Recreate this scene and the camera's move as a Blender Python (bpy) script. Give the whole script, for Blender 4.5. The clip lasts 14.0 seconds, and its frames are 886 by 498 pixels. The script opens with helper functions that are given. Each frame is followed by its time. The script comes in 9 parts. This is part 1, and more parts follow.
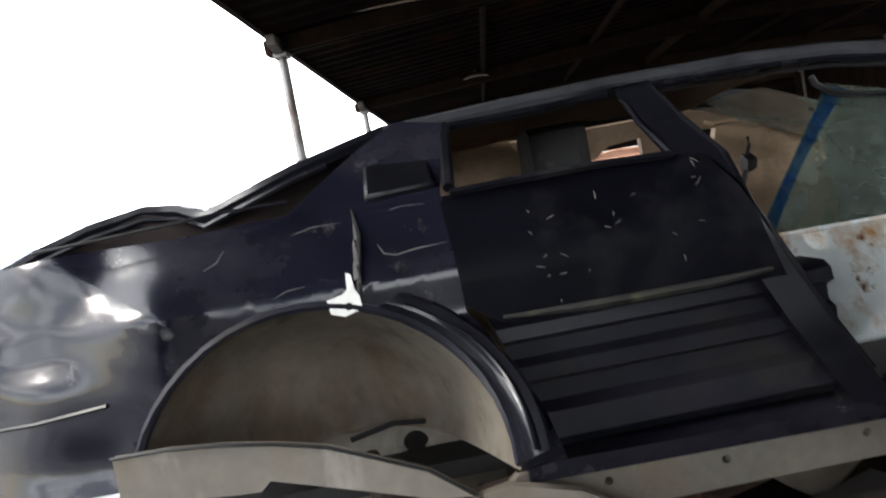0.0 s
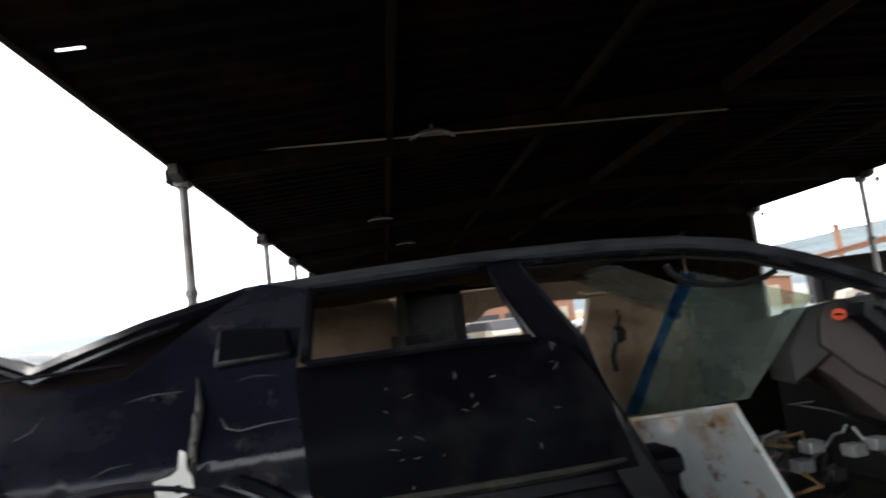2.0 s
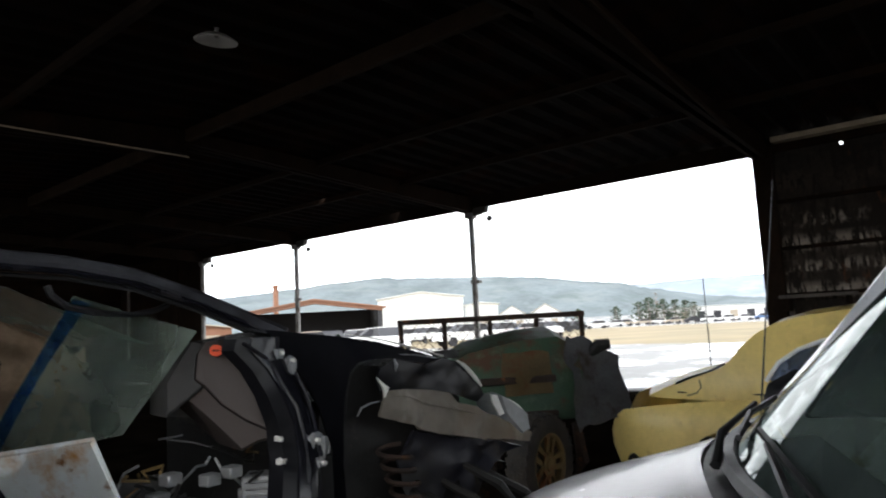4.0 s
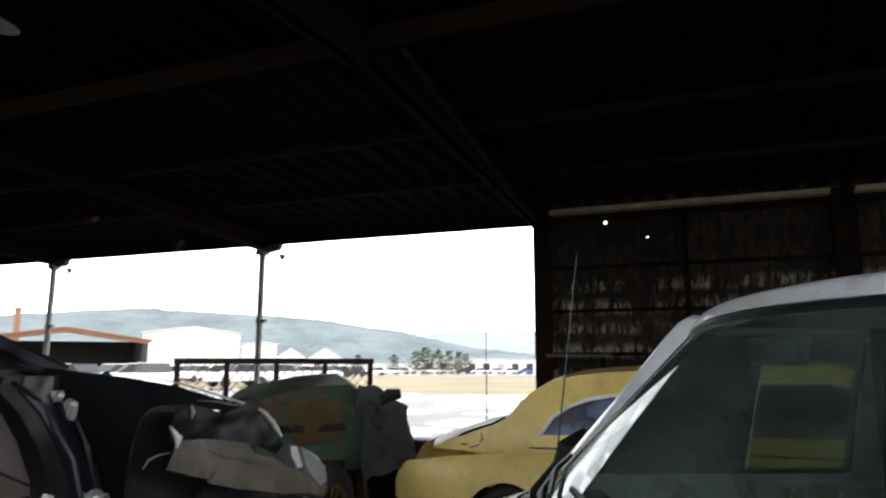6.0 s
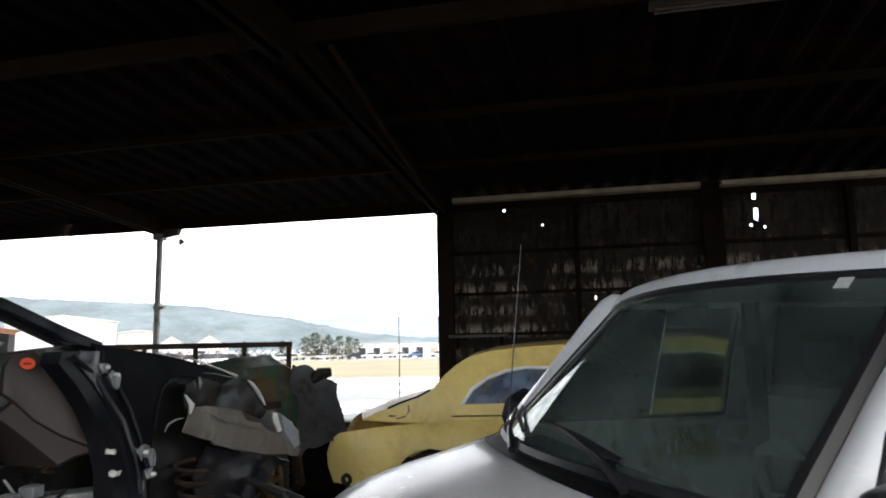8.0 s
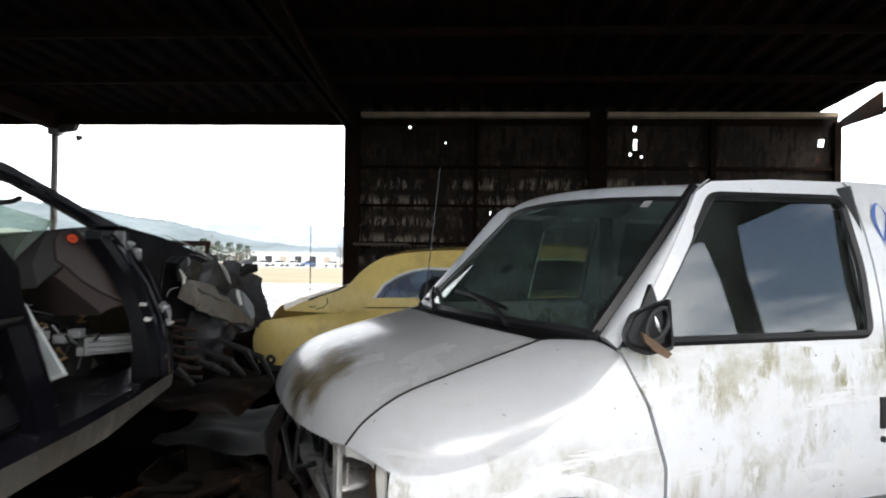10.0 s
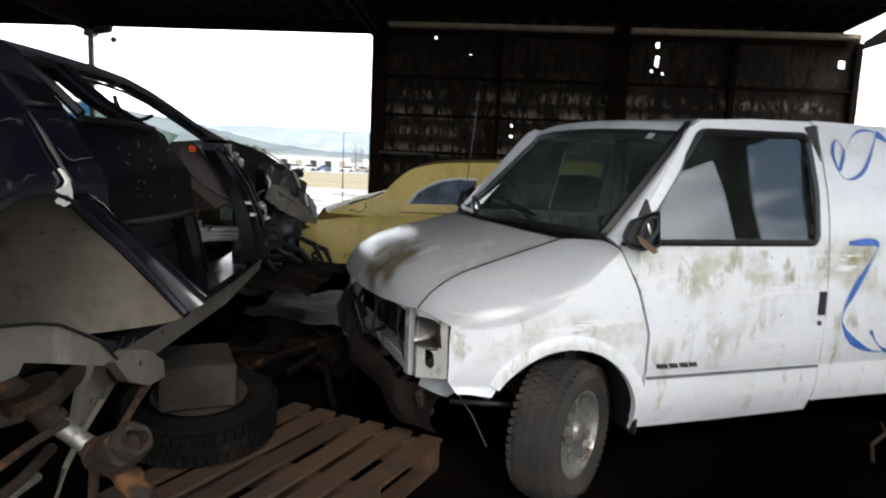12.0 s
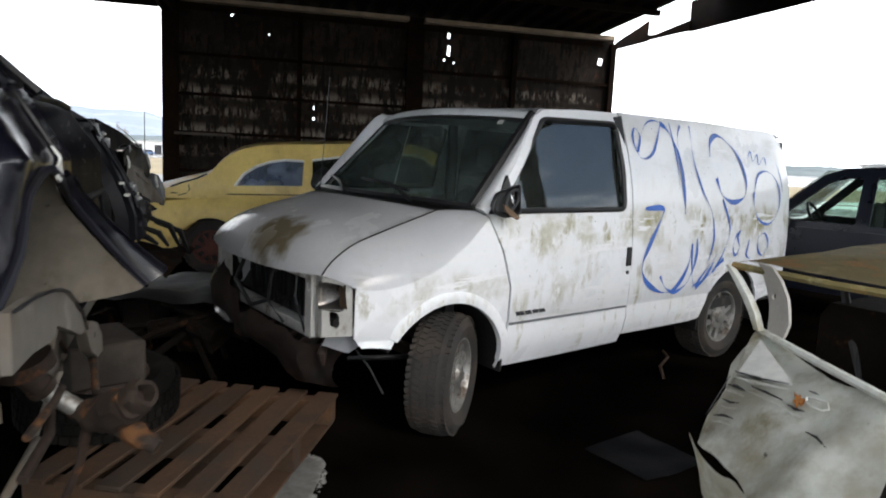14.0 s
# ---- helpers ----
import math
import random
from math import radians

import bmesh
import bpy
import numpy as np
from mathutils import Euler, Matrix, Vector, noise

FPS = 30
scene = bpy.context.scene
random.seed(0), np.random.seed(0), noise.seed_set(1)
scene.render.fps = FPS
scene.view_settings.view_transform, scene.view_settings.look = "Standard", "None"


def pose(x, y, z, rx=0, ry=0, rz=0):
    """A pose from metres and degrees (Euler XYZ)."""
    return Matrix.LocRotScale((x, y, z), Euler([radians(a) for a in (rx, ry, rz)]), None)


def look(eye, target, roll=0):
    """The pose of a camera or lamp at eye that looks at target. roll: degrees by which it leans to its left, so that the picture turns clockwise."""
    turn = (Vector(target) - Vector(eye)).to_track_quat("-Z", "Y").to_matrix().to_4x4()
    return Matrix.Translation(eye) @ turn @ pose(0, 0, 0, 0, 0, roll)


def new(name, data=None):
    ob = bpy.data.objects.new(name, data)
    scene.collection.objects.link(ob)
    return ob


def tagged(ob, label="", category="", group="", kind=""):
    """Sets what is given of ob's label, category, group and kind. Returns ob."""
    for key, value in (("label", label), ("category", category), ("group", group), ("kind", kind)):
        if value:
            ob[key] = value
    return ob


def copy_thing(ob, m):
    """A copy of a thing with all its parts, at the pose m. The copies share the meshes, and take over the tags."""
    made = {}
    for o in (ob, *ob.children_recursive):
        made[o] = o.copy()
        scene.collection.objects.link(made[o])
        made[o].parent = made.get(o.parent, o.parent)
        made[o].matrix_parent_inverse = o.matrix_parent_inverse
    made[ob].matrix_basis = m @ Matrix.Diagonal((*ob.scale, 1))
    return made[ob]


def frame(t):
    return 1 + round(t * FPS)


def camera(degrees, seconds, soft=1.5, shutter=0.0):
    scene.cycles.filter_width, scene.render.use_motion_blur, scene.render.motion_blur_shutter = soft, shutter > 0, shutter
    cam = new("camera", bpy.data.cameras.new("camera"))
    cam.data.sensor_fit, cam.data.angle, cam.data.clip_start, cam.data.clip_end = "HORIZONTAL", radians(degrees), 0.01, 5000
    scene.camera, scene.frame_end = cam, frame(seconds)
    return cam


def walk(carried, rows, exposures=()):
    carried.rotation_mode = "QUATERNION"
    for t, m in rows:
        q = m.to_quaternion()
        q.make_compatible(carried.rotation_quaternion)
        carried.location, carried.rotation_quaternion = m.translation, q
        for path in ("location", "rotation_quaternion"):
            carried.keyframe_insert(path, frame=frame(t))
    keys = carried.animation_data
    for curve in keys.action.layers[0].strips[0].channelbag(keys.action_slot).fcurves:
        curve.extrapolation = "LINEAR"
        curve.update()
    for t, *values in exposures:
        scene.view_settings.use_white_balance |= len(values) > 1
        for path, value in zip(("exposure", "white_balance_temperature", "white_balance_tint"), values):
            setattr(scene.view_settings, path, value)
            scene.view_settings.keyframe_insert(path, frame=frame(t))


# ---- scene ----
cam = camera(66.6, 14.0, soft=1.9, shutter=0.35)
PATH = [
    (0, (-0.115, 1.821, 1.64), (-0.264, 3.81, 1.499), -10.4),
    (0.5, (-0.122, 1.845, 1.676), (-0.351, 3.832, 1.679), -8.9),
    (1, (-0.109, 1.838, 1.701), (-0.323, 3.824, 1.815), -7.6),
    (1.5, (-0.073, 1.85, 1.712), (-0.216, 3.834, 1.925), -7.3),
    (2, (0.0, 1.851, 1.718), (0.197, 3.83, 1.934), -7.0),
    (2.5, (0.099, 1.86, 1.722), (0.651, 3.767, 1.965), -5.3),
    (3, (0.2, 1.799, 1.698), (1.232, 3.49, 1.975), -3.3),
    (5.5, (0.153, 1.846, 1.617), (1.905, 2.793, 1.802), -1.5),
    (6, (0.135, 1.935, 1.672), (1.965, 2.673, 1.997), 0.1),
    (6.5, (0.068, 2.004, 1.667), (1.949, 2.558, 2.062), -1.9),
    (7, (-0.039, 2.117, 1.652), (1.872, 2.629, 1.948), -1.3),
    (9.5, (-1.203, 2.084, 1.558), (0.77, 2.313, 1.794), -2.4),
    (10, (-1.408, 2.147, 1.532), (0.588, 2.274, 1.551), 0.8),
    (10.5, (-1.706, 2.18, 1.542), (0.275, 2.456, 1.521), 3.6),
    (11, (-1.954, 2.15, 1.55), (0.016, 2.47, 1.422), 5.0),
    (11.5, (-2.117, 2.165, 1.59), (-0.152, 2.438, 1.334), 3.3),
    (12, (-2.217, 2.255, 1.568), (-0.239, 2.413, 1.315), 2.5),
    (12.5, (-2.311, 2.395, 1.531), (-0.355, 2.307, 1.122), -0.6),
    (13, (-2.371, 2.484, 1.577), (-0.42, 2.228, 1.218), 0.8),
    (13.5, (-2.469, 2.613, 1.581), (-0.537, 2.156, 1.341), 3.3),
    (14, (-2.621, 2.81, 1.533), (-0.697, 2.338, 1.259), 2.7),
]
walk(cam, [(t, look(eye, target, roll)) for t, eye, target, roll in PATH], [(0, 1.15), (0.5, 1.17), (1.0, 0.9), (1.5, 0.5), (2.0, 0.27), (2.5, 0.1), (3.0, 0.1), (5.5, 0.22), (6.5, 0.2), (7.0, 0.25), (9.5, 0.35), (11.0, 0.2), (12.0, 0.05), (12.5, -0.05), (14.0, -0.05)])

# ---- light ----
world = bpy.data.worlds.new("sky")
scene.world = world
world.use_nodes = True
wn, wl = world.node_tree.nodes, world.node_tree.links
wn.clear()
w_out = wn.new("ShaderNodeOutputWorld")
w_bg = wn.new("ShaderNodeBackground")
w_sky = wn.new("ShaderNodeTexSky")
w_sky.sky_type = "NISHITA"
w_sky.sun_disc = False
w_sky.sun_elevation, w_sky.sun_rotation = radians(35.7), radians(247)
w_co = wn.new("ShaderNodeTexCoord")
w_map = wn.new("ShaderNodeMapping")
w_map.inputs["Scale"].default_value = (1.0, 1.0, 3.2)
w_noise = wn.new("ShaderNodeTexNoise")
w_noise.inputs["Scale"].default_value = 2.6
w_noise.inputs["Detail"].default_value = 7.0
w_noise.inputs["Roughness"].default_value = 0.55
w_ramp = wn.new("ShaderNodeValToRGB")
w_ramp.color_ramp.elements[0].position = 0.30
w_ramp.color_ramp.elements[1].position = 0.43
w_mix = wn.new("ShaderNodeMixRGB")
w_mix.inputs[2].default_value = (21.0, 21.8, 22.8, 1)
wl.new(w_co.outputs["Generated"], w_map.inputs["Vector"])
wl.new(w_map.outputs["Vector"], w_noise.inputs["Vector"])
w_dot = wn.new("ShaderNodeVectorMath")
w_dot.operation = "DOT_PRODUCT"
w_dot.inputs[1].default_value = (-0.86, -0.5, 0.0)
w_clear = wn.new("ShaderNodeMath")
w_clear.operation = "MULTIPLY_ADD"
w_clear.inputs[1].default_value = -0.175
wl.new(w_co.outputs["Generated"], w_dot.inputs[0])
wl.new(w_dot.outputs["Value"], w_clear.inputs[0])
wl.new(w_noise.outputs["Fac"], w_clear.inputs[2])
wl.new(w_clear.outputs[0], w_ramp.inputs["Fac"])
wl.new(w_ramp.outputs["Color"], w_mix.inputs["Fac"])
wl.new(w_sky.outputs["Color"], w_mix.inputs[1])
wl.new(w_mix.outputs["Color"], w_bg.inputs["Color"])
w_bg.inputs["Strength"].default_value = 0.15
wl.new(w_bg.outputs["Background"], w_out.inputs["Surface"])

sun_data = bpy.data.lights.new("sun", "SUN")
sun_data.energy, sun_data.angle, sun_data.color = 1.5, radians(16), (1.0, 0.96, 0.9)
sun = new("sun", sun_data)
sun.matrix_world = look((-36, -15, 28), (0, 0, 0))


# ---- materials ----
def lin(c):
    return tuple(c) + (1.0,) if len(c) == 3 else tuple(c)


def mat(name, col, rough=0.6, metal=0.0, var=0.3, scale=3.0, fine=40.0, bump=0.15, stains=(), coat=0.0, spec=0.5, island=0.0, rvar=0.15, dist=0.01):
    """Two scales of noise over a base colour, then stains: (colour, scale, low, high, stretch xyz, roughness)."""
    m = bpy.data.materials.new(name)
    m.use_nodes = True
    n, l = m.node_tree.nodes, m.node_tree.links
    b = n["Principled BSDF"]
    co = n.new("ShaderNodeTexCoord")
    big = n.new("ShaderNodeTexNoise")
    big.inputs["Scale"].default_value, big.inputs["Detail"].default_value = scale, 6
    small = n.new("ShaderNodeTexNoise")
    small.inputs["Scale"].default_value, small.inputs["Detail"].default_value = fine, 4
    for t in (big, small):
        l.new(co.outputs["Object"], t.inputs["Vector"])
    ad = n.new("ShaderNodeMath")
    ad.operation = "MULTIPLY_ADD"
    ad.inputs[1].default_value = 0.65
    l.new(big.outputs["Fac"], ad.inputs[0])
    sc = n.new("ShaderNodeMath")
    sc.operation = "MULTIPLY"
    sc.inputs[1].default_value = 0.35
    l.new(small.outputs["Fac"], sc.inputs[0])
    l.new(sc.outputs[0], ad.inputs[2])
    ramp = n.new("ShaderNodeValToRGB")
    ramp.color_ramp.elements[0].position, ramp.color_ramp.elements[1].position = 0.3, 0.7
    ramp.color_ramp.elements[0].color = lin([max(0, c * (1 - var)) for c in col])
    ramp.color_ramp.elements[1].color = lin([min(1, c * (1 + var)) for c in col])
    l.new(ad.outputs[0], ramp.inputs["Fac"])
    out = ramp.outputs["Color"]
    if island:
        oi = n.new("ShaderNodeObjectInfo")
        hs = n.new("ShaderNodeHueSaturation")
        mr = n.new("ShaderNodeMapRange")
        mr.inputs["To Min"].default_value, mr.inputs["To Max"].default_value = 1 - island, 1 + island
        l.new(oi.outputs["Random"], mr.inputs["Value"])
        l.new(mr.outputs["Result"], hs.inputs["Value"])
        l.new(out, hs.inputs["Color"])
        out = hs.outputs["Color"]
    rr = n.new("ShaderNodeMapRange")
    rr.inputs["To Min"].default_value, rr.inputs["To Max"].default_value = max(0.02, rough - rvar), min(1, rough + rvar)
    l.new(big.outputs["Fac"], rr.inputs["Value"])
    rout = rr.outputs["Result"]
    for i, (sc_col, sc_scale, lo, hi, stretch, srough, *zone) in enumerate(stains):
        mp = n.new("ShaderNodeMapping")
        mp.inputs["Scale"].default_value = stretch
        mp.inputs["Location"].default_value = (3.7 * i + 1.3, 1.9 * i, 0.7 * i)
        l.new(co.outputs["Object"], mp.inputs["Vector"])
        sn = n.new("ShaderNodeTexNoise")
        sn.inputs["Scale"].default_value, sn.inputs["Detail"].default_value, sn.inputs["Roughness"].default_value = sc_scale, 9, 0.65
        l.new(mp.outputs["Vector"], sn.inputs["Vector"])
        sr = n.new("ShaderNodeMapRange")
        sr.inputs["From Min"].default_value, sr.inputs["From Max"].default_value = lo, hi
        l.new(sn.outputs["Fac"], sr.inputs["Value"])
        fac = sr.outputs["Result"]
        if zone:
            sp = n.new("ShaderNodeSeparateXYZ")
            l.new(co.outputs["Object"], sp.inputs[0])
            df = n.new("ShaderNodeMath")
            df.operation = "SUBTRACT"
            l.new(sp.outputs["Z"], df.inputs[0])
            df.inputs[1].default_value = zone[0]
            ab = n.new("ShaderNodeMath")
            ab.operation = "ABSOLUTE"
            l.new(df.outputs[0], ab.inputs[0])
            zr = n.new("ShaderNodeMapRange")
            zr.inputs["From Min"].default_value, zr.inputs["From Max"].default_value = zone[1] * 0.3, zone[1]
            zr.inputs["To Min"].default_value, zr.inputs["To Max"].default_value = 1, 0
            l.new(ab.outputs[0], zr.inputs["Value"])
            mu = n.new("ShaderNodeMath")
            mu.operation = "MULTIPLY"
            l.new(fac, mu.inputs[0])
            l.new(zr.outputs["Result"], mu.inputs[1])
            fac = mu.outputs[0]
        mx = n.new("ShaderNodeMixRGB")
        l.new(fac, mx.inputs["Fac"])
        l.new(out, mx.inputs[1])
        mx.inputs[2].default_value = lin(sc_col)
        out = mx.outputs["Color"]
        mr2 = n.new("ShaderNodeMix")
        l.new(fac, mr2.inputs[0])
        l.new(rout, mr2.inputs[2])
        mr2.inputs[3].default_value = srough
        rout = mr2.outputs[0]
    l.new(out, b.inputs["Base Color"])
    l.new(rout, b.inputs["Roughness"])
    b.inputs["Metallic"].default_value = metal
    b.inputs["Coat Weight"].default_value = coat
    b.inputs["Coat Roughness"].default_value = 0.08
    b.inputs["Specular IOR Level"].default_value = spec
    if bump:
        bp = n.new("ShaderNodeBump")
        bp.inputs["Strength"].default_value, bp.inputs["Distance"].default_value = bump, dist
        l.new(ad.outputs[0], bp.inputs["Height"])
        l.new(bp.outputs["Normal"], b.inputs["Normal"])
    return m


def glass(name, tint, ior=1.55, rough=0.02, dirt=0.0, film=(0.32, 0.36, 0.33)):
    """Thin pane: clear through, with real gloss, and a diffuse film for dirt and for painted reflections."""
    m = bpy.data.materials.new(name)
    m.use_nodes = True
    n, l = m.node_tree.nodes, m.node_tree.links
    n.clear()
    o = n.new("ShaderNodeOutputMaterial")
    tr = n.new("ShaderNodeBsdfTransparent")
    tr.inputs["Color"].default_value = lin(tint)
    gl = n.new("ShaderNodeBsdfGlossy")
    gl.inputs["Roughness"].default_value = rough
    fr = n.new("ShaderNodeFresnel")
    fr.inputs["IOR"].default_value = ior
    mx = n.new("ShaderNodeMixShader")
    l.new(fr.outputs[0], mx.inputs[0])
    l.new(tr.outputs[0], mx.inputs[1])
    l.new(gl.outputs[0], mx.inputs[2])
    last = mx
    if dirt:
        co = n.new("ShaderNodeTexCoord")
        ns = n.new("ShaderNodeTexNoise")
        ns.inputs["Scale"].default_value, ns.inputs["Detail"].default_value = 3.0, 8
        l.new(co.outputs["Object"], ns.inputs["Vector"])
        rg = n.new("ShaderNodeMapRange")
        rg.inputs["From Min"].default_value, rg.inputs["From Max"].default_value = 0.25, 0.85
        rg.inputs["To Max"].default_value = dirt
        l.new(ns.outputs["Fac"], rg.inputs["Value"])
        df = n.new("ShaderNodeBsdfDiffuse")
        df.inputs["Color"].default_value = film + (1,)
        m2 = n.new("ShaderNodeMixShader")
        l.new(rg.outputs["Result"], m2.inputs[0])
        l.new(mx.outputs[0], m2.inputs[1])
        l.new(df.outputs[0], m2.inputs[2])
        last = m2
    l.new(last.outputs[0], o.inputs["Surface"])
    return m


RUST = (0.16, 0.06, 0.022)
M = {}
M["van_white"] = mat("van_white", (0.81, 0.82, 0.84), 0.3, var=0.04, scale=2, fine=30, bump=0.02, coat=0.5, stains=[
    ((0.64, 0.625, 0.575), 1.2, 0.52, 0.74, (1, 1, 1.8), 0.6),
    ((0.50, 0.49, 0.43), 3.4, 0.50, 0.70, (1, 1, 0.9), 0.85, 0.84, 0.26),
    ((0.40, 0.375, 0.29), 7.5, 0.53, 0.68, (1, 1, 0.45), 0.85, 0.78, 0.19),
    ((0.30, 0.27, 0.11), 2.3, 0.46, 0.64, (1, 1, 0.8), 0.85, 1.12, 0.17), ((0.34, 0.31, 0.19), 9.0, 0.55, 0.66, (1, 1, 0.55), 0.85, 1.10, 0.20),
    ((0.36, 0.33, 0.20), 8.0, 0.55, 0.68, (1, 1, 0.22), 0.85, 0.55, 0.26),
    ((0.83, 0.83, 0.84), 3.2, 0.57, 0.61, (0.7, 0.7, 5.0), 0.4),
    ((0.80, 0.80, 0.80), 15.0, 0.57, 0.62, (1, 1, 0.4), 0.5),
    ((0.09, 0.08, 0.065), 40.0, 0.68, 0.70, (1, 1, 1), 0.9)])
M["van_fender"] = mat("van_fender", (0.81, 0.82, 0.84), 0.3, var=0.04, scale=2, fine=30, bump=0.02, coat=0.5, stains=[
    ((0.68, 0.67, 0.63), 1.2, 0.54, 0.76, (1, 1, 1.8), 0.6),
    ((0.50, 0.49, 0.43), 3.8, 0.50, 0.70, (1, 1, 0.9), 0.85, 0.80, 0.16),
    ((0.38, 0.36, 0.28), 9.0, 0.54, 0.66, (1, 1, 0.6), 0.85, 0.79, 0.12),
    ((0.83, 0.83, 0.84), 3.2, 0.57, 0.61, (0.7, 0.7, 5.0), 0.4),
    ((0.09, 0.08, 0.065), 40.0, 0.68, 0.70, (1, 1, 1), 0.9)])
M["van_hood"] = mat("van_hood", (0.82, 0.83, 0.84), 0.24, var=0.05, scale=2, fine=30, bump=0.02, coat=0.5, stains=[
    ((0.66, 0.66, 0.64), 3.0, 0.55, 0.75, (1, 1, 1), 0.4), ((0.25, 0.24, 0.22), 38.0, 0.70, 0.73, (1, 1, 1), 0.8)])


def worn_spot(m, centre, inner, outer, col, amp=0.28, fine=9.0):
    """Paint worn through round one spot, with a ragged edge."""
    n, l = m.node_tree.nodes, m.node_tree.links
    b = n["Principled BSDF"]
    src = b.inputs["Base Color"].links[0].from_socket
    co = n.new("ShaderNodeTexCoord")
    ns = n.new("ShaderNodeTexNoise")
    ns.inputs["Scale"].default_value, ns.inputs["Detail"].default_value = fine, 8
    l.new(co.outputs["Object"], ns.inputs["Vector"])
    sq = n.new("ShaderNodeVectorMath")
    sq.operation = "SUBTRACT"
    sq.inputs[1].default_value = centre
    l.new(co.outputs["Object"], sq.inputs[0])
    st = n.new("ShaderNodeVectorMath")
    st.operation = "MULTIPLY"
    st.inputs[1].default_value = (1.0, 0.72, 1.0)
    l.new(sq.outputs["Vector"], st.inputs[0])
    ln = n.new("ShaderNodeVectorMath")
    ln.operation = "LENGTH"
    l.new(st.outputs["Vector"], ln.inputs[0])
    ad = n.new("ShaderNodeMath")
    ad.operation = "MULTIPLY_ADD"
    ad.inputs[1].default_value = -amp
    l.new(ns.outputs["Fac"], ad.inputs[0])
    l.new(ln.outputs["Value"], ad.inputs[2])
    rg = n.new("ShaderNodeMapRange")
    rg.inputs["From Min"].default_value, rg.inputs["From Max"].default_value = inner, outer
    rg.inputs["To Min"].default_value, rg.inputs["To Max"].default_value = 0.9, 0.0
    l.new(ad.outputs[0], rg.inputs["Value"])
    mx = n.new("ShaderNodeMixRGB")
    mx.inputs[2].default_value = lin(col)
    l.new(rg.outputs["Result"], mx.inputs["Fac"])
    l.new(src, mx.inputs[1])
    l.new(mx.outputs["Color"], b.inputs["Base Color"])


worn_spot(M["van_hood"], (0.70, -0.80, 1.04), -0.03, 0.07, (0.24, 0.185, 0.085))
M["rust_dark"] = mat("rust_dark", (0.024, 0.013, 0.009), 0.92, var=0.6, scale=6, fine=50, bump=0.5, stains=[((0.085, 0.036, 0.014), 9.0, 0.57, 0.7, (1, 1, 1), 0.95), ((0.012, 0.01, 0.009), 5.0, 0.5, 0.66, (1, 1, 1), 0.9)])
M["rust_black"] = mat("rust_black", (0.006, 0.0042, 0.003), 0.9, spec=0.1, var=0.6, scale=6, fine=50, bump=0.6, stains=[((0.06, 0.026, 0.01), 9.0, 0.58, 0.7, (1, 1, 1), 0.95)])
M["panel_grey"] = mat("panel_grey", (0.58, 0.57, 0.53), 0.5, var=0.15, scale=7, bump=0.08, stains=[((0.20, 0.13, 0.08), 9.0, 0.55, 0.68, (1, 1, 0.6), 0.85)])
M["scuff"] = mat("scuff", (0.10, 0.097, 0.095), 0.8, spec=0.12, var=0.4, scale=20, fine=90, bump=0.1)
M["sedan_step"] = mat("sedan_step", (0.011, 0.011, 0.016), 0.42, var=0.4, scale=6, fine=40, bump=0.15, spec=0.17, stains=[((0.022, 0.020, 0.018), 5.0, 0.52, 0.7, (1, 1, 1), 0.8)])
M["shade_pale"] = mat("shade_pale", (0.36, 0.34, 0.31), 0.5, var=0.15, scale=6, bump=0.05)
# lighter timber tone, with side light on the ridge put into the colour
M["side_lit_timber"] = mat("side_lit_timber", (0.024, 0.015, 0.010), 0.9, spec=0.03, var=0.4, scale=3, fine=25, bump=0.3)
M["pale_timber"] = mat("pale_timber", (0.34, 0.27, 0.19), 0.9, var=0.35, scale=3, fine=25, bump=0.3)
M["graffiti_blue"] = mat("graffiti_blue", (0.05, 0.14, 0.48), 0.5, var=0.35, scale=6, bump=0.0)
M["curtain"] = mat("curtain", (0.40, 0.50, 0.50), 0.9, var=0.2, scale=6, fine=60, bump=0.1)
M["black_trim"] = mat("black_trim", (0.012, 0.012, 0.013), 0.45, var=0.3, scale=8, bump=0.08)
M["rubber"] = mat("rubber", (0.024, 0.021, 0.019), 0.85, var=0.35, scale=5, fine=60, bump=0.3, stains=[((0.065, 0.050, 0.037), 4.0, 0.44, 0.70, (1, 1, 1), 0.95)])
M["rim_steel"] = mat("rim_steel", (0.36, 0.35, 0.33), 0.40, 0.7, var=0.3, scale=8, bump=0.1, stains=[((0.09, 0.05, 0.025), 9.0, 0.52, 0.66, (1, 1, 1), 0.9)])
M["grey_metal"] = mat("grey_metal", (0.34, 0.35, 0.36), 0.45, 0.5, var=0.25, scale=6, bump=0.1, stains=[((0.12, 0.08, 0.05), 7.0, 0.58, 0.72, (1, 1, 1), 0.9)])
M["lamp_chrome"] = mat("lamp_chrome", (0.17, 0.16, 0.15), 0.28, 0.9, var=0.15, scale=9, bump=0.03)
M["rust"] = mat("rust", (0.022, 0.011, 0.006), 0.9, 0.1, var=0.6, scale=5, fine=45, bump=0.5, stains=[((0.13, 0.05, 0.014), 11.0, 0.58, 0.7, (1, 1, 1), 0.95), ((0.03, 0.025, 0.022), 5.0, 0.55, 0.7, (1, 1, 1), 0.9)])
M["rust_bright"] = mat("rust_bright", (0.020, 0.011, 0.006), 0.9, 0.0, var=0.6, scale=9, fine=60, bump=0.5, stains=[((0.105, 0.042, 0.011), 9.0, 0.53, 0.61, (1, 1, 1), 0.9), ((0.028, 0.020, 0.014), 5.0, 0.52, 0.7, (1, 1, 1), 0.7)])
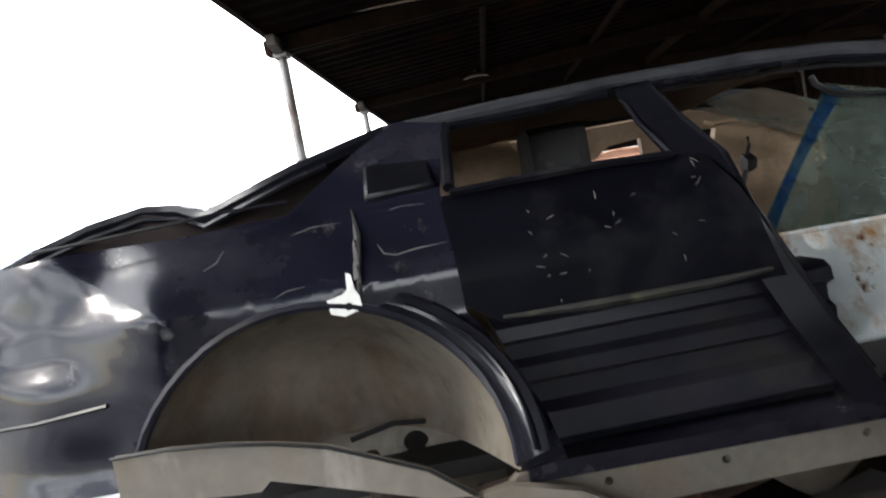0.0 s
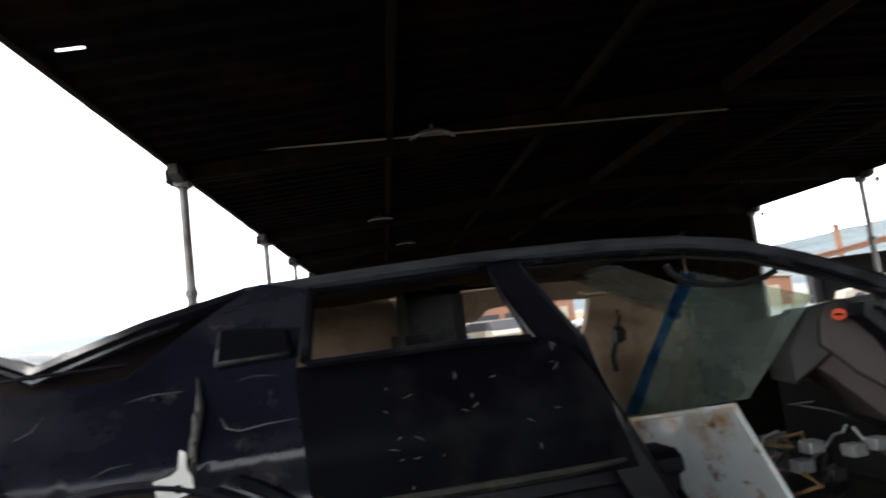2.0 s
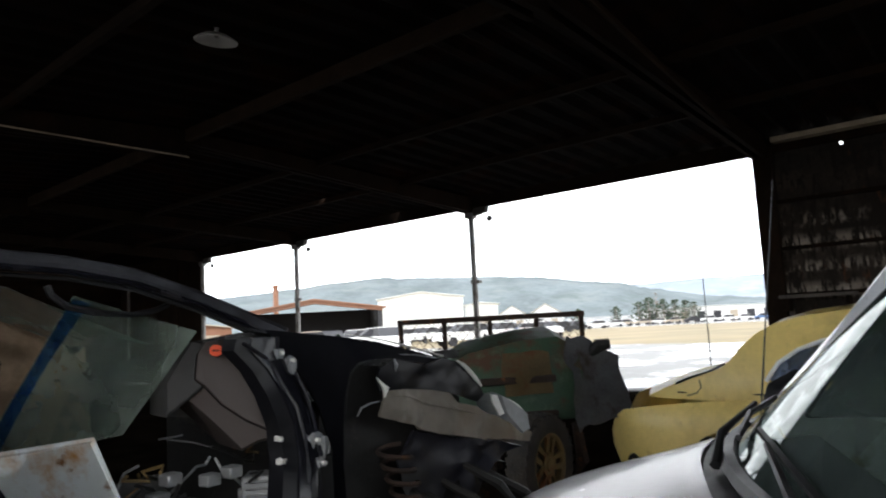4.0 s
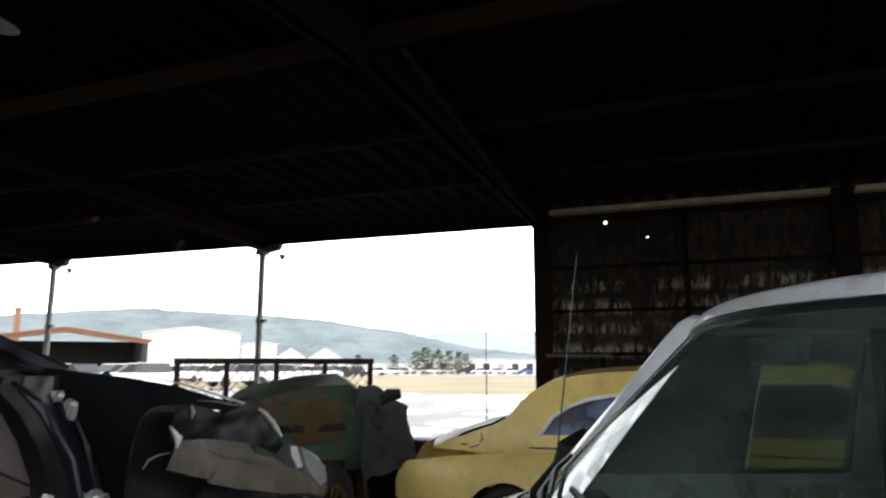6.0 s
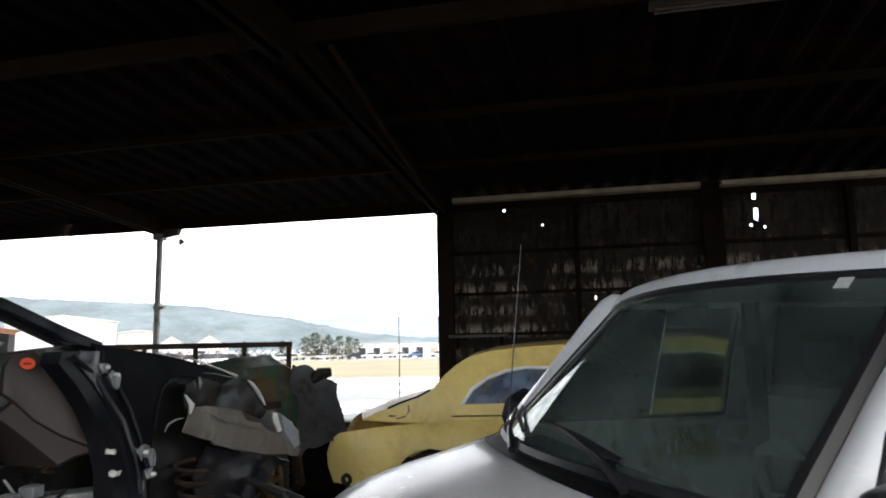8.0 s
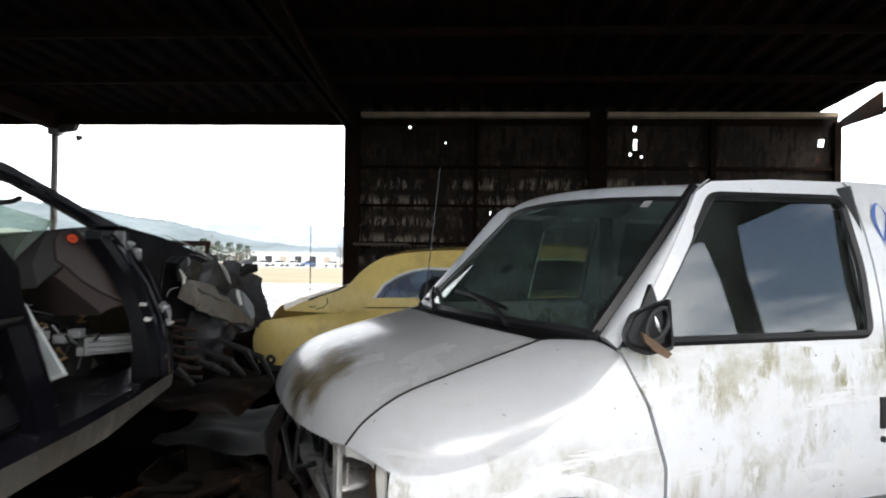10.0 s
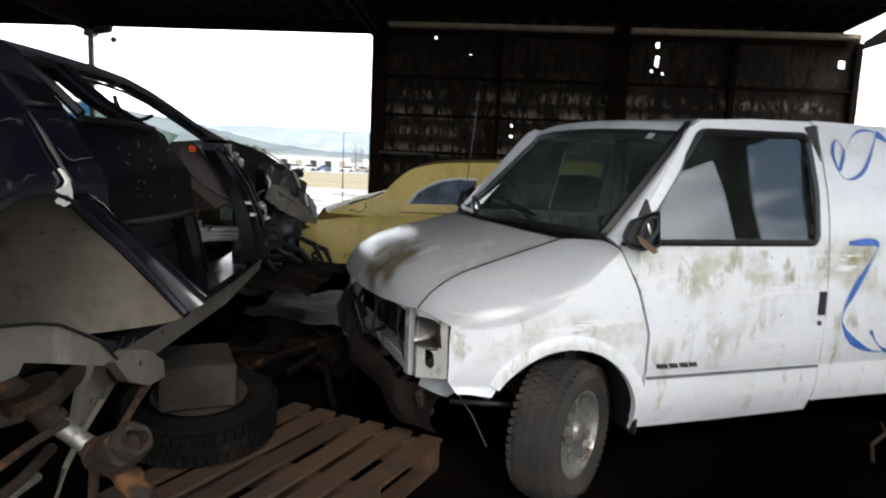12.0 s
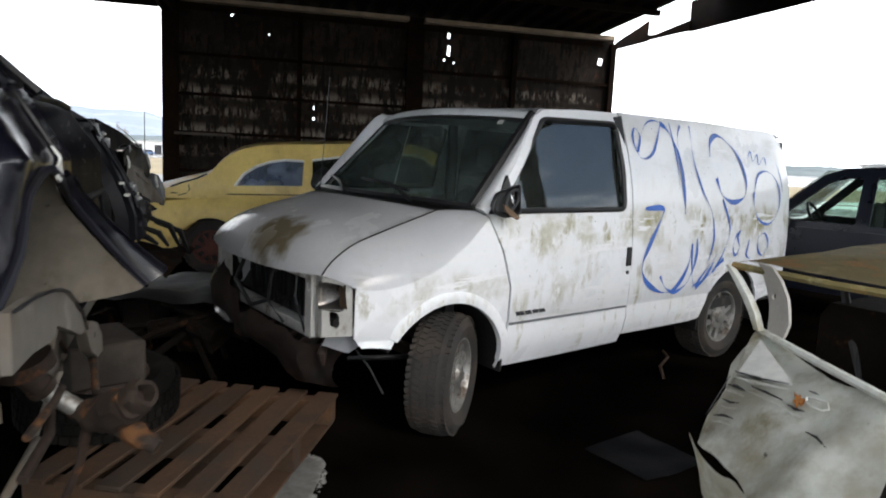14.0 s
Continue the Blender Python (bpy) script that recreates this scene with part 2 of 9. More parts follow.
M["rust_orange"] = mat("rust_orange", (0.34, 0.13, 0.03), 0.9, var=0.5, scale=20, fine=80, bump=0.3)
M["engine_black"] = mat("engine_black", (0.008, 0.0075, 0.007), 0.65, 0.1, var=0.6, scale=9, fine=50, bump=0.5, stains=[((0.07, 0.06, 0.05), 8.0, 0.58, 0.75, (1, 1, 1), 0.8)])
M["cabin_dark"] = mat("cabin_dark", (0.03, 0.031, 0.033), 0.75, var=0.4, scale=5, bump=0.2)
M["cabin_grey"] = mat("cabin_grey", (0.10, 0.105, 0.11), 0.75, var=0.3, scale=5, bump=0.2)
M["sedan_paint"] = mat("sedan_paint", (0.0058, 0.006, 0.0115), 0.17, spec=0.30, var=0.4, scale=2.2, fine=9, bump=0.16, dist=0.02, coat=0.12, stains=[
    ((0.023, 0.022, 0.029), 1.8, 0.48, 0.68, (1, 1, 1.5), 0.3), ((0.05, 0.045, 0.04), 5.0, 0.62, 0.74, (1, 1, 0.7), 0.6), ((0.30, 0.29, 0.28), 30.0, 0.715, 0.74, (1, 1, 0.5), 0.8)])
M["sedan_door"] = mat("sedan_door", (0.0030, 0.0031, 0.0050), 0.42, spec=0.035, var=0.5, scale=3, fine=14, bump=0.22, dist=0.015, coat=0.0, stains=[((0.012, 0.012, 0.014), 2.4, 0.52, 0.7, (1, 1, 1), 0.5), ((0.10, 0.10, 0.105), 26.0, 0.705, 0.74, (1, 1, 0.5), 0.7)])
M["sedan_dark"] = mat("sedan_dark", (0.0045, 0.0047, 0.0065), 0.34, spec=0.2, var=0.5, scale=5, fine=25, bump=0.2, dist=0.012, stains=[((0.016, 0.015, 0.016), 4.0, 0.55, 0.7, (1, 1, 1), 0.6), ((0.22, 0.22, 0.23), 34.0, 0.715, 0.75, (1, 1, 1), 0.7)])
M["sedan_gloss"] = mat("sedan_gloss", (0.006, 0.0062, 0.009), 0.22, spec=0.38, var=0.4, scale=4, fine=20, bump=0.12, dist=0.01, stains=[((0.03, 0.028, 0.028), 5.0, 0.58, 0.7, (1, 1, 1), 0.6), ((0.25, 0.25, 0.25), 30.0, 0.70, 0.74, (1, 1, 0.5), 0.7)])
# base lightened to paint the grey sheen along the roof rail
M["rail_sheen"] = mat("rail_sheen", (0.028, 0.029, 0.034), 0.55, spec=0.4, var=0.5, scale=6, fine=40, bump=0.15, stains=[((0.008, 0.008, 0.010), 7.0, 0.5, 0.66, (0.4, 1, 1), 0.4)])
M["primer"] = mat("primer", (0.14, 0.125, 0.105), 0.75, var=0.25, scale=4, fine=30, bump=0.2, stains=[((0.13, 0.10, 0.07), 3.0, 0.5, 0.7, (1, 1, 1), 0.9), ((0.27, 0.25, 0.22), 5.0, 0.55, 0.72, (1, 1, 0.5), 0.8)])
M["arch_mud"] = mat("arch_mud", (0.225, 0.198, 0.16), 0.9, var=0.25, scale=3.5, fine=30, bump=0.25, stains=[((0.10, 0.075, 0.05), 7.0, 0.55, 0.70, (1, 1, 0.7), 0.95), ((0.05, 0.04, 0.03), 22.0, 0.66, 0.72, (1, 1, 1), 0.95), ((0.16, 0.115, 0.07), 3.0, 0.48, 0.66, (1, 1, 0.5), 0.95)])
M["tan_trim"] = mat("tan_trim", (0.33, 0.235, 0.155), 0.85, var=0.2, scale=4, fine=80, bump=0.15, stains=[((0.15, 0.10, 0.06), 3.0, 0.5, 0.7, (1, 1, 1), 0.9)])
M["dash_brown"] = mat("dash_brown", (0.036, 0.026, 0.023), 0.6, var=0.15, scale=5, fine=120, bump=0.12)
M["dash_grey"] = mat("dash_grey", (0.022, 0.0215, 0.021), 0.65, var=0.2, scale=5, fine=120, bump=0.12)
M["red_tag"] = mat("red_tag", (0.75, 0.09, 0.03), 0.5, var=0.1, bump=0)
M["white_rusty"] = mat("white_rusty", (0.62, 0.66, 0.66), 0.5, var=0.08, scale=3, bump=0.05, stains=[((0.42, 0.22, 0.07), 8.0, 0.50, 0.66, (1, 1, 0.7), 0.85), ((0.20, 0.09, 0.03), 16.0, 0.58, 0.68, (1, 1, 1), 0.9)])
M["torn_brown"] = mat("torn_brown", (0.16, 0.10, 0.06), 0.8, var=0.3, scale=20, bump=0.2)
M["bare_white"] = mat("bare_white", (0.66, 0.66, 0.63), 0.5, var=0.2, scale=9, bump=0.1)
M["blue_band"] = glass("blue_band", (0.22, 0.50, 0.95), dirt=0.12, film=(0.03, 0.10, 0.30))
M["yellow_paint"] = mat("yellow_paint", (0.80, 0.60, 0.19), 0.42, var=0.12, scale=2, fine=30, bump=0.04, coat=0.15, stains=[
    ((0.52, 0.37, 0.12), 1.7, 0.48, 0.72, (1, 1, 0.7), 0.7), ((0.36, 0.17, 0.05), 5.0, 0.62, 0.74, (1, 1, 0.6), 0.9), ((0.12, 0.07, 0.03), 22.0, 0.67, 0.73, (1, 1, 1), 0.9)])
M["chrome"] = mat("chrome", (0.75, 0.75, 0.74), 0.2, 1.0, var=0.15, scale=12, bump=0.03)
M["cream_paint"] = mat("cream_paint", (0.70, 0.71, 0.66), 0.45, var=0.1, scale=3, fine=40, bump=0.1, stains=[((0.25, 0.215, 0.14), 2.2, 0.44, 0.60, (1, 1, 1), 0.9, 0.36, 0.42), ((0.50, 0.48, 0.40), 6.0, 0.48, 0.66, (1, 1, 1), 0.8), 
    ((0.34, 0.29, 0.17), 3.0, 0.54, 0.68, (1, 1, 1), 0.85), ((0.34, 0.13, 0.04), 6.0, 0.66, 0.72, (1, 1, 1), 0.9), ((0.10, 0.09, 0.07), 14.0, 0.66, 0.72, (1, 1, 0.4), 0.9)])
M["olive_paint"] = mat("olive_paint", (0.17, 0.138, 0.058), 0.7, spec=0.2, var=0.25, scale=4, fine=50, bump=0.06, stains=[((0.34, 0.16, 0.055), 4.0, 0.55, 0.68, (1, 1, 1), 0.9), ((0.30, 0.26, 0.13), 7.0, 0.56, 0.68, (1, 1, 1), 0.9), ((0.10, 0.09, 0.05), 9.0, 0.55, 0.7, (1, 1, 1), 0.8)])
M["navy_paint"] = mat("navy_paint", (0.010, 0.012, 0.021), 0.3, var=0.2, scale=3, bump=0.03, coat=0.4)
M["green_paint"] = mat("green_paint", (0.022, 0.055, 0.027), 0.6, var=0.4, scale=3, bump=0.15, stains=[((0.075, 0.036, 0.018), 2.6, 0.53, 0.64, (1, 1, 1), 0.9), ((0.08, 0.11, 0.07), 6.0, 0.55, 0.7, (1, 1, 1), 0.8)])
M["orange_paint"] = mat("orange_paint", (0.13, 0.085, 0.03), 0.6, var=0.3, scale=4, bump=0.15, stains=[(RUST, 5.0, 0.5, 0.66, (1, 1, 1), 0.9)])
M["box_grey"] = mat("box_grey", (0.24, 0.25, 0.26), 0.5, 0.2, var=0.25, scale=7, bump=0.1)
M["sheet_grey"] = mat("sheet_grey", (0.022, 0.023, 0.026), 0.5, 0.3, var=0.4, scale=5, bump=0.15)
# near-black bases put the dark of the roof's underside into the colour
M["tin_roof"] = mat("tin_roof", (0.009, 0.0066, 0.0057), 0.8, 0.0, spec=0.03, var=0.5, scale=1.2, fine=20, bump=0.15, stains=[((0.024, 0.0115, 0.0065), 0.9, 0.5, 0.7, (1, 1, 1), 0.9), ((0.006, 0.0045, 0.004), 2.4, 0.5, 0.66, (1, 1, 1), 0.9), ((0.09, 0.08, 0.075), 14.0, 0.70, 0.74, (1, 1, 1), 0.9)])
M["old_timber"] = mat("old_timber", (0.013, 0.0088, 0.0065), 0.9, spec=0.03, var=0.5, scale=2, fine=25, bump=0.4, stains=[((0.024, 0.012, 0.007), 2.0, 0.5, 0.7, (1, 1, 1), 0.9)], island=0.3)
M["grey_timber"] = mat("grey_timber", (0.07, 0.06, 0.052), 0.9, var=0.4, scale=3, fine=25, bump=0.4, island=0.3)
M["post_steel"] = mat("post_steel", (0.22, 0.21, 0.20), 0.55, 0.4, var=0.3, scale=3, bump=0.15, stains=[((0.10, 0.06, 0.04), 4.0, 0.52, 0.7, (1, 1, 0.4), 0.9)])
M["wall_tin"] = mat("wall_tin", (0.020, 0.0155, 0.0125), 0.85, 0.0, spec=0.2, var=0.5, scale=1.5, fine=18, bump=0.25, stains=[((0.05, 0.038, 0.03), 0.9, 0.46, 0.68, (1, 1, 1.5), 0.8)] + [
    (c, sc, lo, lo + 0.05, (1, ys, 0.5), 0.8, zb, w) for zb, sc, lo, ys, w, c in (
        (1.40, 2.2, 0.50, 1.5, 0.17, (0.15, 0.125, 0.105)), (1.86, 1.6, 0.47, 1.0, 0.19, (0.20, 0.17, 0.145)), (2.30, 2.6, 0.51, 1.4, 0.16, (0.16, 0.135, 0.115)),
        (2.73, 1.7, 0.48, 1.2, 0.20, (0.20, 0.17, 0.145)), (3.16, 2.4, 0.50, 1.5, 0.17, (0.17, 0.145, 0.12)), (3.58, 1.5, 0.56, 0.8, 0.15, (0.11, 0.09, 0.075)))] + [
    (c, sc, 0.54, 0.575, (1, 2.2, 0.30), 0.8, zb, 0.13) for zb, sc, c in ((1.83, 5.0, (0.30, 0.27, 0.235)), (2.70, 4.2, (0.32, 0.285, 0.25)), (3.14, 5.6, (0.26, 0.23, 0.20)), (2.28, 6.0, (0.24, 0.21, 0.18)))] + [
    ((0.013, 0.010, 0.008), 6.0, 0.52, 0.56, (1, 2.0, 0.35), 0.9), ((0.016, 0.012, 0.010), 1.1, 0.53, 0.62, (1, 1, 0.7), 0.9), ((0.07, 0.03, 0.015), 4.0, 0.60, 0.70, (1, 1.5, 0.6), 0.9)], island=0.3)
M["pallet_wood"] = mat("pallet_wood", (0.058, 0.029, 0.013), 0.88, var=0.45, scale=3, fine=50, bump=0.4, stains=[((0.035, 0.024, 0.016), 3.0, 0.48, 0.68, (1, 1, 1), 0.9)], island=0.3)
M["concrete"] = mat("concrete", (0.016, 0.011, 0.008), 0.92, var=0.25, scale=5, fine=60, bump=0.4, stains=[((0.05, 0.04, 0.03), 3.0, 0.5, 0.7, (1, 1, 1), 0.95)])
M["fixture_white"] = mat("fixture_white", (0.12, 0.09, 0.07), 0.5, var=0.15, scale=6, bump=0.05)
M["rubble"] = mat("rubble", (0.24, 0.23, 0.215), 0.9, var=0.35, scale=9, bump=0.3)
M["drum_red"] = mat("drum_red", (0.10, 0.030, 0.020), 0.8, var=0.4, scale=6, bump=0.3, stains=[((0.04, 0.018, 0.012), 7.0, 0.5, 0.66, (1, 1, 1), 0.9)])
M["glass_green"] = glass("glass_green", (0.60, 0.72, 0.64), dirt=0.85, film=(0.37, 0.43, 0.38))
M["glass_clear"] = glass("glass_clear", (0.72, 0.80, 0.76), dirt=0.04)
M["glass_film"] = glass("glass_film", (0.80, 0.87, 0.84), 2.1, dirt=0.05)
M["glass_murky"] = glass("glass_murky", (0.24, 0.32, 0.28), 1.5, dirt=1.0, film=(0.15, 0.20, 0.18))
M["glass_dim"] = glass("glass_dim", (0.72, 0.76, 0.68), 1.5, dirt=0.35, film=(0.06, 0.075, 0.07))
# pale film paints the hazy teal reflections on the van's windscreen
M["glass_shield"] = glass("glass_shield", (0.46, 0.56, 0.50), 1.55, dirt=0.28, film=(0.34, 0.42, 0.41))
# bluish film paints the sky's reflection on the yellow car's panes
M["glass_sky"] = glass("glass_sky", (0.55, 0.62, 0.70), dirt=0.95, film=(0.30, 0.36, 0.47))
M["bright_trim"] = mat("bright_trim", (0.86, 0.86, 0.84), 0.3, 0.0, var=0.12, scale=12, bump=0.03)
# darker copy of rubber, with the shade round the old tyre in its colour
M["rubber_shaded"] = mat("rubber_shaded", (0.007, 0.0066, 0.0062), 0.85, spec=0.06, var=0.4, scale=5, fine=60, bump=0.3, stains=[((0.025, 0.02, 0.016), 5.0, 0.54, 0.75, (1, 1, 1), 0.95)])
# distance haze is put into both hill colours, paler and bluer further off
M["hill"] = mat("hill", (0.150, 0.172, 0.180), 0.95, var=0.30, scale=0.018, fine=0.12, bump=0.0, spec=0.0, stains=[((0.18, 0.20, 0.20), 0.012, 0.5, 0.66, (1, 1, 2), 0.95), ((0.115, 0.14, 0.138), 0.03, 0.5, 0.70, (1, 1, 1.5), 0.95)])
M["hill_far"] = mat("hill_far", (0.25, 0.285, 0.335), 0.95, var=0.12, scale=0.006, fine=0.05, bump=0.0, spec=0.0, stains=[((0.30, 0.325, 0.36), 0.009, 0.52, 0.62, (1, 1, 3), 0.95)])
M["far_white"] = mat("far_white", (0.72, 0.72, 0.70), 0.6, var=0.08, scale=0.3, fine=3, bump=0.0)
M["far_roof"] = mat("far_roof", (0.42, 0.36, 0.28), 0.7, var=0.1, scale=0.3, fine=3, bump=0.0)
M["far_brown"] = mat("far_brown", (0.26, 0.125, 0.075), 0.7, var=0.2, scale=0.4, fine=3, bump=0.0)
M["far_dark"] = mat("far_dark", (0.03, 0.03, 0.035), 0.7, var=0.2, scale=0.4, fine=3, bump=0.0)
M["far_blue"] = mat("far_blue", (0.10, 0.17, 0.32), 0.5, var=0.2, scale=0.6, fine=3, bump=0.0)
M["leaf"] = mat("leaf", (0.05, 0.07, 0.04), 0.9, var=0.4, scale=0.5, fine=4, bump=0.0)
M["bare_twig"] = mat("bare_twig", (0.22, 0.18, 0.15), 0.9, var=0.3, scale=0.5, fine=4, bump=0.0)


# ---- mesh helpers ----
def finish(name, bm, material, smooth=True, bevel=0.0):
    if bevel:
        bmesh.ops.bevel(bm, geom=[e for e in bm.edges if len(e.link_faces) == 2 and e.calc_face_angle(0) > 0.6], offset=bevel, segments=1, affect="EDGES")
    bmesh.ops.recalc_face_normals(bm, faces=bm.faces)
    me = bpy.data.meshes.new(name)
    bm.to_mesh(me)
    bm.free()
    me.materials.append(material)
    if smooth:
        me.shade_smooth()
        me.set_sharp_from_angle(angle=radians(38))
    return me


def part(name, bm, material, parent=None, label="", bevel=0.0, smooth=True):
    ob = new(name, finish(name, bm, material, smooth, bevel))
    if parent is not None:
        ob.parent = parent
    if label:
        ob["label"] = label
    return ob


def thing(name, m, label, category, group=""):
    ob = new(name)
    ob.matrix_world = m
    ob.empty_display_size = 0.2
    return tagged(ob, label, category, group)


def box(bm, a, b, m=None):
    """Box between two corners, turned by m."""
    r = bmesh.ops.create_cube(bm, size=1)["verts"]
    for v in r:
        v.co = Vector([a[i] + (v.co[i] + 0.5) * (b[i] - a[i]) for i in range(3)])
        if m is not None:
            v.co = m @ v.co
    return bm


def boxes(*pairs):
    bm = bmesh.new()
    for a, b in pairs:
        box(bm, a, b)
    return bm


def ring_pts(c, ax, r, seg, ref=None):
    ax = Vector(ax).normalized()
    ref = Vector(ref) if ref else (Vector((0, 0, 1)) if abs(ax.z) < 0.9 else Vector((1, 0, 0)))
    p = ax.cross(ref).normalized()
    q = ax.cross(p)
    return [Vector(c) + r * (math.cos(2 * math.pi * k / seg) * p + math.sin(2 * math.pi * k / seg) * q) for k in range(seg)]


def loft(bm, rings, cap=True, closed=False):
    vs = [[bm.verts.new(p) for p in r] for r in rings]
    n = len(vs[0])
    pairs = list(zip(vs, vs[1:])) + ([(vs[-1], vs[0])] if closed else [])
    for a, b in pairs:
        for k in range(n):
            bm.faces.new((a[k], a[(k + 1) % n], b[(k + 1) % n], b[k]))
    if cap and not closed:
        bm.faces.new(vs[0][::-1])
        bm.faces.new(vs[-1])
    return bm


def tube(bm, pts, r, seg=8, flat=1.0):
    """A pipe along points; r may be a list of radii."""
    pts = [Vector(p) for p in pts]
    rs = r if isinstance(r, (list, tuple)) else [r] * len(pts)
    rings = []
    for i, p in enumerate(pts):
        d = (pts[min(i + 1, len(pts) - 1)] - pts[max(i - 1, 0)])
        rings.append(ring_pts(p, d, rs[i], seg))
    return loft(bm, rings)


def lathe(bm, profile, seg, c=(0, 0, 0), axis="y"):
    """Turn (along, radius) pairs about an axis through c; closed into a ring."""
    rings = []
    for k in range(seg):
        a = 2 * math.pi * k / seg
        rings.append([Vector(c) + (Vector((r * math.cos(a), s, r * math.sin(a))) if axis == "y" else Vector((r * math.cos(a), r * math.sin(a), s))) for s, r in profile])
    return loft(bm, rings, cap=False, closed=True)


def sheet(bm, f, nu, nv, thick=0.0, wob=0.0, seed=0):
    """Grid surface f(s, t), s and t from 0 to 1, with a thickness."""
    g = [[bm.verts.new(Vector(f(i / nu, j / nv)) + (noise.noise_vector(Vector(f(i / nu, j / nv)) * 5 + Vector((seed, 0, 0))) * wob if wob else Vector())) for j in range(nv + 1)] for i in range(nu + 1)]
    fs = [bm.faces.new((g[i][j], g[i + 1][j], g[i + 1][j + 1], g[i][j + 1])) for i in range(nu) for j in range(nv)]
    if thick:
        bmesh.ops.solidify(bm, geom=fs, thickness=thick)
    return bm


def panel(outline, holes, surf, us=(), zs=(), thick=0.012):
    """Body panel: an outline in (u, z) with holes, cut into rows and columns, laid on surf(u, z) and thickened."""
    bm = bmesh.new()
    for loop in [outline, *holes]:
        vs = [bm.verts.new((u, 0, z)) for u, z in loop]
        for k in range(len(vs)):
            bm.edges.new((vs[k], vs[(k + 1) % len(vs)]))
    bmesh.ops.triangle_fill(bm, use_beauty=True, use_dissolve=False, edges=bm.edges[:])
    for u in us:
        bmesh.ops.bisect_plane(bm, geom=bm.verts[:] + bm.edges[:] + bm.faces[:], dist=1e-5, plane_co=(u, 0, 0), plane_no=(1, 0, 0))
    for z in zs:
        bmesh.ops.bisect_plane(bm, geom=bm.verts[:] + bm.edges[:] + bm.faces[:], dist=1e-5, plane_co=(0, 0, z), plane_no=(0, 0, 1))
    for v in bm.verts:
        v.co = Vector(surf(v.co.x, v.co.z))
    bmesh.ops.recalc_face_normals(bm, faces=bm.faces)
    bmesh.ops.solidify(bm, geom=bm.faces[:], thickness=thick)
    return bm


def arc(cx, cz, r, a0, a1, n):
    return [(cx + r * math.cos(radians(a0 + (a1 - a0) * k / n)), cz + r * math.sin(radians(a0 + (a1 - a0) * k / n))) for k in range(n + 1)]


def steps(a, b, n):
    return [a + (b - a) * k / n for k in range(1, n)]

# ---- ground ----
def ground_z(x, y):
    r = math.hypot(x, y)
    return 0.0 if r < 35 else -2.2 * min(1.0, (r - 35) / 165)


bm = bmesh.new()
RAD = [0, 4, 8, 14, 20, 27, 35, 50, 70, 100, 140, 200, 320, 600, 1200, 2600]
rows_g = [[bm.verts.new((5 + r * math.cos(2 * math.pi * k / 72), 5 + r * math.sin(2 * math.pi * k / 72), ground_z(r, 0))) for k in range(72)] for r in RAD[1:]]
c0 = bm.verts.new((5, 5, 0))
for k in range(72):
    bm.faces.new((c0, rows_g[0][k], rows_g[0][(k + 1) % 72]))
    for a, b in zip(rows_g, rows_g[1:]):
        bm.faces.new((a[k], b[k], b[(k + 1) % 72], a[(k + 1) % 72]))


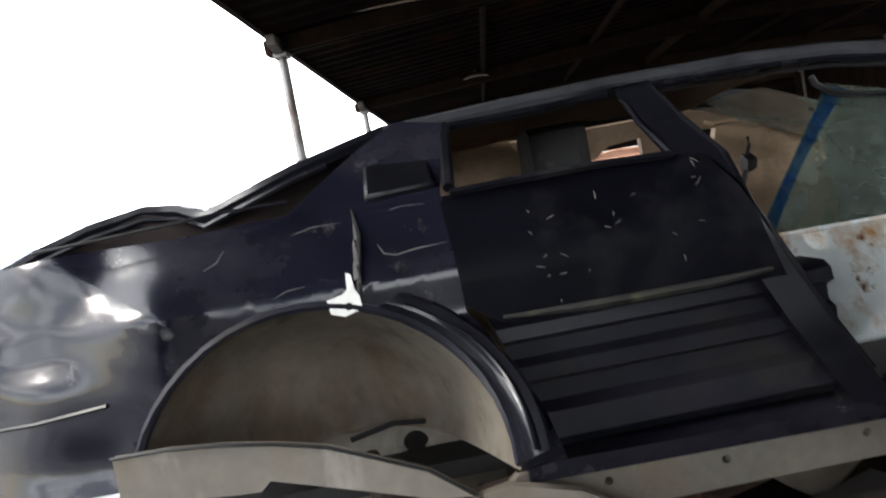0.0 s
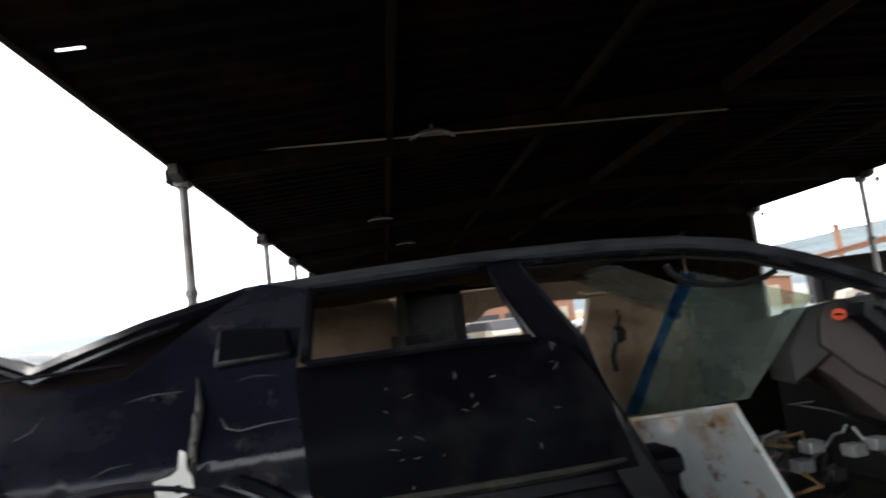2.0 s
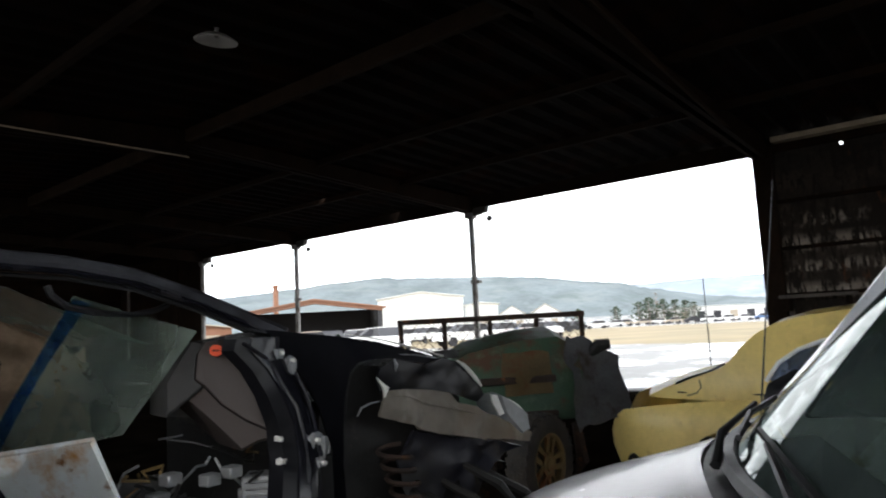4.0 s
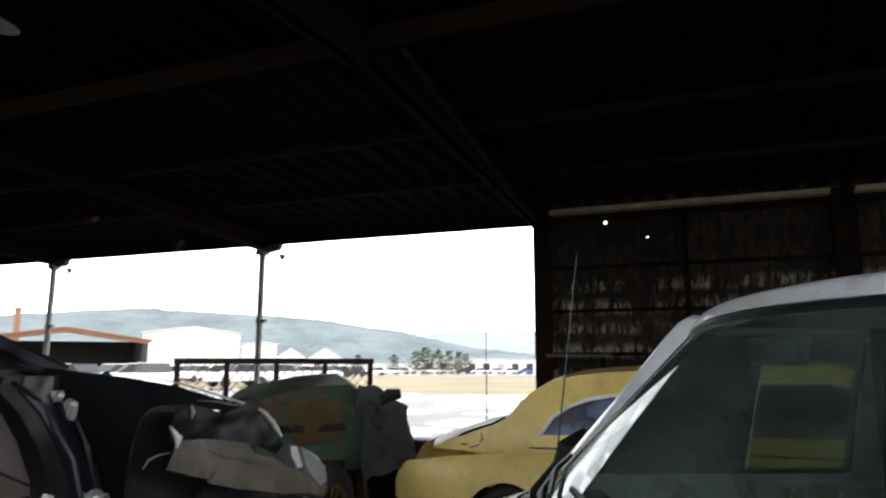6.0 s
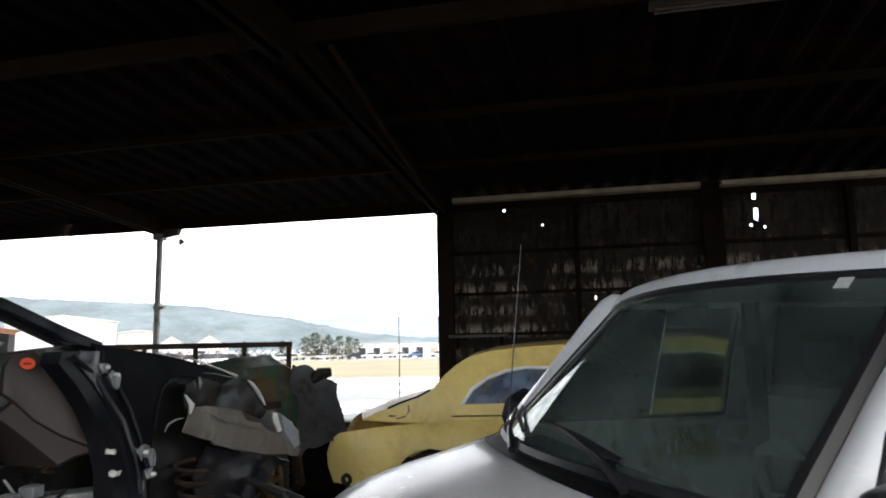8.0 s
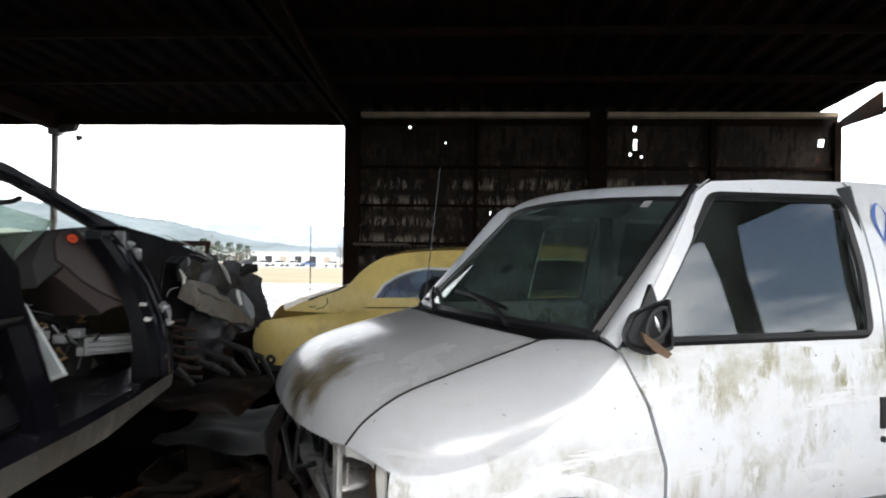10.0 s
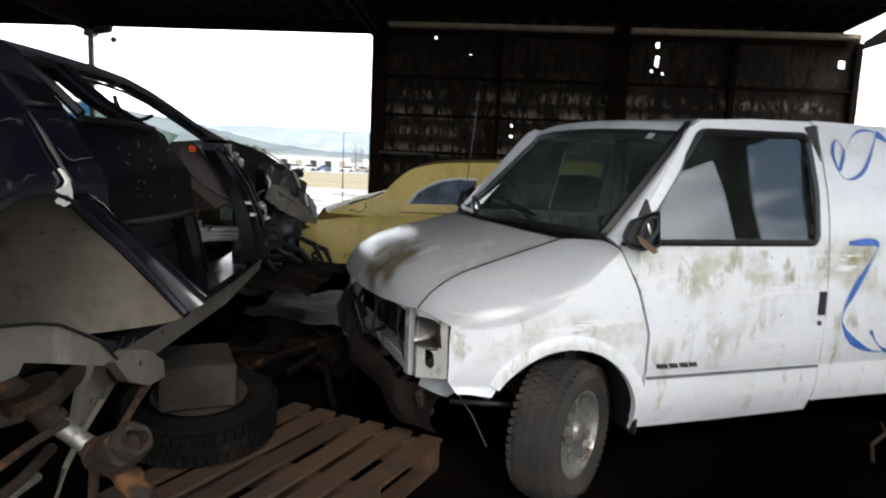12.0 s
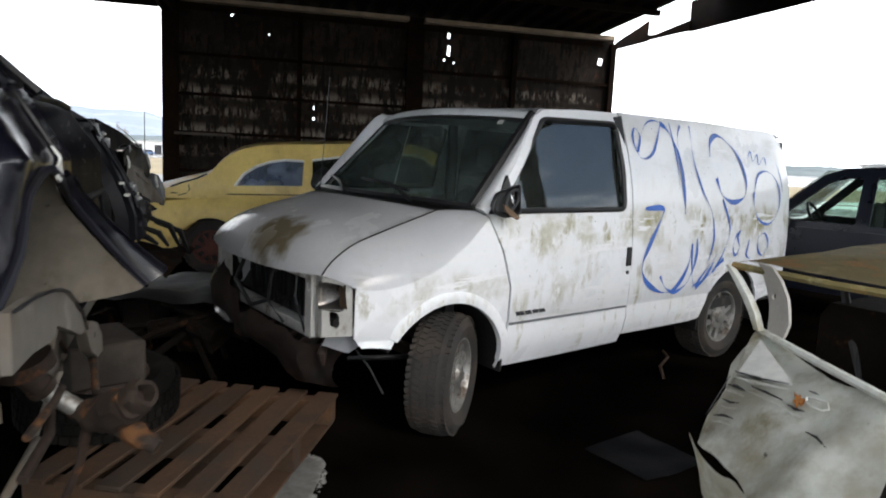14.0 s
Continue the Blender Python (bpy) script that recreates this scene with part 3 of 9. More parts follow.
def ground_material():
    """Dirt under the roof with the shed's shade in its near-black colour, wet asphalt round it, a strip of dry grass
    further out.
    """
    m = mat("ground_mix", (0.13, 0.127, 0.122), 0.6, var=0.3, scale=0.35, fine=30, bump=0.08, dist=0.01, stains=[((0.055, 0.055, 0.056), 0.22, 0.48, 0.56, (1, 1, 1), 0.06)], rvar=0.15)
    n, l = m.node_tree.nodes, m.node_tree.links
    b = n["Principled BSDF"]
    asphalt, asphalt_r = b.inputs["Base Color"].links[0].from_socket, b.inputs["Roughness"].links[0].from_socket
    geo = n.new("ShaderNodeNewGeometry")
    sep = n.new("ShaderNodeSeparateXYZ")
    l.new(geo.outputs["Position"], sep.inputs[0])
    wob = n.new("ShaderNodeTexNoise")
    wob.inputs["Scale"].default_value, wob.inputs["Detail"].default_value = 0.25, 6
    l.new(geo.outputs["Position"], wob.inputs["Vector"])

    def band(sock, lo, hi, soft, wobble):
        """1 between lo and hi along a coordinate, with uneven edges."""
        ad = n.new("ShaderNodeMath")
        ad.operation = "MULTIPLY_ADD"
        ad.inputs[1].default_value = wobble
        l.new(wob.outputs["Fac"], ad.inputs[0])
        l.new(sock, ad.inputs[2])
        up = n.new("ShaderNodeMapRange")
        up.inputs["From Min"].default_value, up.inputs["From Max"].default_value = lo, lo + soft
        l.new(ad.outputs[0], up.inputs["Value"])
        dn = n.new("ShaderNodeMapRange")
        dn.inputs["From Min"].default_value, dn.inputs["From Max"].default_value = hi - soft, hi
        dn.inputs["To Min"].default_value, dn.inputs["To Max"].default_value = 1, 0
        l.new(ad.outputs[0], dn.inputs["Value"])
        mu = n.new("ShaderNodeMath")
        mu.operation = "MULTIPLY"
        l.new(up.outputs["Result"], mu.inputs[0])
        l.new(dn.outputs["Result"], mu.inputs[1])
        return mu.outputs[0]

    def over(fac, col, rough, base, base_r):
        mx = n.new("ShaderNodeMixRGB")
        l.new(fac, mx.inputs["Fac"])
        l.new(base, mx.inputs[1])
        l.new(col, mx.inputs[2])
        mr = n.new("ShaderNodeMix")
        l.new(fac, mr.inputs[0])
        l.new(base_r, mr.inputs[2])
        mr.inputs[3].default_value = rough
        return mx.outputs["Color"], mr.outputs[0]

    def two(c1, c2, scale, p0=0.35, p1=0.65):
        ns = n.new("ShaderNodeTexNoise")
        ns.inputs["Scale"].default_value, ns.inputs["Detail"].default_value = scale, 8
        l.new(geo.outputs["Position"], ns.inputs["Vector"])
        rp = n.new("ShaderNodeValToRGB")
        rp.color_ramp.elements[0].position, rp.color_ramp.elements[1].position = p0, p1
        rp.color_ramp.elements[0].color, rp.color_ramp.elements[1].color = lin(c1), lin(c2)
        l.new(ns.outputs["Fac"], rp.inputs["Fac"])
        return rp.outputs["Color"]

    grass = band(sep.outputs["X"], 34.0, 128.0, 1.5, 4.0)
    col, rgh = over(grass, two((0.235, 0.18, 0.10), (0.165, 0.135, 0.075), 0.12), 0.95, asphalt, asphalt_r)
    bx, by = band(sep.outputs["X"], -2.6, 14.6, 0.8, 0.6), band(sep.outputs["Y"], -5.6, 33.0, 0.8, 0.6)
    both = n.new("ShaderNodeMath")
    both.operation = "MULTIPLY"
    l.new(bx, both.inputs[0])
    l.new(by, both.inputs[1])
    # near-black under the roof: the shed's shade is put into the floor's colour
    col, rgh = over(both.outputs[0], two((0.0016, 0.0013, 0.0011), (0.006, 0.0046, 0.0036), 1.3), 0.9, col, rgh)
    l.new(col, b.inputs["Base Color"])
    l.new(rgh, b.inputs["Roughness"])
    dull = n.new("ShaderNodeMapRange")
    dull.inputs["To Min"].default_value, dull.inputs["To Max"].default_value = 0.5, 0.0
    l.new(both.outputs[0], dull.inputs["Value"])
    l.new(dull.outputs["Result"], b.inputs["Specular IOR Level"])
    return m


tagged(part("ground", bm, ground_material(), smooth=False), "dirt floor with shade in its near-black colour, wet asphalt yard and dry grass field", "ground", kind="structure")

# ---- open shed: posts, beams, roof, boarded wall ----
XW, XE, XR = -2.95, 13.9, 6.0


def deck_z(x):
    return 5.12 - (0.5 if x < XR else 0.33) * abs(x - XR) / 8.0


FRAMES = [-5.5, 5.25, 12.35, 19.65, 25.4, 31.5]
bm = bmesh.new()
ny = int((33 + 6.2) / 0.115)
xs_d = [XW - 0.05, XW + 0.22, XW + 0.47, 1.0, XR, 10.0, XE + 0.45]
grid = []
for j in range(ny + 1):
    y = -6.2 + 0.115 * j
    lift = 0.07 if j % 4 in (0, 1) else 0.0
    grid.append([bm.verts.new((x, y + 0.02 * math.sin(j * 1.7), deck_z(x) + lift)) for x in xs_d])
for j in range(ny):
    for i in range(len(xs_d) - 1):
        if i == 1 and abs(-6.2 + 0.115 * j - 8.1) < 0.06:
            continue
        if i == 5 and j < 8:
            continue
        if (j * 7 + i * 13) % 149 == 5 and i == 5 and j > 60:
            continue
        bm.faces.new((grid[j][i], grid[j][i + 1], grid[j + 1][i + 1], grid[j + 1][i]))
bmesh.ops.solidify(bm, geom=bm.faces[:], thickness=0.006)
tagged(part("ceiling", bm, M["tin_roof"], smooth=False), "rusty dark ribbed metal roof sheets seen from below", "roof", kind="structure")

roof_frame = thing("roof_frame", pose(0, 0, 0), "dark old timber beams and purlins under the shed roof", "roof frame")
tagged(roof_frame, kind="structure")
for y in FRAMES:
    for x0, x1 in ((XW - 0.1, XR), (XR, XE + 0.3))[:1 if y < 0 else 2]:
        bm = bmesh.new()
        for s in (-1, 1):
            y0 = y + s * 0.09 - 0.04
            pts = [(x0, deck_z(x0) - 0.02), (x1, deck_z(x1) - 0.02), (x1, deck_z(x1) - 0.42), (x0, deck_z(x0) - 0.24)]
            loft(bm, [[Vector((x, y0, z)) for x, z in pts], [Vector((x, y0 + 0.08, z)) for x, z in pts]])
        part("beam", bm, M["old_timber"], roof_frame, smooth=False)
for x in [XW + 0.05, 0.4, 3.2, XR, 8.8, 11.2, XE]:
    d = 0.06 if x == XW + 0.05 else 0.30 if x == XE else (0.22 if x == XR else 0.13)
    bm = boxes(((x - 0.045, -5.2 if x > 10 else -6.0, deck_z(x) - d), (x + 0.045, 32.6, deck_z(x) - 0.012)))
    part("purlin", bm, M["side_lit_timber" if x == XR else "old_timber"], roof_frame, smooth=False)
# added tube that paints the lit lower edge of a frame beam
part("tie_brace", tube(bmesh.new(), [(13.85, 5.33, 4.55), (9.8, 5.0, 4.62), (5.84, 4.66, 4.72)], 0.04, 6), M["side_lit_timber"], roof_frame, smooth=False)
# thin pale tube that paints the lit lower edge of the second frame's beam
bm = bmesh.new()
tube(bm, [(XW + 0.5, 12.2, 4.70), (2.0, 12.2, 4.66), (6.0, 12.2, 4.63)], 0.014, 6)
part("conduit", bm, M["pale_timber"], roof_frame)

# posts: steel pipe with a collar and a bracket at the eaves
post0 = thing("post", pose(0, 0, 0), "grey weathered steel post carrying the shed roof", "post", "shed posts")
bm = bmesh.new()
tube(bm, [(0, 0, 0.02), (0, 0, 4.4)], 0.075, 14)
part("pole", bm, M["post_steel"], post0)
part("base_plate", boxes(((-0.16, -0.16, 0), (0.16, 0.16, 0.03))), M["post_steel"], post0, bevel=0.005)
part("cap", boxes(((-0.11, -0.13, 4.25), (0.11, 0.13, 4.47))), M["post_steel"], post0, bevel=0.01)
bm = bmesh.new()
tube(bm, [(0, 0, 2.56), (0, 0, 2.66)], 0.1, 12)
box(bm, (-0.05, -0.19, 2.57), (0.05, -0.07, 2.65))
part("collar", bm, M["post_steel"], post0)
bm = bmesh.new()
loft(bm, [[Vector((x, y, z)) for y, z in ((0.0, 4.5), (-0.55, 4.5), (-0.5, 4.36), (-0.12, 4.30), (0.0, 4.18))] for x in (-0.07, 0.07)])
part("bracket", bm, M["grey_timber"], post0, smooth=False)
post0.matrix_world = pose(XE, FRAMES[2], 0)
for x, y in [(XE, FRAMES[3]), (XE, FRAMES[4]), (XE, FRAMES[5])]:
    copy_thing(post0, pose(x, y, 0))
for y in FRAMES[2:]:
    copy_thing(post0, pose(XW + 0.12, y, 0.0))
copy_thing(post0, pose(XW + 0.12, -5.5, 0))

# unseen timber post with a side arm, added for the van window's dark reflection
refl_post = thing("gable_post", pose(-1.35, -5.6, 0), "unseen timber post with a side arm, added for the window reflection", "post")
bm = bmesh.new()
loft(bm, [[Vector((x * w, y * w, z)) for x, y in ((-1, -1), (1, -1), (1, 1), (-1, 1))] for z, w in ((0, 0.11), (2.0, 0.12), (3.6, 0.14), (4.3, 0.2), (4.55, 0.3))])
part("timber", bm, M["old_timber"], refl_post, smooth=False)
part("arm", boxes(((0.1, -0.04, 2.48), (0.75, 0.04, 2.56))), M["old_timber"], refl_post, bevel=0.01)

# flood lamps hung under the post brackets
flood = thing("flood_lamp", pose(0, 0, 0), "small round flood lamp hung under the eaves", "lamp", "eaves lamps")
bm = bmesh.new()
lathe(bm, [(-0.1, 0.03), (0.0, 0.085), (0.02, 0.07), (-0.08, 0.02)], 14, axis="y")
part("shade", bm, M["post_steel"], flood)
bm = bmesh.new()
tube(bm, [(0, -0.08, 0), (0, -0.1, 0.12), (0, -0.05, 0.22)], 0.012, 6)
part("arm", bm, M["post_steel"], flood)
flood.matrix_world = pose(XE + 0.1, FRAMES[2] - 0.5, 4.2)
copy_thing(flood, pose(XE + 0.1, FRAMES[3] - 0.5, 4.2))
copy_thing(flood, pose(XE + 0.1, FRAMES[4] - 0.5, 4.2))

# dark boarded bay at the far end of the east side
bay = thing("wall_east_end", pose(0, 0, 0), "dark weathered boards closing the far bay", "wall")
tagged(bay, kind="structure")
for k in range(16):
    y = 25.55 + 0.43 * k
    part("board", boxes(((XE - 0.02 + 0.02 * (k % 2), y, 0.0), (XE + 0.02 + 0.02 * (k % 2), y + 0.45, 4.6))), M["old_timber"], bay, smooth=False)

# boarded east wall
wall = thing("wall_east", pose(0, 0, 0), "patched dark weathered boards with holes that let daylight through", "wall")
tagged(wall, kind="structure")
HOLES = [(-1.15, 4.37, 0.04, 0.07), (-1.16, 4.05, 0.042, 0.13), (-0.43, 4.38, 0.05, 0.07), (2.06, 2.22, 0.03, 0.035), (2.06, 2.50, 0.015, 0.045), (3.92, 4.46, 0.03, 0.03), (-5.2, 4.12, 0.07, 0.09), (-0.3, 4.02, 0.02, 0.04), (-1.05, 3.86, 0.03, 0.03), (-0.92, 3.9, 0.02, 0.04), (-1.3, 3.8, 0.02, 0.03), (3.1, 4.1, 0.015, 0.02), (-0.35, 3.72, 0.02, 0.02)]
rnd = random.Random(5)
z, row = 0.02, 0
while z < 4.6:
    h = 0.43
    y = 5.35
    while y > -5.5:
        ln = rnd.uniform(1.1, 2.9)
        y1 = max(-5.55, y - ln)
        if y1 < -5.0:
            y1 = -5.55
        j = [rnd.uniform(-0.012, 0.012) for _ in range(4)]
        top = min(z + h + 0.02, 4.70)
        lo = [(y1 - 0.004, z + j[0])] + [(y1 + (y - y1) * k / 6, z + rnd.uniform(-0.02, 0.015)) for k in range(1, 6)] + [(y + 0.004, z + j[1])]
        out = lo + [(y + 0.004, top + 0.02), (y1 - 0.004, top + 0.02)]
        hs = []
        for hy, hz, hw, hh in HOLES:
            if y1 + 0.1 < hy < y - 0.1 and z < hz < z + h:
                hh = min(hh, 0.16)
                hz = max(z + hh + 0.05, min(top - hh - 0.03, hz))
                hs.append([(hy - hw * 0.8, hz - hh), (hy + hw, hz - hh * 0.8), (hy + hw * 0.8, hz + hh), (hy - hw, hz + hh * 0.9)])
        off = rnd.uniform(-0.006, 0.006)
        bm = panel(out, hs, lambda u, zz: (XE + 0.02 - 0.05 * (zz - z) / h + off + 0.05, u, zz), thick=0.018)
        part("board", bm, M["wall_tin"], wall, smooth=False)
        y = y1
    z += h
    row += 1
for y, w in ((5.22, 0.17), (-0.31, 0.2), (-2.82, 0.06), (-5.47, 0.07), (2.4, 0.05)):
    part("stud", boxes(((XE - 0.16, y - w, 0), (XE - 0.01, y + w, 4.56))), M["old_timber"], wall, smooth=False)
for y0, y1 in ((5.0, -0.1), (-0.5, -5.4)):
    part("top_plate", boxes(((XE - 0.30, y1, 4.64), (XE - 0.05, y0, 4.735))), M["pale_timber"], wall, "pale weathered top plate", smooth=False)
for z in (0.9, 1.76, 2.62, 3.5):
    part("girt", boxes(((XE - 0.09, -5.4, z), (XE - 0.02, 5.05, z + 0.07))), M["old_timber"], wall, smooth=False)

shelf = thing("wall_shelf", pose(0, 0, 0), "narrow grey board shelf fixed to the boarded wall", "shelf")
part("board", boxes(((XE - 0.45, 3.9, 1.73), (XE - 0.1, 5.1, 1.79))), M["grey_timber"], shelf, bevel=0.006)
part("bracket", boxes(((XE - 0.4, 4.0, 1.5), (XE - 0.1, 4.05, 1.73))), M["old_timber"], shelf)
part("bracket", boxes(((XE - 0.4, 4.95, 1.5), (XE - 0.1, 5.0, 1.73))), M["old_timber"], shelf)

# gable edge over the open south end, one sheet missing
gable = thing("gable_edge", pose(0, 0, 0), "dark fascia sheets along the open shed end, one missing", "fascia")
tagged(gable, kind="structure")
part("fascia_sheet", panel([(12.75, 4.52), (14.4, 4.55), (14.4, 4.72), (12.75, 5.0)], [], lambda u, z: (u, -5.85, z), thick=0.02), M["tin_roof"], gable, smooth=False)
part("fascia_sheet", panel([(-3.1, 4.3), (7.2, 4.38), (11.0, 4.46), (11.0, 5.1), (6.0, 5.2), (-3.1, 4.7)], [], lambda u, z: (u, -5.85, z), thick=0.02), M["tin_roof"], gable, smooth=False)
part("fascia_board", panel([(10.9, 4.47), (12.8, 4.53), (12.8, 4.66), (12.3, 4.60), (10.9, 4.68)], [], lambda u, z: (u, -5.8, z), thick=0.04), M["old_timber"], gable, smooth=False)

# far end of the shed
north = thing("wall_north", pose(0, 0, 0), "dark boarded upper wall at the far shed end", "wall")
tagged(north, kind="structure")
for k in range(6):
    part("board", boxes(((XW, 32.3 + 0.07 * (k % 2), 2.5 + 0.42 * k), (XE, 32.36 + 0.07 * (k % 2), 2.96 + 0.42 * k))), M["old_timber"], north, smooth=False)
part("door_side", boxes(((9.5, 32.3, 0), (XE, 32.4, 2.5))), M["old_timber"], north, smooth=False)

# lamps under the roof, switched off
lamp0 = thing("pendant_lamp", pose(0, 0, 0), "white enamel dish lamp under the roof, switched off", "lamp", "dish lamps")
bm = bmesh.new()
lathe(bm, [(0.10, 0.05), (0.09, 0.20), (0.0, 0.36), (-0.02, 0.36), (0.05, 0.18), (0.07, 0.03)], 24, axis="z")
part("shade", bm, M["shade_pale"], lamp0)
bm = bmesh.new()
tube(bm, [(0, 0, 0.05), (0, 0, 0.22)], 0.035, 10)
part("holder", bm, M["post_steel"], lamp0)
lamp0.matrix_world = pose(1.08, 12.2, 4.63)
copy_thing(lamp0, pose(3.95, 7.95, 4.72, 8, 0, 0) @ Matrix.Scale(0.62, 4))
copy_thing(lamp0, pose(1.05, 25.4, 4.6))
copy_thing(lamp0, pose(0.2, 19.65, 4.6))
fl = thing("strip_light", pose(6.38, 0.3, 4.97), "long white fluorescent strip light, switched off", "lamp")
part("housing", boxes(((-0.07, -1.1, 0), (0.07, 1.1, 0.09))), M["fixture_white"], fl, bevel=0.01)
for x in (-0.04, 0.04):
    bm = bmesh.new()
    tube(bm, [(x, -1.05, -0.025), (x, 1.05, -0.025)], 0.016, 10)
    part("tube", bm, M["fixture_white"], fl)


# ---- wheels ----
def wheel(parent, x, y, z, r, w, steer=0.0, side=1, rim="rim_steel", lugs=36, tilt=0.0, name="wheel", rubber="rubber"):
    """Tyre with tread blocks and a pierced steel rim; side +1: its outer face is to +y."""
    hub = new(name)
    hub.parent = parent
    hub.matrix_local = pose(x, y, z, 0, 0, steer) @ pose(0, 0, 0, tilt, 0, 0)
    bm = bmesh.new()
    rr = r * 0.60
    prof = [(-w / 2 + 0.01, rr), (-w / 2, rr + 0.03), (-w / 2 - 0.012, (rr + r) / 2), (-w / 2 + 0.012, r - 0.02), (-w / 2 + 0.04, r - 0.006), (0, r - 0.002), (w / 2 - 0.04, r - 0.006), (w / 2 - 0.012, r - 0.02), (w / 2 + 0.012, (rr + r) / 2), (w / 2, rr + 0.03), (w / 2 - 0.01, rr)]
    lathe(bm, prof, 48)
    ty = part("tyre", bm, M[rubber], hub)
    bm = bmesh.new()
    n = lugs * 3 // 2
    for k in range(n):
        a = 2 * math.pi * k / n
        for sgn, yy in ((1, -0.40), (-1, -0.20), (1, 0.0), (-1, 0.20), (1, 0.40)):
            m = Matrix.Rotation(a + 0.03 * sgn, 4, "Y") @ pose(r - 0.005 - 0.012 * (abs(yy) > 0.3), yy * w, 0, 14 * sgn, 0, 0)
            box(bm, (-0.006, -0.085 * w, -0.40 * math.pi * r / n * 1.6), (0.006, 0.085 * w, 0.40 * math.pi * r / n * 1.6), m)
    tagged(part("tread", bm, M[rubber], ty), kind="stuff")
    bm = bmesh.new()
    s = side
    lathe(bm, [(-s * w * 0.4, rr + 0.004), (s * w * 0.42, rr + 0.006), (s * w * 0.46, rr + 0.012), (s * w * 0.46, rr - 0.006), (s * w * 0.36, rr - 0.022), (-s * w * 0.4, rr - 0.02)], 40)
    nsp = 5
    for k in range(nsp):
        a = 2 * math.pi * k / nsp
        m = Matrix.Rotation(a, 4, "Y")
        o = 0.30 * w * s
        for sg in (-1, 1):
            pts = [(0.05, 0.02 * sg), (0.06, 0.052 * sg), (rr - 0.015, 0.075 * sg), (rr - 0.015, 0.028 * sg)]
            loft(bm, [[m @ Vector((p, o + 0.012 * s, q)) for p, q in pts], [m @ Vector((p, o - 0.01 * s, q)) for p, q in pts]])
        pts = [(0.05, -0.045), (0.05, 0.045), (0.10, 0.045), (0.10, -0.045)]
        loft(bm, [[m @ Vector((p, o + 0.02 * s, q)) for p, q in pts], [m @ Vector((p, o, q)) for p, q in pts]])
    lathe(bm, [(0.26 * w * s, 0.005), (0.26 * w * s, 0.075), (0.37 * w * s, 0.062), (0.46 * w * s, 0.05), (0.48 * w * s, 0.005)], 20)
    part("rim", bm, M[rim], hub)
    bm = bmesh.new()
    lathe(bm, [(0.05 * w * s, 0.005), (0.05 * w * s, rr - 0.024), (0.12 * w * s, rr - 0.024), (0.12 * w * s, 0.005)], 24)
    part("brake_drum", bm, M["engine_black"], hub)
    return hub

# ---- white delivery van ----
VW = 2.08
van = thing("delivery_van", pose(0.865, 1.863, 0, 0, 0, 113.7), "dirty white delivery van with blue graffiti and missing grille", "van")


def van_y(u, z):
    """How far the left side lies inside the widest line."""
    y = 0.0
    if z > 1.22:
        y -= 0.14 * ((z - 1.22) / 0.62) ** 1.7
    if z < 0.55:
        y -= 0.10 * ((0.55 - z) / 0.3) ** 2
    if z > 0.55 and z < 1.22:
        y += 0.015 * math.sin(math.pi * (z - 0.55) / 0.67) - 0.008 * (abs(z - 0.585) < 0.012)
    if u > 0.2:
        y -= 0.42 * (u - 0.2) ** 2
        if z > 0.95:
            y -= 0.35 * (z - 0.95) ** 1.3 * min(1, (u - 0.2) * 3)
    if u < -3.4:
        y -= 0.5 * (u + 3.4) ** 2
    return y


def van_left(u, z):
    return (u, van_y(u, z), z)


def van_right(u, z):
    return (u, -VW - van_y(u, z), z)


SHOULDER = [(-0.20, 1.20), (-0.06, 1.07), (0.11, 0.955), (0.28, 0.89), (0.44, 0.855), (0.55, 0.85), (0.60, 0.86)]
FENDER = [(-0.385, 0.29), (-0.375, 0.8), (-0.30, 1.02)] + SHOULDER + [(0.605, 0.80), (0.60, 0.60), (0.56, 0.545), (0.50, 0.545)] + arc(0.04, 0.335, 0.415, 28, 186, 18)
DOOR = [(-0.40, 0.30), (-0.39, 0.8), (-0.315, 1.02), (-0.20, 1.215), (-0.30, 1.36), (-0.615, 1.79), (-0.70, 1.835), (-1.0, 1.858), (-1.40, 1.868), (-1.432, 1.82), (-1.462, 1.25), (-1.485, 0.80), (-1.49, 0.31), (-0.9, 0.30)]
def soft(pts, r):
    """Round the corners of a closed outline."""
    out = []
    for k, p in enumerate(pts):
        p, a, b = Vector(p), Vector(pts[k - 1]), Vector(pts[(k + 1) % len(pts)])
        q0, q1 = p + (a - p).normalized() * min(r, (a - p).length * 0.45), p + (b - p).normalized() * min(r, (b - p).length * 0.45)
        for f in (0, 0.25, 0.5, 0.75, 1):
            out.append(tuple((1 - f) ** 2 * q0 + 2 * f * (1 - f) * p + f * f * q1))
    return out


DOOR_WIN = soft([(-0.275, 1.238), (-1.388, 1.238), (-1.382, 1.5), (-1.365, 1.792), (-0.68, 1.778)], 0.045)
FAR_WIN = soft([(-0.275, 1.238), (-1.325, 1.238), (-1.35, 1.5), (-1.375, 1.778), (-0.665, 1.778)], 0.04)
PILLAR = [(-0.185, 1.222), (-0.02, 1.252), (-0.09, 1.27), (-0.29, 1.475), (-0.585, 1.795), (-0.64, 1.835), (-0.70, 1.848), (-0.60, 1.797), (-0.29, 1.375)]
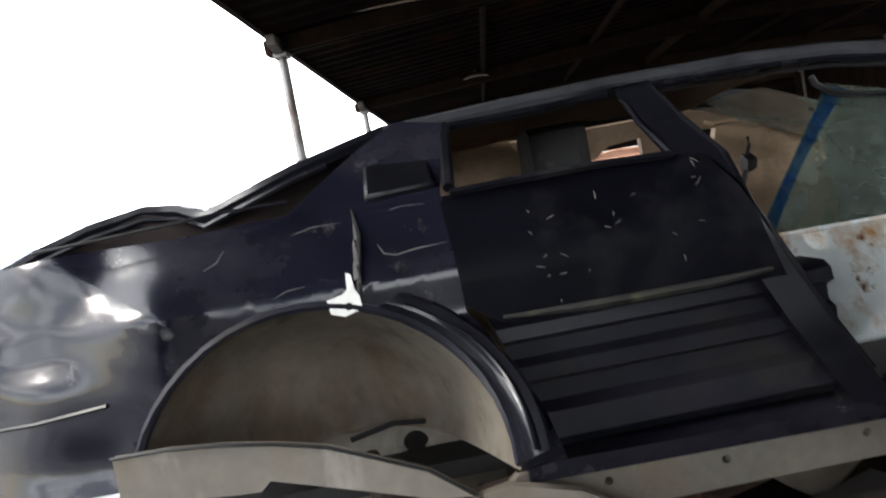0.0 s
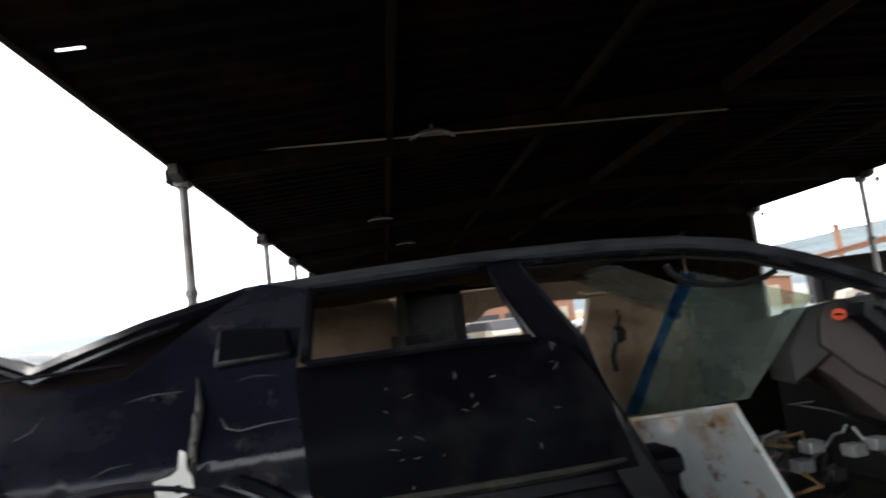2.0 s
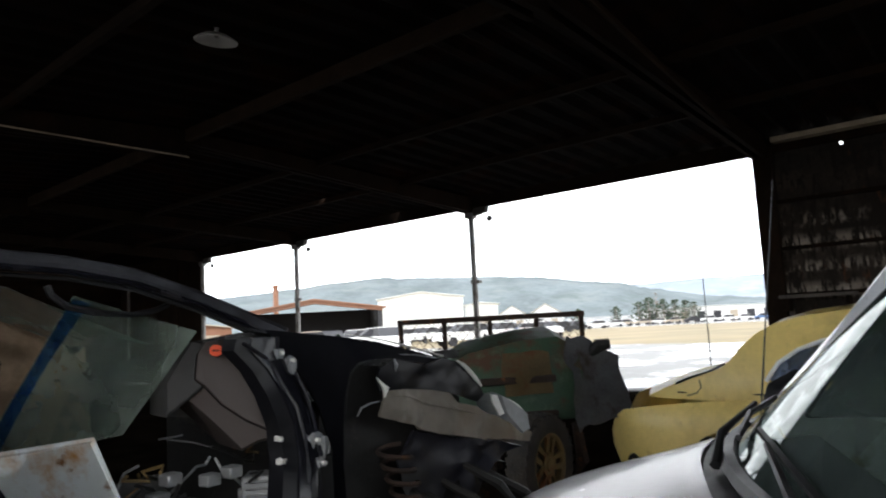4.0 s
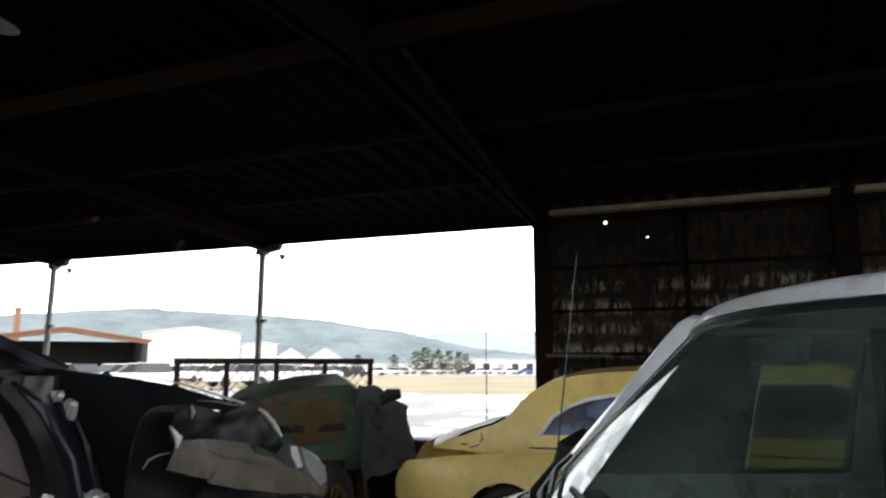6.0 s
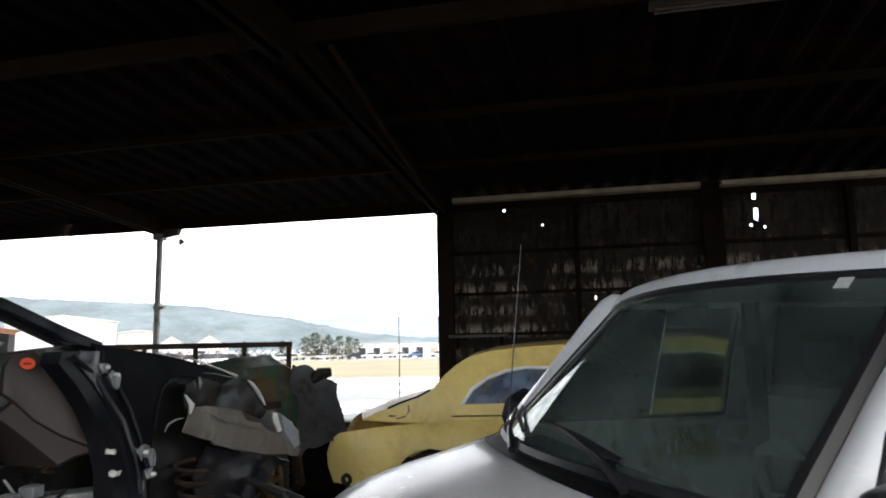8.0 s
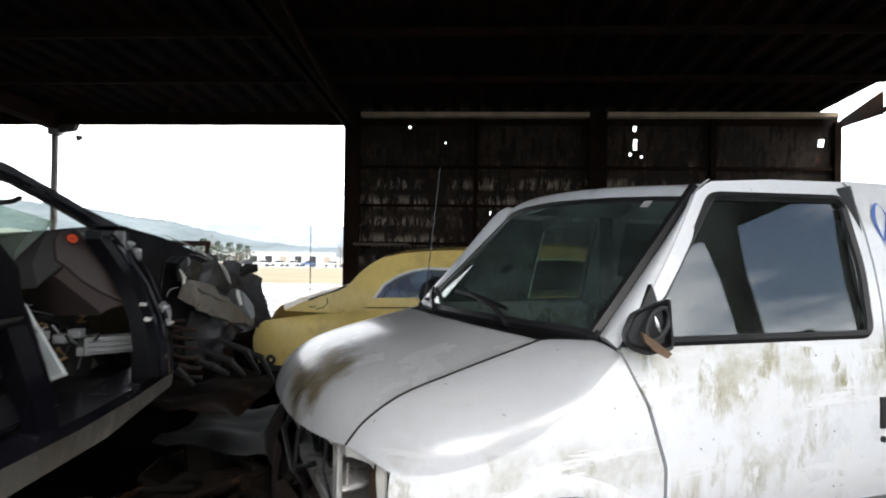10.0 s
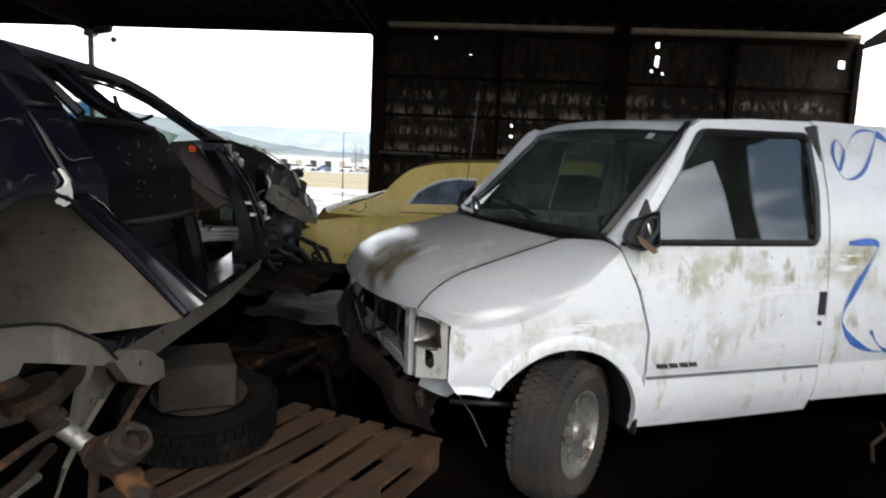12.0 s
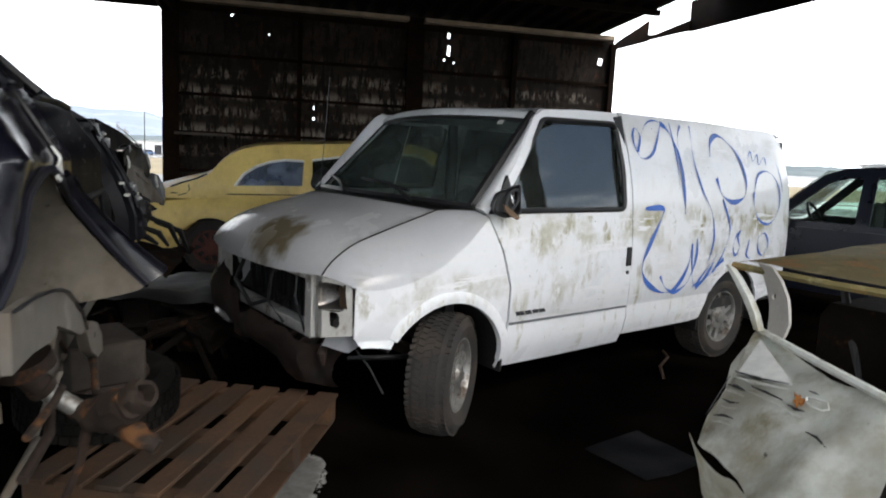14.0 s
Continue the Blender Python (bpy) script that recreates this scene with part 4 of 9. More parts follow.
SIDE = [(-1.50, 0.37), (-1.474, 1.25), (-1.445, 1.82), (-1.42, 1.874), (-2.5, 1.875), (-3.45, 1.85), (-3.60, 1.76), (-3.69, 1.3), (-3.72, 0.75), (-3.68, 0.52), (-3.27, 0.46)] + arc(-2.83, 0.345, 0.41, 168, 5, 16) + [(-2.3, 0.37)]
ZC = (0.4, 0.5, 0.573, 0.585, 0.597, 0.75, 0.95, 1.08, 1.22, 1.36, 1.5, 1.64, 1.76)
for tag, surf in (("", van_left), ("", van_right)):
    left = surf is van_left
    part("fender", panel(FENDER, [], surf, steps(-0.3, 0.66, 8), ZC, 0.02), M["van_fender"], van, "white front fender with grime over the arch")
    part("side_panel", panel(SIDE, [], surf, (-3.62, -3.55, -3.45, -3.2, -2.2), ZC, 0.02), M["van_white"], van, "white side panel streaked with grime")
    bm = bmesh.new()
    loft(bm, [[Vector(surf(0.04 + r * math.cos(a), 0.335 + r * math.sin(a))) + Vector((0, (1 if left else -1) * o, 0)) for r, o in ((0.408, -0.03), (0.408, 0.008), (0.425, 0.012), (0.455, 0.007), (0.475, -0.002), (0.475, -0.01))] for a in [radians(q) for q in steps(26, 186, 20)]])
    part("arch_flare", bm, M["van_white"], van, "rolled white wheel arch lip")
    hole = DOOR_WIN if left else FAR_WIN
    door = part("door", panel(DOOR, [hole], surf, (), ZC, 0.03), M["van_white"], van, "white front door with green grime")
    sg = 1 if left else -1

    def on(u, z, o=0.0):
        p = surf(u, z)
        return Vector((p[0], p[1] + sg * o, p[2]))
    pane = DOOR_WIN if left else [(-0.30, 1.238), (-0.895, 1.238), (-0.97, 1.772), (-0.665, 1.772)]
    lean = (van_y(0, 1.768) - van_y(0, 1.238)) / 0.53

    def flat(u, z):
        return Vector((u, (van_y(0, 1.238) + lean * (z - 1.238) - 0.016) * sg + (0 if left else -VW), z))
    part("window", panel(pane, [], flat, (), ZC, 0.005), M["glass_film" if left else "glass_murky"], door, "dusty side window reflecting the sky" if left else "murky dark green vent pane", smooth=False)
    if left:
        part("curtain", sheet(bmesh.new(), lambda p, t: flat(-1.235 - 0.135 * p + 0.02 * (1 - t), 1.20 + 0.58 * t) + Vector((0, -0.045 + 0.010 * math.sin(p * 26 + 2 * t) - 0.02 * p, 0)), 40, 6, 0.003), M["curtain"], door, "pale thin curtain behind the glass")
    else:
        part("window", panel([(-0.915, 1.238), (-1.325, 1.238), (-1.35, 1.5), (-1.37, 1.772), (-0.985, 1.772)], [], lambda u, z: on(u, z, -0.018), (), ZC, 0.005), M["glass_dim"], door, "dim side window with a dark film")
        part("vent_bar", tube(bmesh.new(), [on(-0.905, 1.24, -0.004), on(-0.942, 1.5, -0.004), on(-0.978, 1.766, -0.004)], 0.012, 6), M["bare_white"], door, "pale upright vent bar")
    bm = bmesh.new()
    tube(bm, [on(u, z, -0.006) for u, z in hole + hole[:1]], 0.019, 6)
    part("window_seal", bm, M["black_trim"], door)
    bm = bmesh.new()
    loft(bm, [[on(-1.425, 0.86, o), on(-1.465, 0.86, o), on(-1.465, 0.985, o), on(-1.425, 0.985, o)] for o in (-0.01, 0.012)])
    part("handle", bm, M["black_trim"], door, "black pull handle", bevel=0.004)
    bm = bmesh.new()
    tube(bm, [on(-1.442, 0.815, -0.005), on(-1.442, 0.815, 0.008)], 0.013, 12)
    part("lock", bm, M["black_trim"], door)
    bm = bmesh.new()
    for a, b in ((-0.44, -0.50), (-0.515, -0.56), (-0.575, -0.62), (-0.63, -0.675)):
        loft(bm, [[on(a - 0.012, 0.622, o), on(b - 0.012, 0.622, o), on(b, 0.645, o), on(a, 0.645, o)] for o in (0.0, 0.007)])
    part("badge", bm, M["cabin_dark"], door, "dark plain bar badge", smooth=False)
    # grey strip paints the shade line of the crease across the door
    bm = bmesh.new()
    for z0, w in ((0.575, 0.006),):
        loft(bm, [[on(-0.40, z0 - w, o), on(-1.485, z0 - w, o), on(-1.485, z0 + w, o), on(-0.40, z0 + w, o)] for o in (-0.004, 0.0035)])
    part("crease_trim", bm, M["cabin_grey"], door, smooth=False)
    # door mirror: dark shell, glass gone, torn backing
    yo = 0.0 if left else -VW
    bm = bmesh.new()
    loft(bm, [[on(u, z, o) for u, z in ((-0.205, 1.225), (-0.40, 1.225), (-0.36, 1.36), (-0.335, 1.44))] for o in (-0.012, 0.010)])
    mirror = part("door_mirror", bm, M["black_trim"], van, "black broken door mirror", bevel=0.004)

    def mi(u, y, z):
        return Vector((u, yo + sg * y, z))
    # shell twisted round, its empty mouth outwards
    bm = bmesh.new()
    MOUTH = soft([(-0.175, 1.265), (-0.205, 1.35), (-0.32, 1.402), (-0.335, 1.228), (-0.25, 1.208), (-0.195, 1.225)], 0.018)
    mc = Vector((-0.27, 1.30))
    rings = []
    for y, f in ((0.012, 0.55), (0.03, 0.8), (0.06, 0.95), (0.10, 1.0), (0.105, 0.95), (0.10, 0.86), (0.06, 0.74)):
        rings.append([mi(mc.x + (u - mc.x) * f + 0.25 * (y - 0.06), y - 0.35 * (u - mc.x), mc.y + (z - mc.y) * f) for u, z in MOUTH])
    loft(bm, rings)
    shell = part("shell", bm, M["black_trim"], mirror)
    bm = bmesh.new()
    ring = [mi(-0.275 + 0.032 * math.cos(a) - 0.02 * math.sin(a), 0.10 - 0.012 * math.cos(a), 1.312 + 0.055 * math.sin(a)) for a in steps(0, 2 * math.pi, 25)]
    tube(bm, ring + ring[:2], 0.009, 6)
    part("mirror_motor", bm, M["cabin_dark"], shell, "dark mirror motor ring")
    bm = bmesh.new()
    tube(bm, [mi(-0.262, 0.10, 1.34), mi(-0.27, 0.105, 1.31), mi(-0.285, 0.105, 1.275)], [0.003, 0.010, 0.004], 6)
    part("glass_sliver", bm, M["chrome"], shell, "bright sliver of mirror glass")
    bm = bmesh.new()
    loft(bm, [[mi(u, y + d, z) for u, y, z in ((-0.205, 0.10, 1.288), (-0.235, 0.112, 1.268), (-0.275, 0.12, 1.24), (-0.305, 0.126, 1.218), (-0.29, 0.122, 1.203), (-0.25, 0.108, 1.225), (-0.218, 0.10, 1.255))] for d in (0.0, 0.012)])
    part("mirror_back", bm, M["torn_brown"], mirror, "torn brown mirror backing", bevel=0.003)
    bm = bmesh.new()
    tube(bm, [mi(-0.28, 0.02, 1.235), mi(-0.30, 0.05, 1.225), mi(-0.31, 0.08, 1.23)], [0.016, 0.02, 0.012], 8)
    part("mirror_foot", bm, M["rust"], mirror, "rusty broken mirror foot")

# roof, hood, windscreen, tail
part("roof", sheet(bmesh.new(), lambda s, t: (-0.69 - 2.94 * s - 0.05 * (1 - (2 * t - 1) ** 2) * (-1 if s < 0.5 else 1) * 1.2, -0.145 - (VW - 0.29) * t, 1.838 + 0.022 * min(1, s * 5) - 0.012 * t + 0.034 * (1 - abs(2 * t - 1) ** 2.6) - 0.05 * max(0, 1 - s * 9) ** 2 - 0.05 * max(0, s * 9 - 8) ** 2 + 0.004 * math.sin(t * 40) * (0.1 < s < 0.9)), 24, 20, 0.02), M["van_white"], van)


SEAM = [Vector(p) for p in ((-0.022, -0.256, 1.224), (0.157, -0.247, 1.171), (0.34, -0.228, 1.119), (0.518, -0.222, 1.059), (0.64, -0.223, 0.981), (0.705, -0.228, 0.903))]


def glide(pts, s):
    """A smooth curve through points, s from 0 to 1."""
    f = min(max(s, 0), 1) * (len(pts) - 1)
    i = min(len(pts) - 2, int(f))
    t = f - i
    p0, p1, p2, p3 = (pts[max(0, min(len(pts) - 1, i + q))] for q in (-1, 0, 1, 2))
    return 0.5 * ((2 * p1) + (p2 - p0) * t + (2 * p0 - 5 * p1 + 4 * p2 - p3) * t * t + (3 * p1 - p0 - 3 * p2 + p3) * t ** 3)


def hood_f(s, t):
    p = glide(SEAM, s)
    c = 1 - abs(2 * t - 1) ** 2.6
    return (p.x + c * (0.14 - 0.03 * s), p.y + (-VW - 2 * p.y) * t, p.z + c * (0.028 + 0.022 * math.sin(math.pi * min(1, s * 1.1))) - 0.05 * c * max(0, (s - 0.78) / 0.22) ** 2)


part("hood", sheet(bmesh.new(), hood_f, 26, 24, 0.02), M["van_hood"], van, "white hood with a brown worn patch")
CROWN = [Vector((-0.165, -0.115, 1.236))] + SEAM


def crown_f(s, t, mirrored):
    a2 = glide([Vector((u, 0, z)) for u, z in SHOULDER], s)
    a, b = Vector((a2.x, van_y(a2.x, a2.z) + 0.001, a2.z - 0.004)), glide(CROWN, s) + Vector((0, 0.004, -0.001))
    p = Vector((a.x + (b.x - a.x) * t, a.y + (b.y - a.y) * (0.6 * (1 - math.cos(math.pi / 2 * t)) + 0.4 * t), a.z + (b.z - a.z) * (0.6 * math.sin(math.pi / 2 * t) + 0.4 * t)))
    return Vector((p.x, -VW - p.y, p.z)) if mirrored else p


for mirrored in (False, True):
    part("fender_crown", sheet(bmesh.new(), lambda s, t: crown_f(s, t, mirrored), 30, 14, 0.008), M["van_fender"], van)
bm = bmesh.new()
tube(bm, [Vector(hood_f(k / 30, 0.0)) + Vector((0, 0.003, 0.0015)) for k in range(31)], 0.0042, 6)
part("shut_line", bm, M["engine_black"], van)


def shield(s, t, o=0.0):
    b = 1 - (2 * t - 1) ** 2
    return (-0.185 + 0.24 * b - (0.515 + 0.06 * b) * s + 0.6 * o, -0.105 - 0.09 * s - (VW - 0.21 - 0.18 * s) * t, 1.25 + 0.02 * b + (0.56 + 0.012 * b) * s - 0.018 * t * s + o)


part("windscreen", sheet(bmesh.new(), lambda s, t: shield(s, 0.02 + 0.96 * t), 10, 14, 0.006), M["glass_shield"], van, "dark tinted windscreen")
EDGE = [(-0.185, 1.222), (-0.20, 1.24), (-0.305, 1.375), (-0.46, 1.585), (-0.61, 1.797), (-0.70, 1.845)]
for left in (True, False):
    bm = bmesh.new()
    rings = []
    for k in range(13):
        f = k / 12 * (len(EDGE) - 1)
        i = min(len(EDGE) - 2, int(f))
        u, z = (EDGE[i][q] + (EDGE[i + 1][q] - EDGE[i][q]) * (f - i) for q in (0, 1))
        a, b = Vector((u, van_y(u, z), z)), Vector(shield(min(1, max(0, (z - 1.25) / 0.565)), 0.0 if left else 0.04, 0.0 if left else 0.004))
        m = a.lerp(b, 0.6) + Vector((0.02, 0.028, 0.012))
        n = Vector((-0.02, -0.045, -0.01))
        ring = [a, a.lerp(m, 0.5) + Vector((0.004, 0.006, 0.002)), m, b + Vector((0.004, 0.004, 0.004)), b + n, a + n * 0.6]
        rings.append(ring if left else [Vector((p.x, -VW - p.y, p.z)) for p in ring])
    loft(bm, rings)
    part("windscreen_pillar", bm, M["van_white"], van)
bm = bmesh.new()
tube(bm, [shield(0, k / 12, 0.004) for k in range(13)], 0.022, 6)
tube(bm, [shield(k / 8, 0.012, 0.004) for k in range(9)], 0.026, 6)
tube(bm, [shield(k / 8, 0.925, 0.004) for k in range(9)], 0.005, 6)
tube(bm, [shield(0.915, 0.02 + 0.90 * k / 12, 0.002) for k in range(13)], 0.012, 6)
part("windscreen_seal", bm, M["black_trim"], van)
part("roof_header", sheet(bmesh.new(), lambda s, t: Vector(shield(0.92 + 0.10 * s, 0.01 + 0.98 * t, 0.006 + 0.016 * math.sin(math.pi * min(1, 0.15 + s * 0.85)))), 6, 18, 0.008), M["van_white"], van, "white roof header above the windscreen")
def cowl_f(s, t):
    a = Vector(shield(0, t))
    b = Vector(hood_f(0.02, min(1, max(0, (a.y + 0.256) / (0.512 - VW)))))
    return a.lerp(b, 1.1 * s - 0.05) + Vector((0, 0, -0.010))


part("cowl", sheet(bmesh.new(), cowl_f, 4, 28, 0.012), M["black_trim"], van)
for t0, t1 in ((0.20, 0.52), (0.55, 0.90)):
    bm = bmesh.new()
    tube(bm, [Vector(shield(-0.04, t0, 0.02)), Vector(shield(0.02, t0 + 0.06, 0.045)), Vector(shield(0.11, t1 - 0.1, 0.03))], [0.014, 0.010, 0.007], 6)
    tube(bm, [Vector(shield(0.06, t0 + 0.04, 0.016)), Vector(shield(0.105, (t0 + t1) / 2, 0.02)), Vector(shield(0.13, t1, 0.016))], 0.009, 5)
    part("wiper", bm, M["black_trim"], van, "black wiper arm")
bm = bmesh.new()
tube(bm, [(-0.10, -1.89, 1.19), (-0.11, -1.89, 1.24), (-0.125, -1.89, 1.27)], [0.03, 0.024, 0.010], 8)
tube(bm, [(-0.125, -1.89, 1.265), (-0.267, -2.05, 2.10)], [0.0035, 0.002], 6)
part("antenna", bm, M["black_trim"], van)
part("sticker", sheet(bmesh.new(), lambda s, t: Vector(shield(0.90 - 0.05 * s, 0.09 + 0.022 * t, 0.006)), 1, 1, 0.002), M["bare_white"], van)
part("tail_panel", boxes(((-3.66, -VW + 0.2, 0.5), (-3.60, -0.2, 1.74))), M["van_white"], van, bevel=0.02)
part("floor", boxes(((-3.65, -VW + 0.08, 0.42), (-0.47, -0.08, 0.5)), ((-0.47, -VW + 0.5, 0.42), (0.0, -0.5, 0.5))), M["engine_black"], van)
part("firewall", boxes(((-0.06, -VW + 0.26, 0.45), (0.0, -0.26, 1.15)), ((-0.06, -VW + 0.1, 0.45), (0.0, -VW + 0.26, 0.9)), ((-0.06, -0.26, 0.45), (0.0, -0.1, 0.9))), M["engine_black"], van)

# cabin lining
part("headliner", sheet(bmesh.new(), lambda s, t: (-0.80 - 2.75 * s, -0.20 - (VW - 0.40) * t, 1.795 + 0.045 * (1 - abs(2 * t - 1) ** 2.6)), 8, 8, 0.01), M["cabin_dark"], van, "dark cloth headliner")
for left in (True, False):
    part("side_lining", sheet(bmesh.new(), lambda s, t: (-1.56 - 1.95 * s, (van_y(-1.56 - 1.95 * s, 0.55 + 1.22 * t) - 0.06) * (1 if left else -1) - (0 if left else VW), 0.55 + 1.22 * t), 8, 8, 0.008), M["cabin_dark"], van, "dark side lining")
bm = bmesh.new()
loft(bm, [[Vector((x, y, z)) for x, z in ((-0.06 + d, 1.17), (-0.30, 1.20), (-0.38, 1.12), (-0.36, 0.9), (-0.08, 0.85))] for y, d in ((-VW + 0.12, -0.06), (-VW * 0.7, 0.06), (-VW * 0.3, 0.06), (-0.12, -0.06))])
part("dashboard", bm, M["cabin_dark"], van, bevel=0.02)
bm = bmesh.new()
c = Vector((-0.52, -0.46, 1.18))
ax = Vector((-0.85, 0, 0.5))
rings = [ring_pts(c + q, (q.cross(ax)), 0.016, 6, ax) for q in ring_pts((0, 0, 0), ax, 0.19, 24)]
loft(bm, rings, closed=True)
tube(bm, [c, c + Vector((0.3, 0, -0.16))], 0.03, 8)
tube(bm, [c + Vector((0, -0.18, 0)), c + Vector((0, 0.18, 0))], 0.018, 6)
part("steering_wheel", bm, M["cabin_grey"], van)
for y in (-0.62, -1.32):
    seat = part("seat", boxes(((-1.25, y - 0.24, 0.62), (-0.72, y + 0.24, 0.80))), M["cabin_grey"], van, "grey cloth front seat", bevel=0.04)
    bm = bmesh.new()
    loft(bm, [[Vector((x, y + q, z)) for q, z in ((-w, z0), (w, z0), (w * 0.9, z1), (-w * 0.9, z1))] for x, w, z0, z1 in ((-1.16, 0.20, 0.75, 1.38), (-1.22, 0.25, 0.72, 1.42), (-1.34, 0.24, 0.72, 1.40), (-1.38, 0.19, 0.75, 1.36))])
    part("backrest", bm, M["cabin_grey"], seat, bevel=0.02)
    part("headrest", boxes(((-1.38, y - 0.13, 1.44), (-1.27, y + 0.13, 1.63))), M["cabin_grey"], seat, bevel=0.035)
for y in (-0.10, -VW + 0.10):
    part("door_pillar", tube(bmesh.new(), [(-1.43, y, 0.5), (-1.46, y, 1.5), (-1.40, y - 0.06 * (1 if y > -1 else -1), 1.84)], 0.05, 6), M["cabin_dark"], van)
bm = bmesh.new()
tube(bm, [(-1.40, -0.14, 1.62), (-1.30, -0.30, 1.3), (-1.2, -0.4, 0.8)], 0.014, 4)
part("seat_belt", bm, M["black_trim"], van)
part("rear_mirror", box(bmesh.new(), (-0.5, -1.08, 1.66), (-0.47, -0.84, 1.73)), M["black_trim"], van, bevel=0.01)
part("cargo_wall", boxes(((-3.62, -VW + 0.12, 0.5), (-3.58, -0.12, 1.78))), M["cabin_grey"], van)

# wheels
for x, y, st, sd in ((0.0, -0.09, 35, 1), (0.0, -VW + 0.15, 35, -1), (-2.82, -0.17, 0, 1), (-2.82, -VW + 0.17, 0, -1)):
    wheel(van, x, y, 0.320 if x == 0.0 and sd == 1 else 0.345, 0.345, 0.225, st, sd)
for u in (0.04, -2.83):
    for sgy, y0 in ((1, -0.03), (-1, -VW + 0.03)):
        bm = bmesh.new()
        pr = arc(u, 0.335, 0.43, 26 if u > 0 else -5, 185, 16)
        loft(bm, [[Vector((a, y0, b)), Vector((a, y0 - sgy * 0.34, b)), Vector((a * 0.97 + u * 0.03, y0 - sgy * 0.34, b - 0.02)), Vector((a * 0.97 + u * 0.03, y0, b - 0.02))] for a, b in pr])
        part("wheel_housing", bm, M["engine_black"], van)
part("axle", tube(bmesh.new(), [(-2.82, -0.2, 0.345), (-2.82, -VW + 0.2, 0.345)], 0.05, 8), M["rust"], van)
part("axle", tube(bmesh.new(), [(0.0, -0.42, 0.36), (0.0, -VW + 0.42, 0.36)], 0.04, 8), M["rust"], van)

# open front: lamp panel, radiator, bent bumper bar
def lamp_u(y):
    return 0.603 + 0.10 * min(1, max(0, -y - 0.075) / 0.145) - 0.02 * max(0, -y - 0.24) / 0.1


bm = panel([(-0.078, 0.61), (-0.20, 0.585), (-0.315, 0.565), (-0.315, 0.893), (-0.225, 0.896), (-0.085, 0.880)], [soft([(-0.115, 0.735), (-0.262, 0.73), (-0.262, 0.868), (-0.12, 0.862)], 0.03), soft([(-0.135, 0.645), (-0.185, 0.64), (-0.19, 0.725), (-0.14, 0.72)], 0.02)], lambda y, z: (lamp_u(y), y, z), (-0.12, -0.17, -0.22, -0.26), (0.65, 0.7, 0.75, 0.8), 0.012)
lampp = part("lamp_panel", bm, M["panel_grey"], van, "bare off-white headlamp mounting panel")
bm = bmesh.new()
MO = soft([(-0.108, 0.728), (-0.268, 0.724), (-0.268, 0.874), (-0.112, 0.868)], 0.035)
loft(bm, [[Vector((lamp_u(y) + d, -0.19 + (y + 0.19) * k, 0.80 + (z - 0.80) * k)) for y, z in MO] for d, k in ((0.006, 1.0), (0.008, 0.93), (-0.03, 0.86), (-0.075, 0.62), (-0.095, 0.3))], cap=False)
bm.faces.new(bm.verts[-len(MO):])
part("lamp_bowl", bm, M["lamp_chrome"], lampp, "dull bright headlamp bowl")
bm = bmesh.new()
sheet(bm, lambda s, t: (lamp_u(-0.105 - 0.05 * s) + 0.008 - 0.02 * s, -0.100 - 0.055 * s, 0.74 + 0.13 * t), 4, 6, 0.006, 0.02, 71)
part("lamp_bucket", bm, M["torn_brown"], lampp, "torn brown headlamp bucket")
bm = bmesh.new()
tube(bm, [(0.62, -0.25, 0.66), (0.64, -0.16, 0.66), (0.60, -0.14, 0.70)], 0.03, 8)
part("lamp_recess", bm, M["engine_black"], lampp)
bm = panel([(-0.322, 0.56), (-0.40, 0.55), (-0.40, 0.893), (-0.322, 0.893)], [[(-0.355, 0.80), (-0.375, 0.80), (-0.375, 0.84), (-0.355, 0.84)]], lambda y, z: (0.712, y, z), (), (0.7,), 0.03)
box(bm, (0.60, -1.68, 0.53), (0.68, -0.4, 0.59))
box(bm, (0.62, -1.70, 0.86), (0.72, -0.40, 0.90))
box(bm, (0.64, -1.72, 0.56), (0.72, -1.66, 0.89))
part("radiator_support", bm, M["panel_grey"], van, "pale radiator support frame", bevel=0.004)
rad = part("radiator", boxes(((0.55, -1.42, 0.58), (0.60, -0.56, 0.86))), M["engine_black"], van)
for k in range(12):
    part("fin", boxes(((0.60, -1.40 + k * 0.07, 0.60), (0.61, -1.375 + k * 0.07, 0.84))), M["sheet_grey"], rad, smooth=False)
bm = bmesh.new()
for k, (y, r) in enumerate(((-1.2, 0.15), (-0.85, 0.12))):
    lathe(bm, [(-0.01, r - 0.02), (-0.01, r), (0.02, r), (0.02, r - 0.02)], 24, c=(0, 0, 0))
    for v in bm.verts[-96:]:
        v.co = pose(0.63, y, 0.76, 0, 0, 90) @ v.co
part("fan_shroud", bm, M["engine_black"], van)
BUMP = [Vector(p) for p in ((0.52, -1.80, 0.70), (0.72, -1.62, 0.66), (0.80, -1.3, 0.58), (0.81, -0.95, 0.50), (0.77, -0.62, 0.44), (0.68, -0.38, 0.42), (0.58, -0.26, 0.40))]


def bump_f(s, t):
    f = s * (len(BUMP) - 1)
    i = min(len(BUMP) - 2, int(f))
    c = BUMP[i].lerp(BUMP[i + 1], f - i)
    return c + Vector((0.05 * math.sin(math.pi * t), 0, 0.10 - 0.20 * t))


part("bumper_bar", sheet(bmesh.new(), bump_f, 34, 10, 0.012, 0.085, 61), M["rust_dark"], van, "bent rusty bumper bar")
part("bumper_end", sheet(bmesh.new(), lambda s, t: bump_f(0.02 + 0.2 * s, t) + Vector((0.025, -0.01, 0.01)), 10, 6, 0.01, 0.05, 62), M["chrome"], van, "bright torn bumper end")
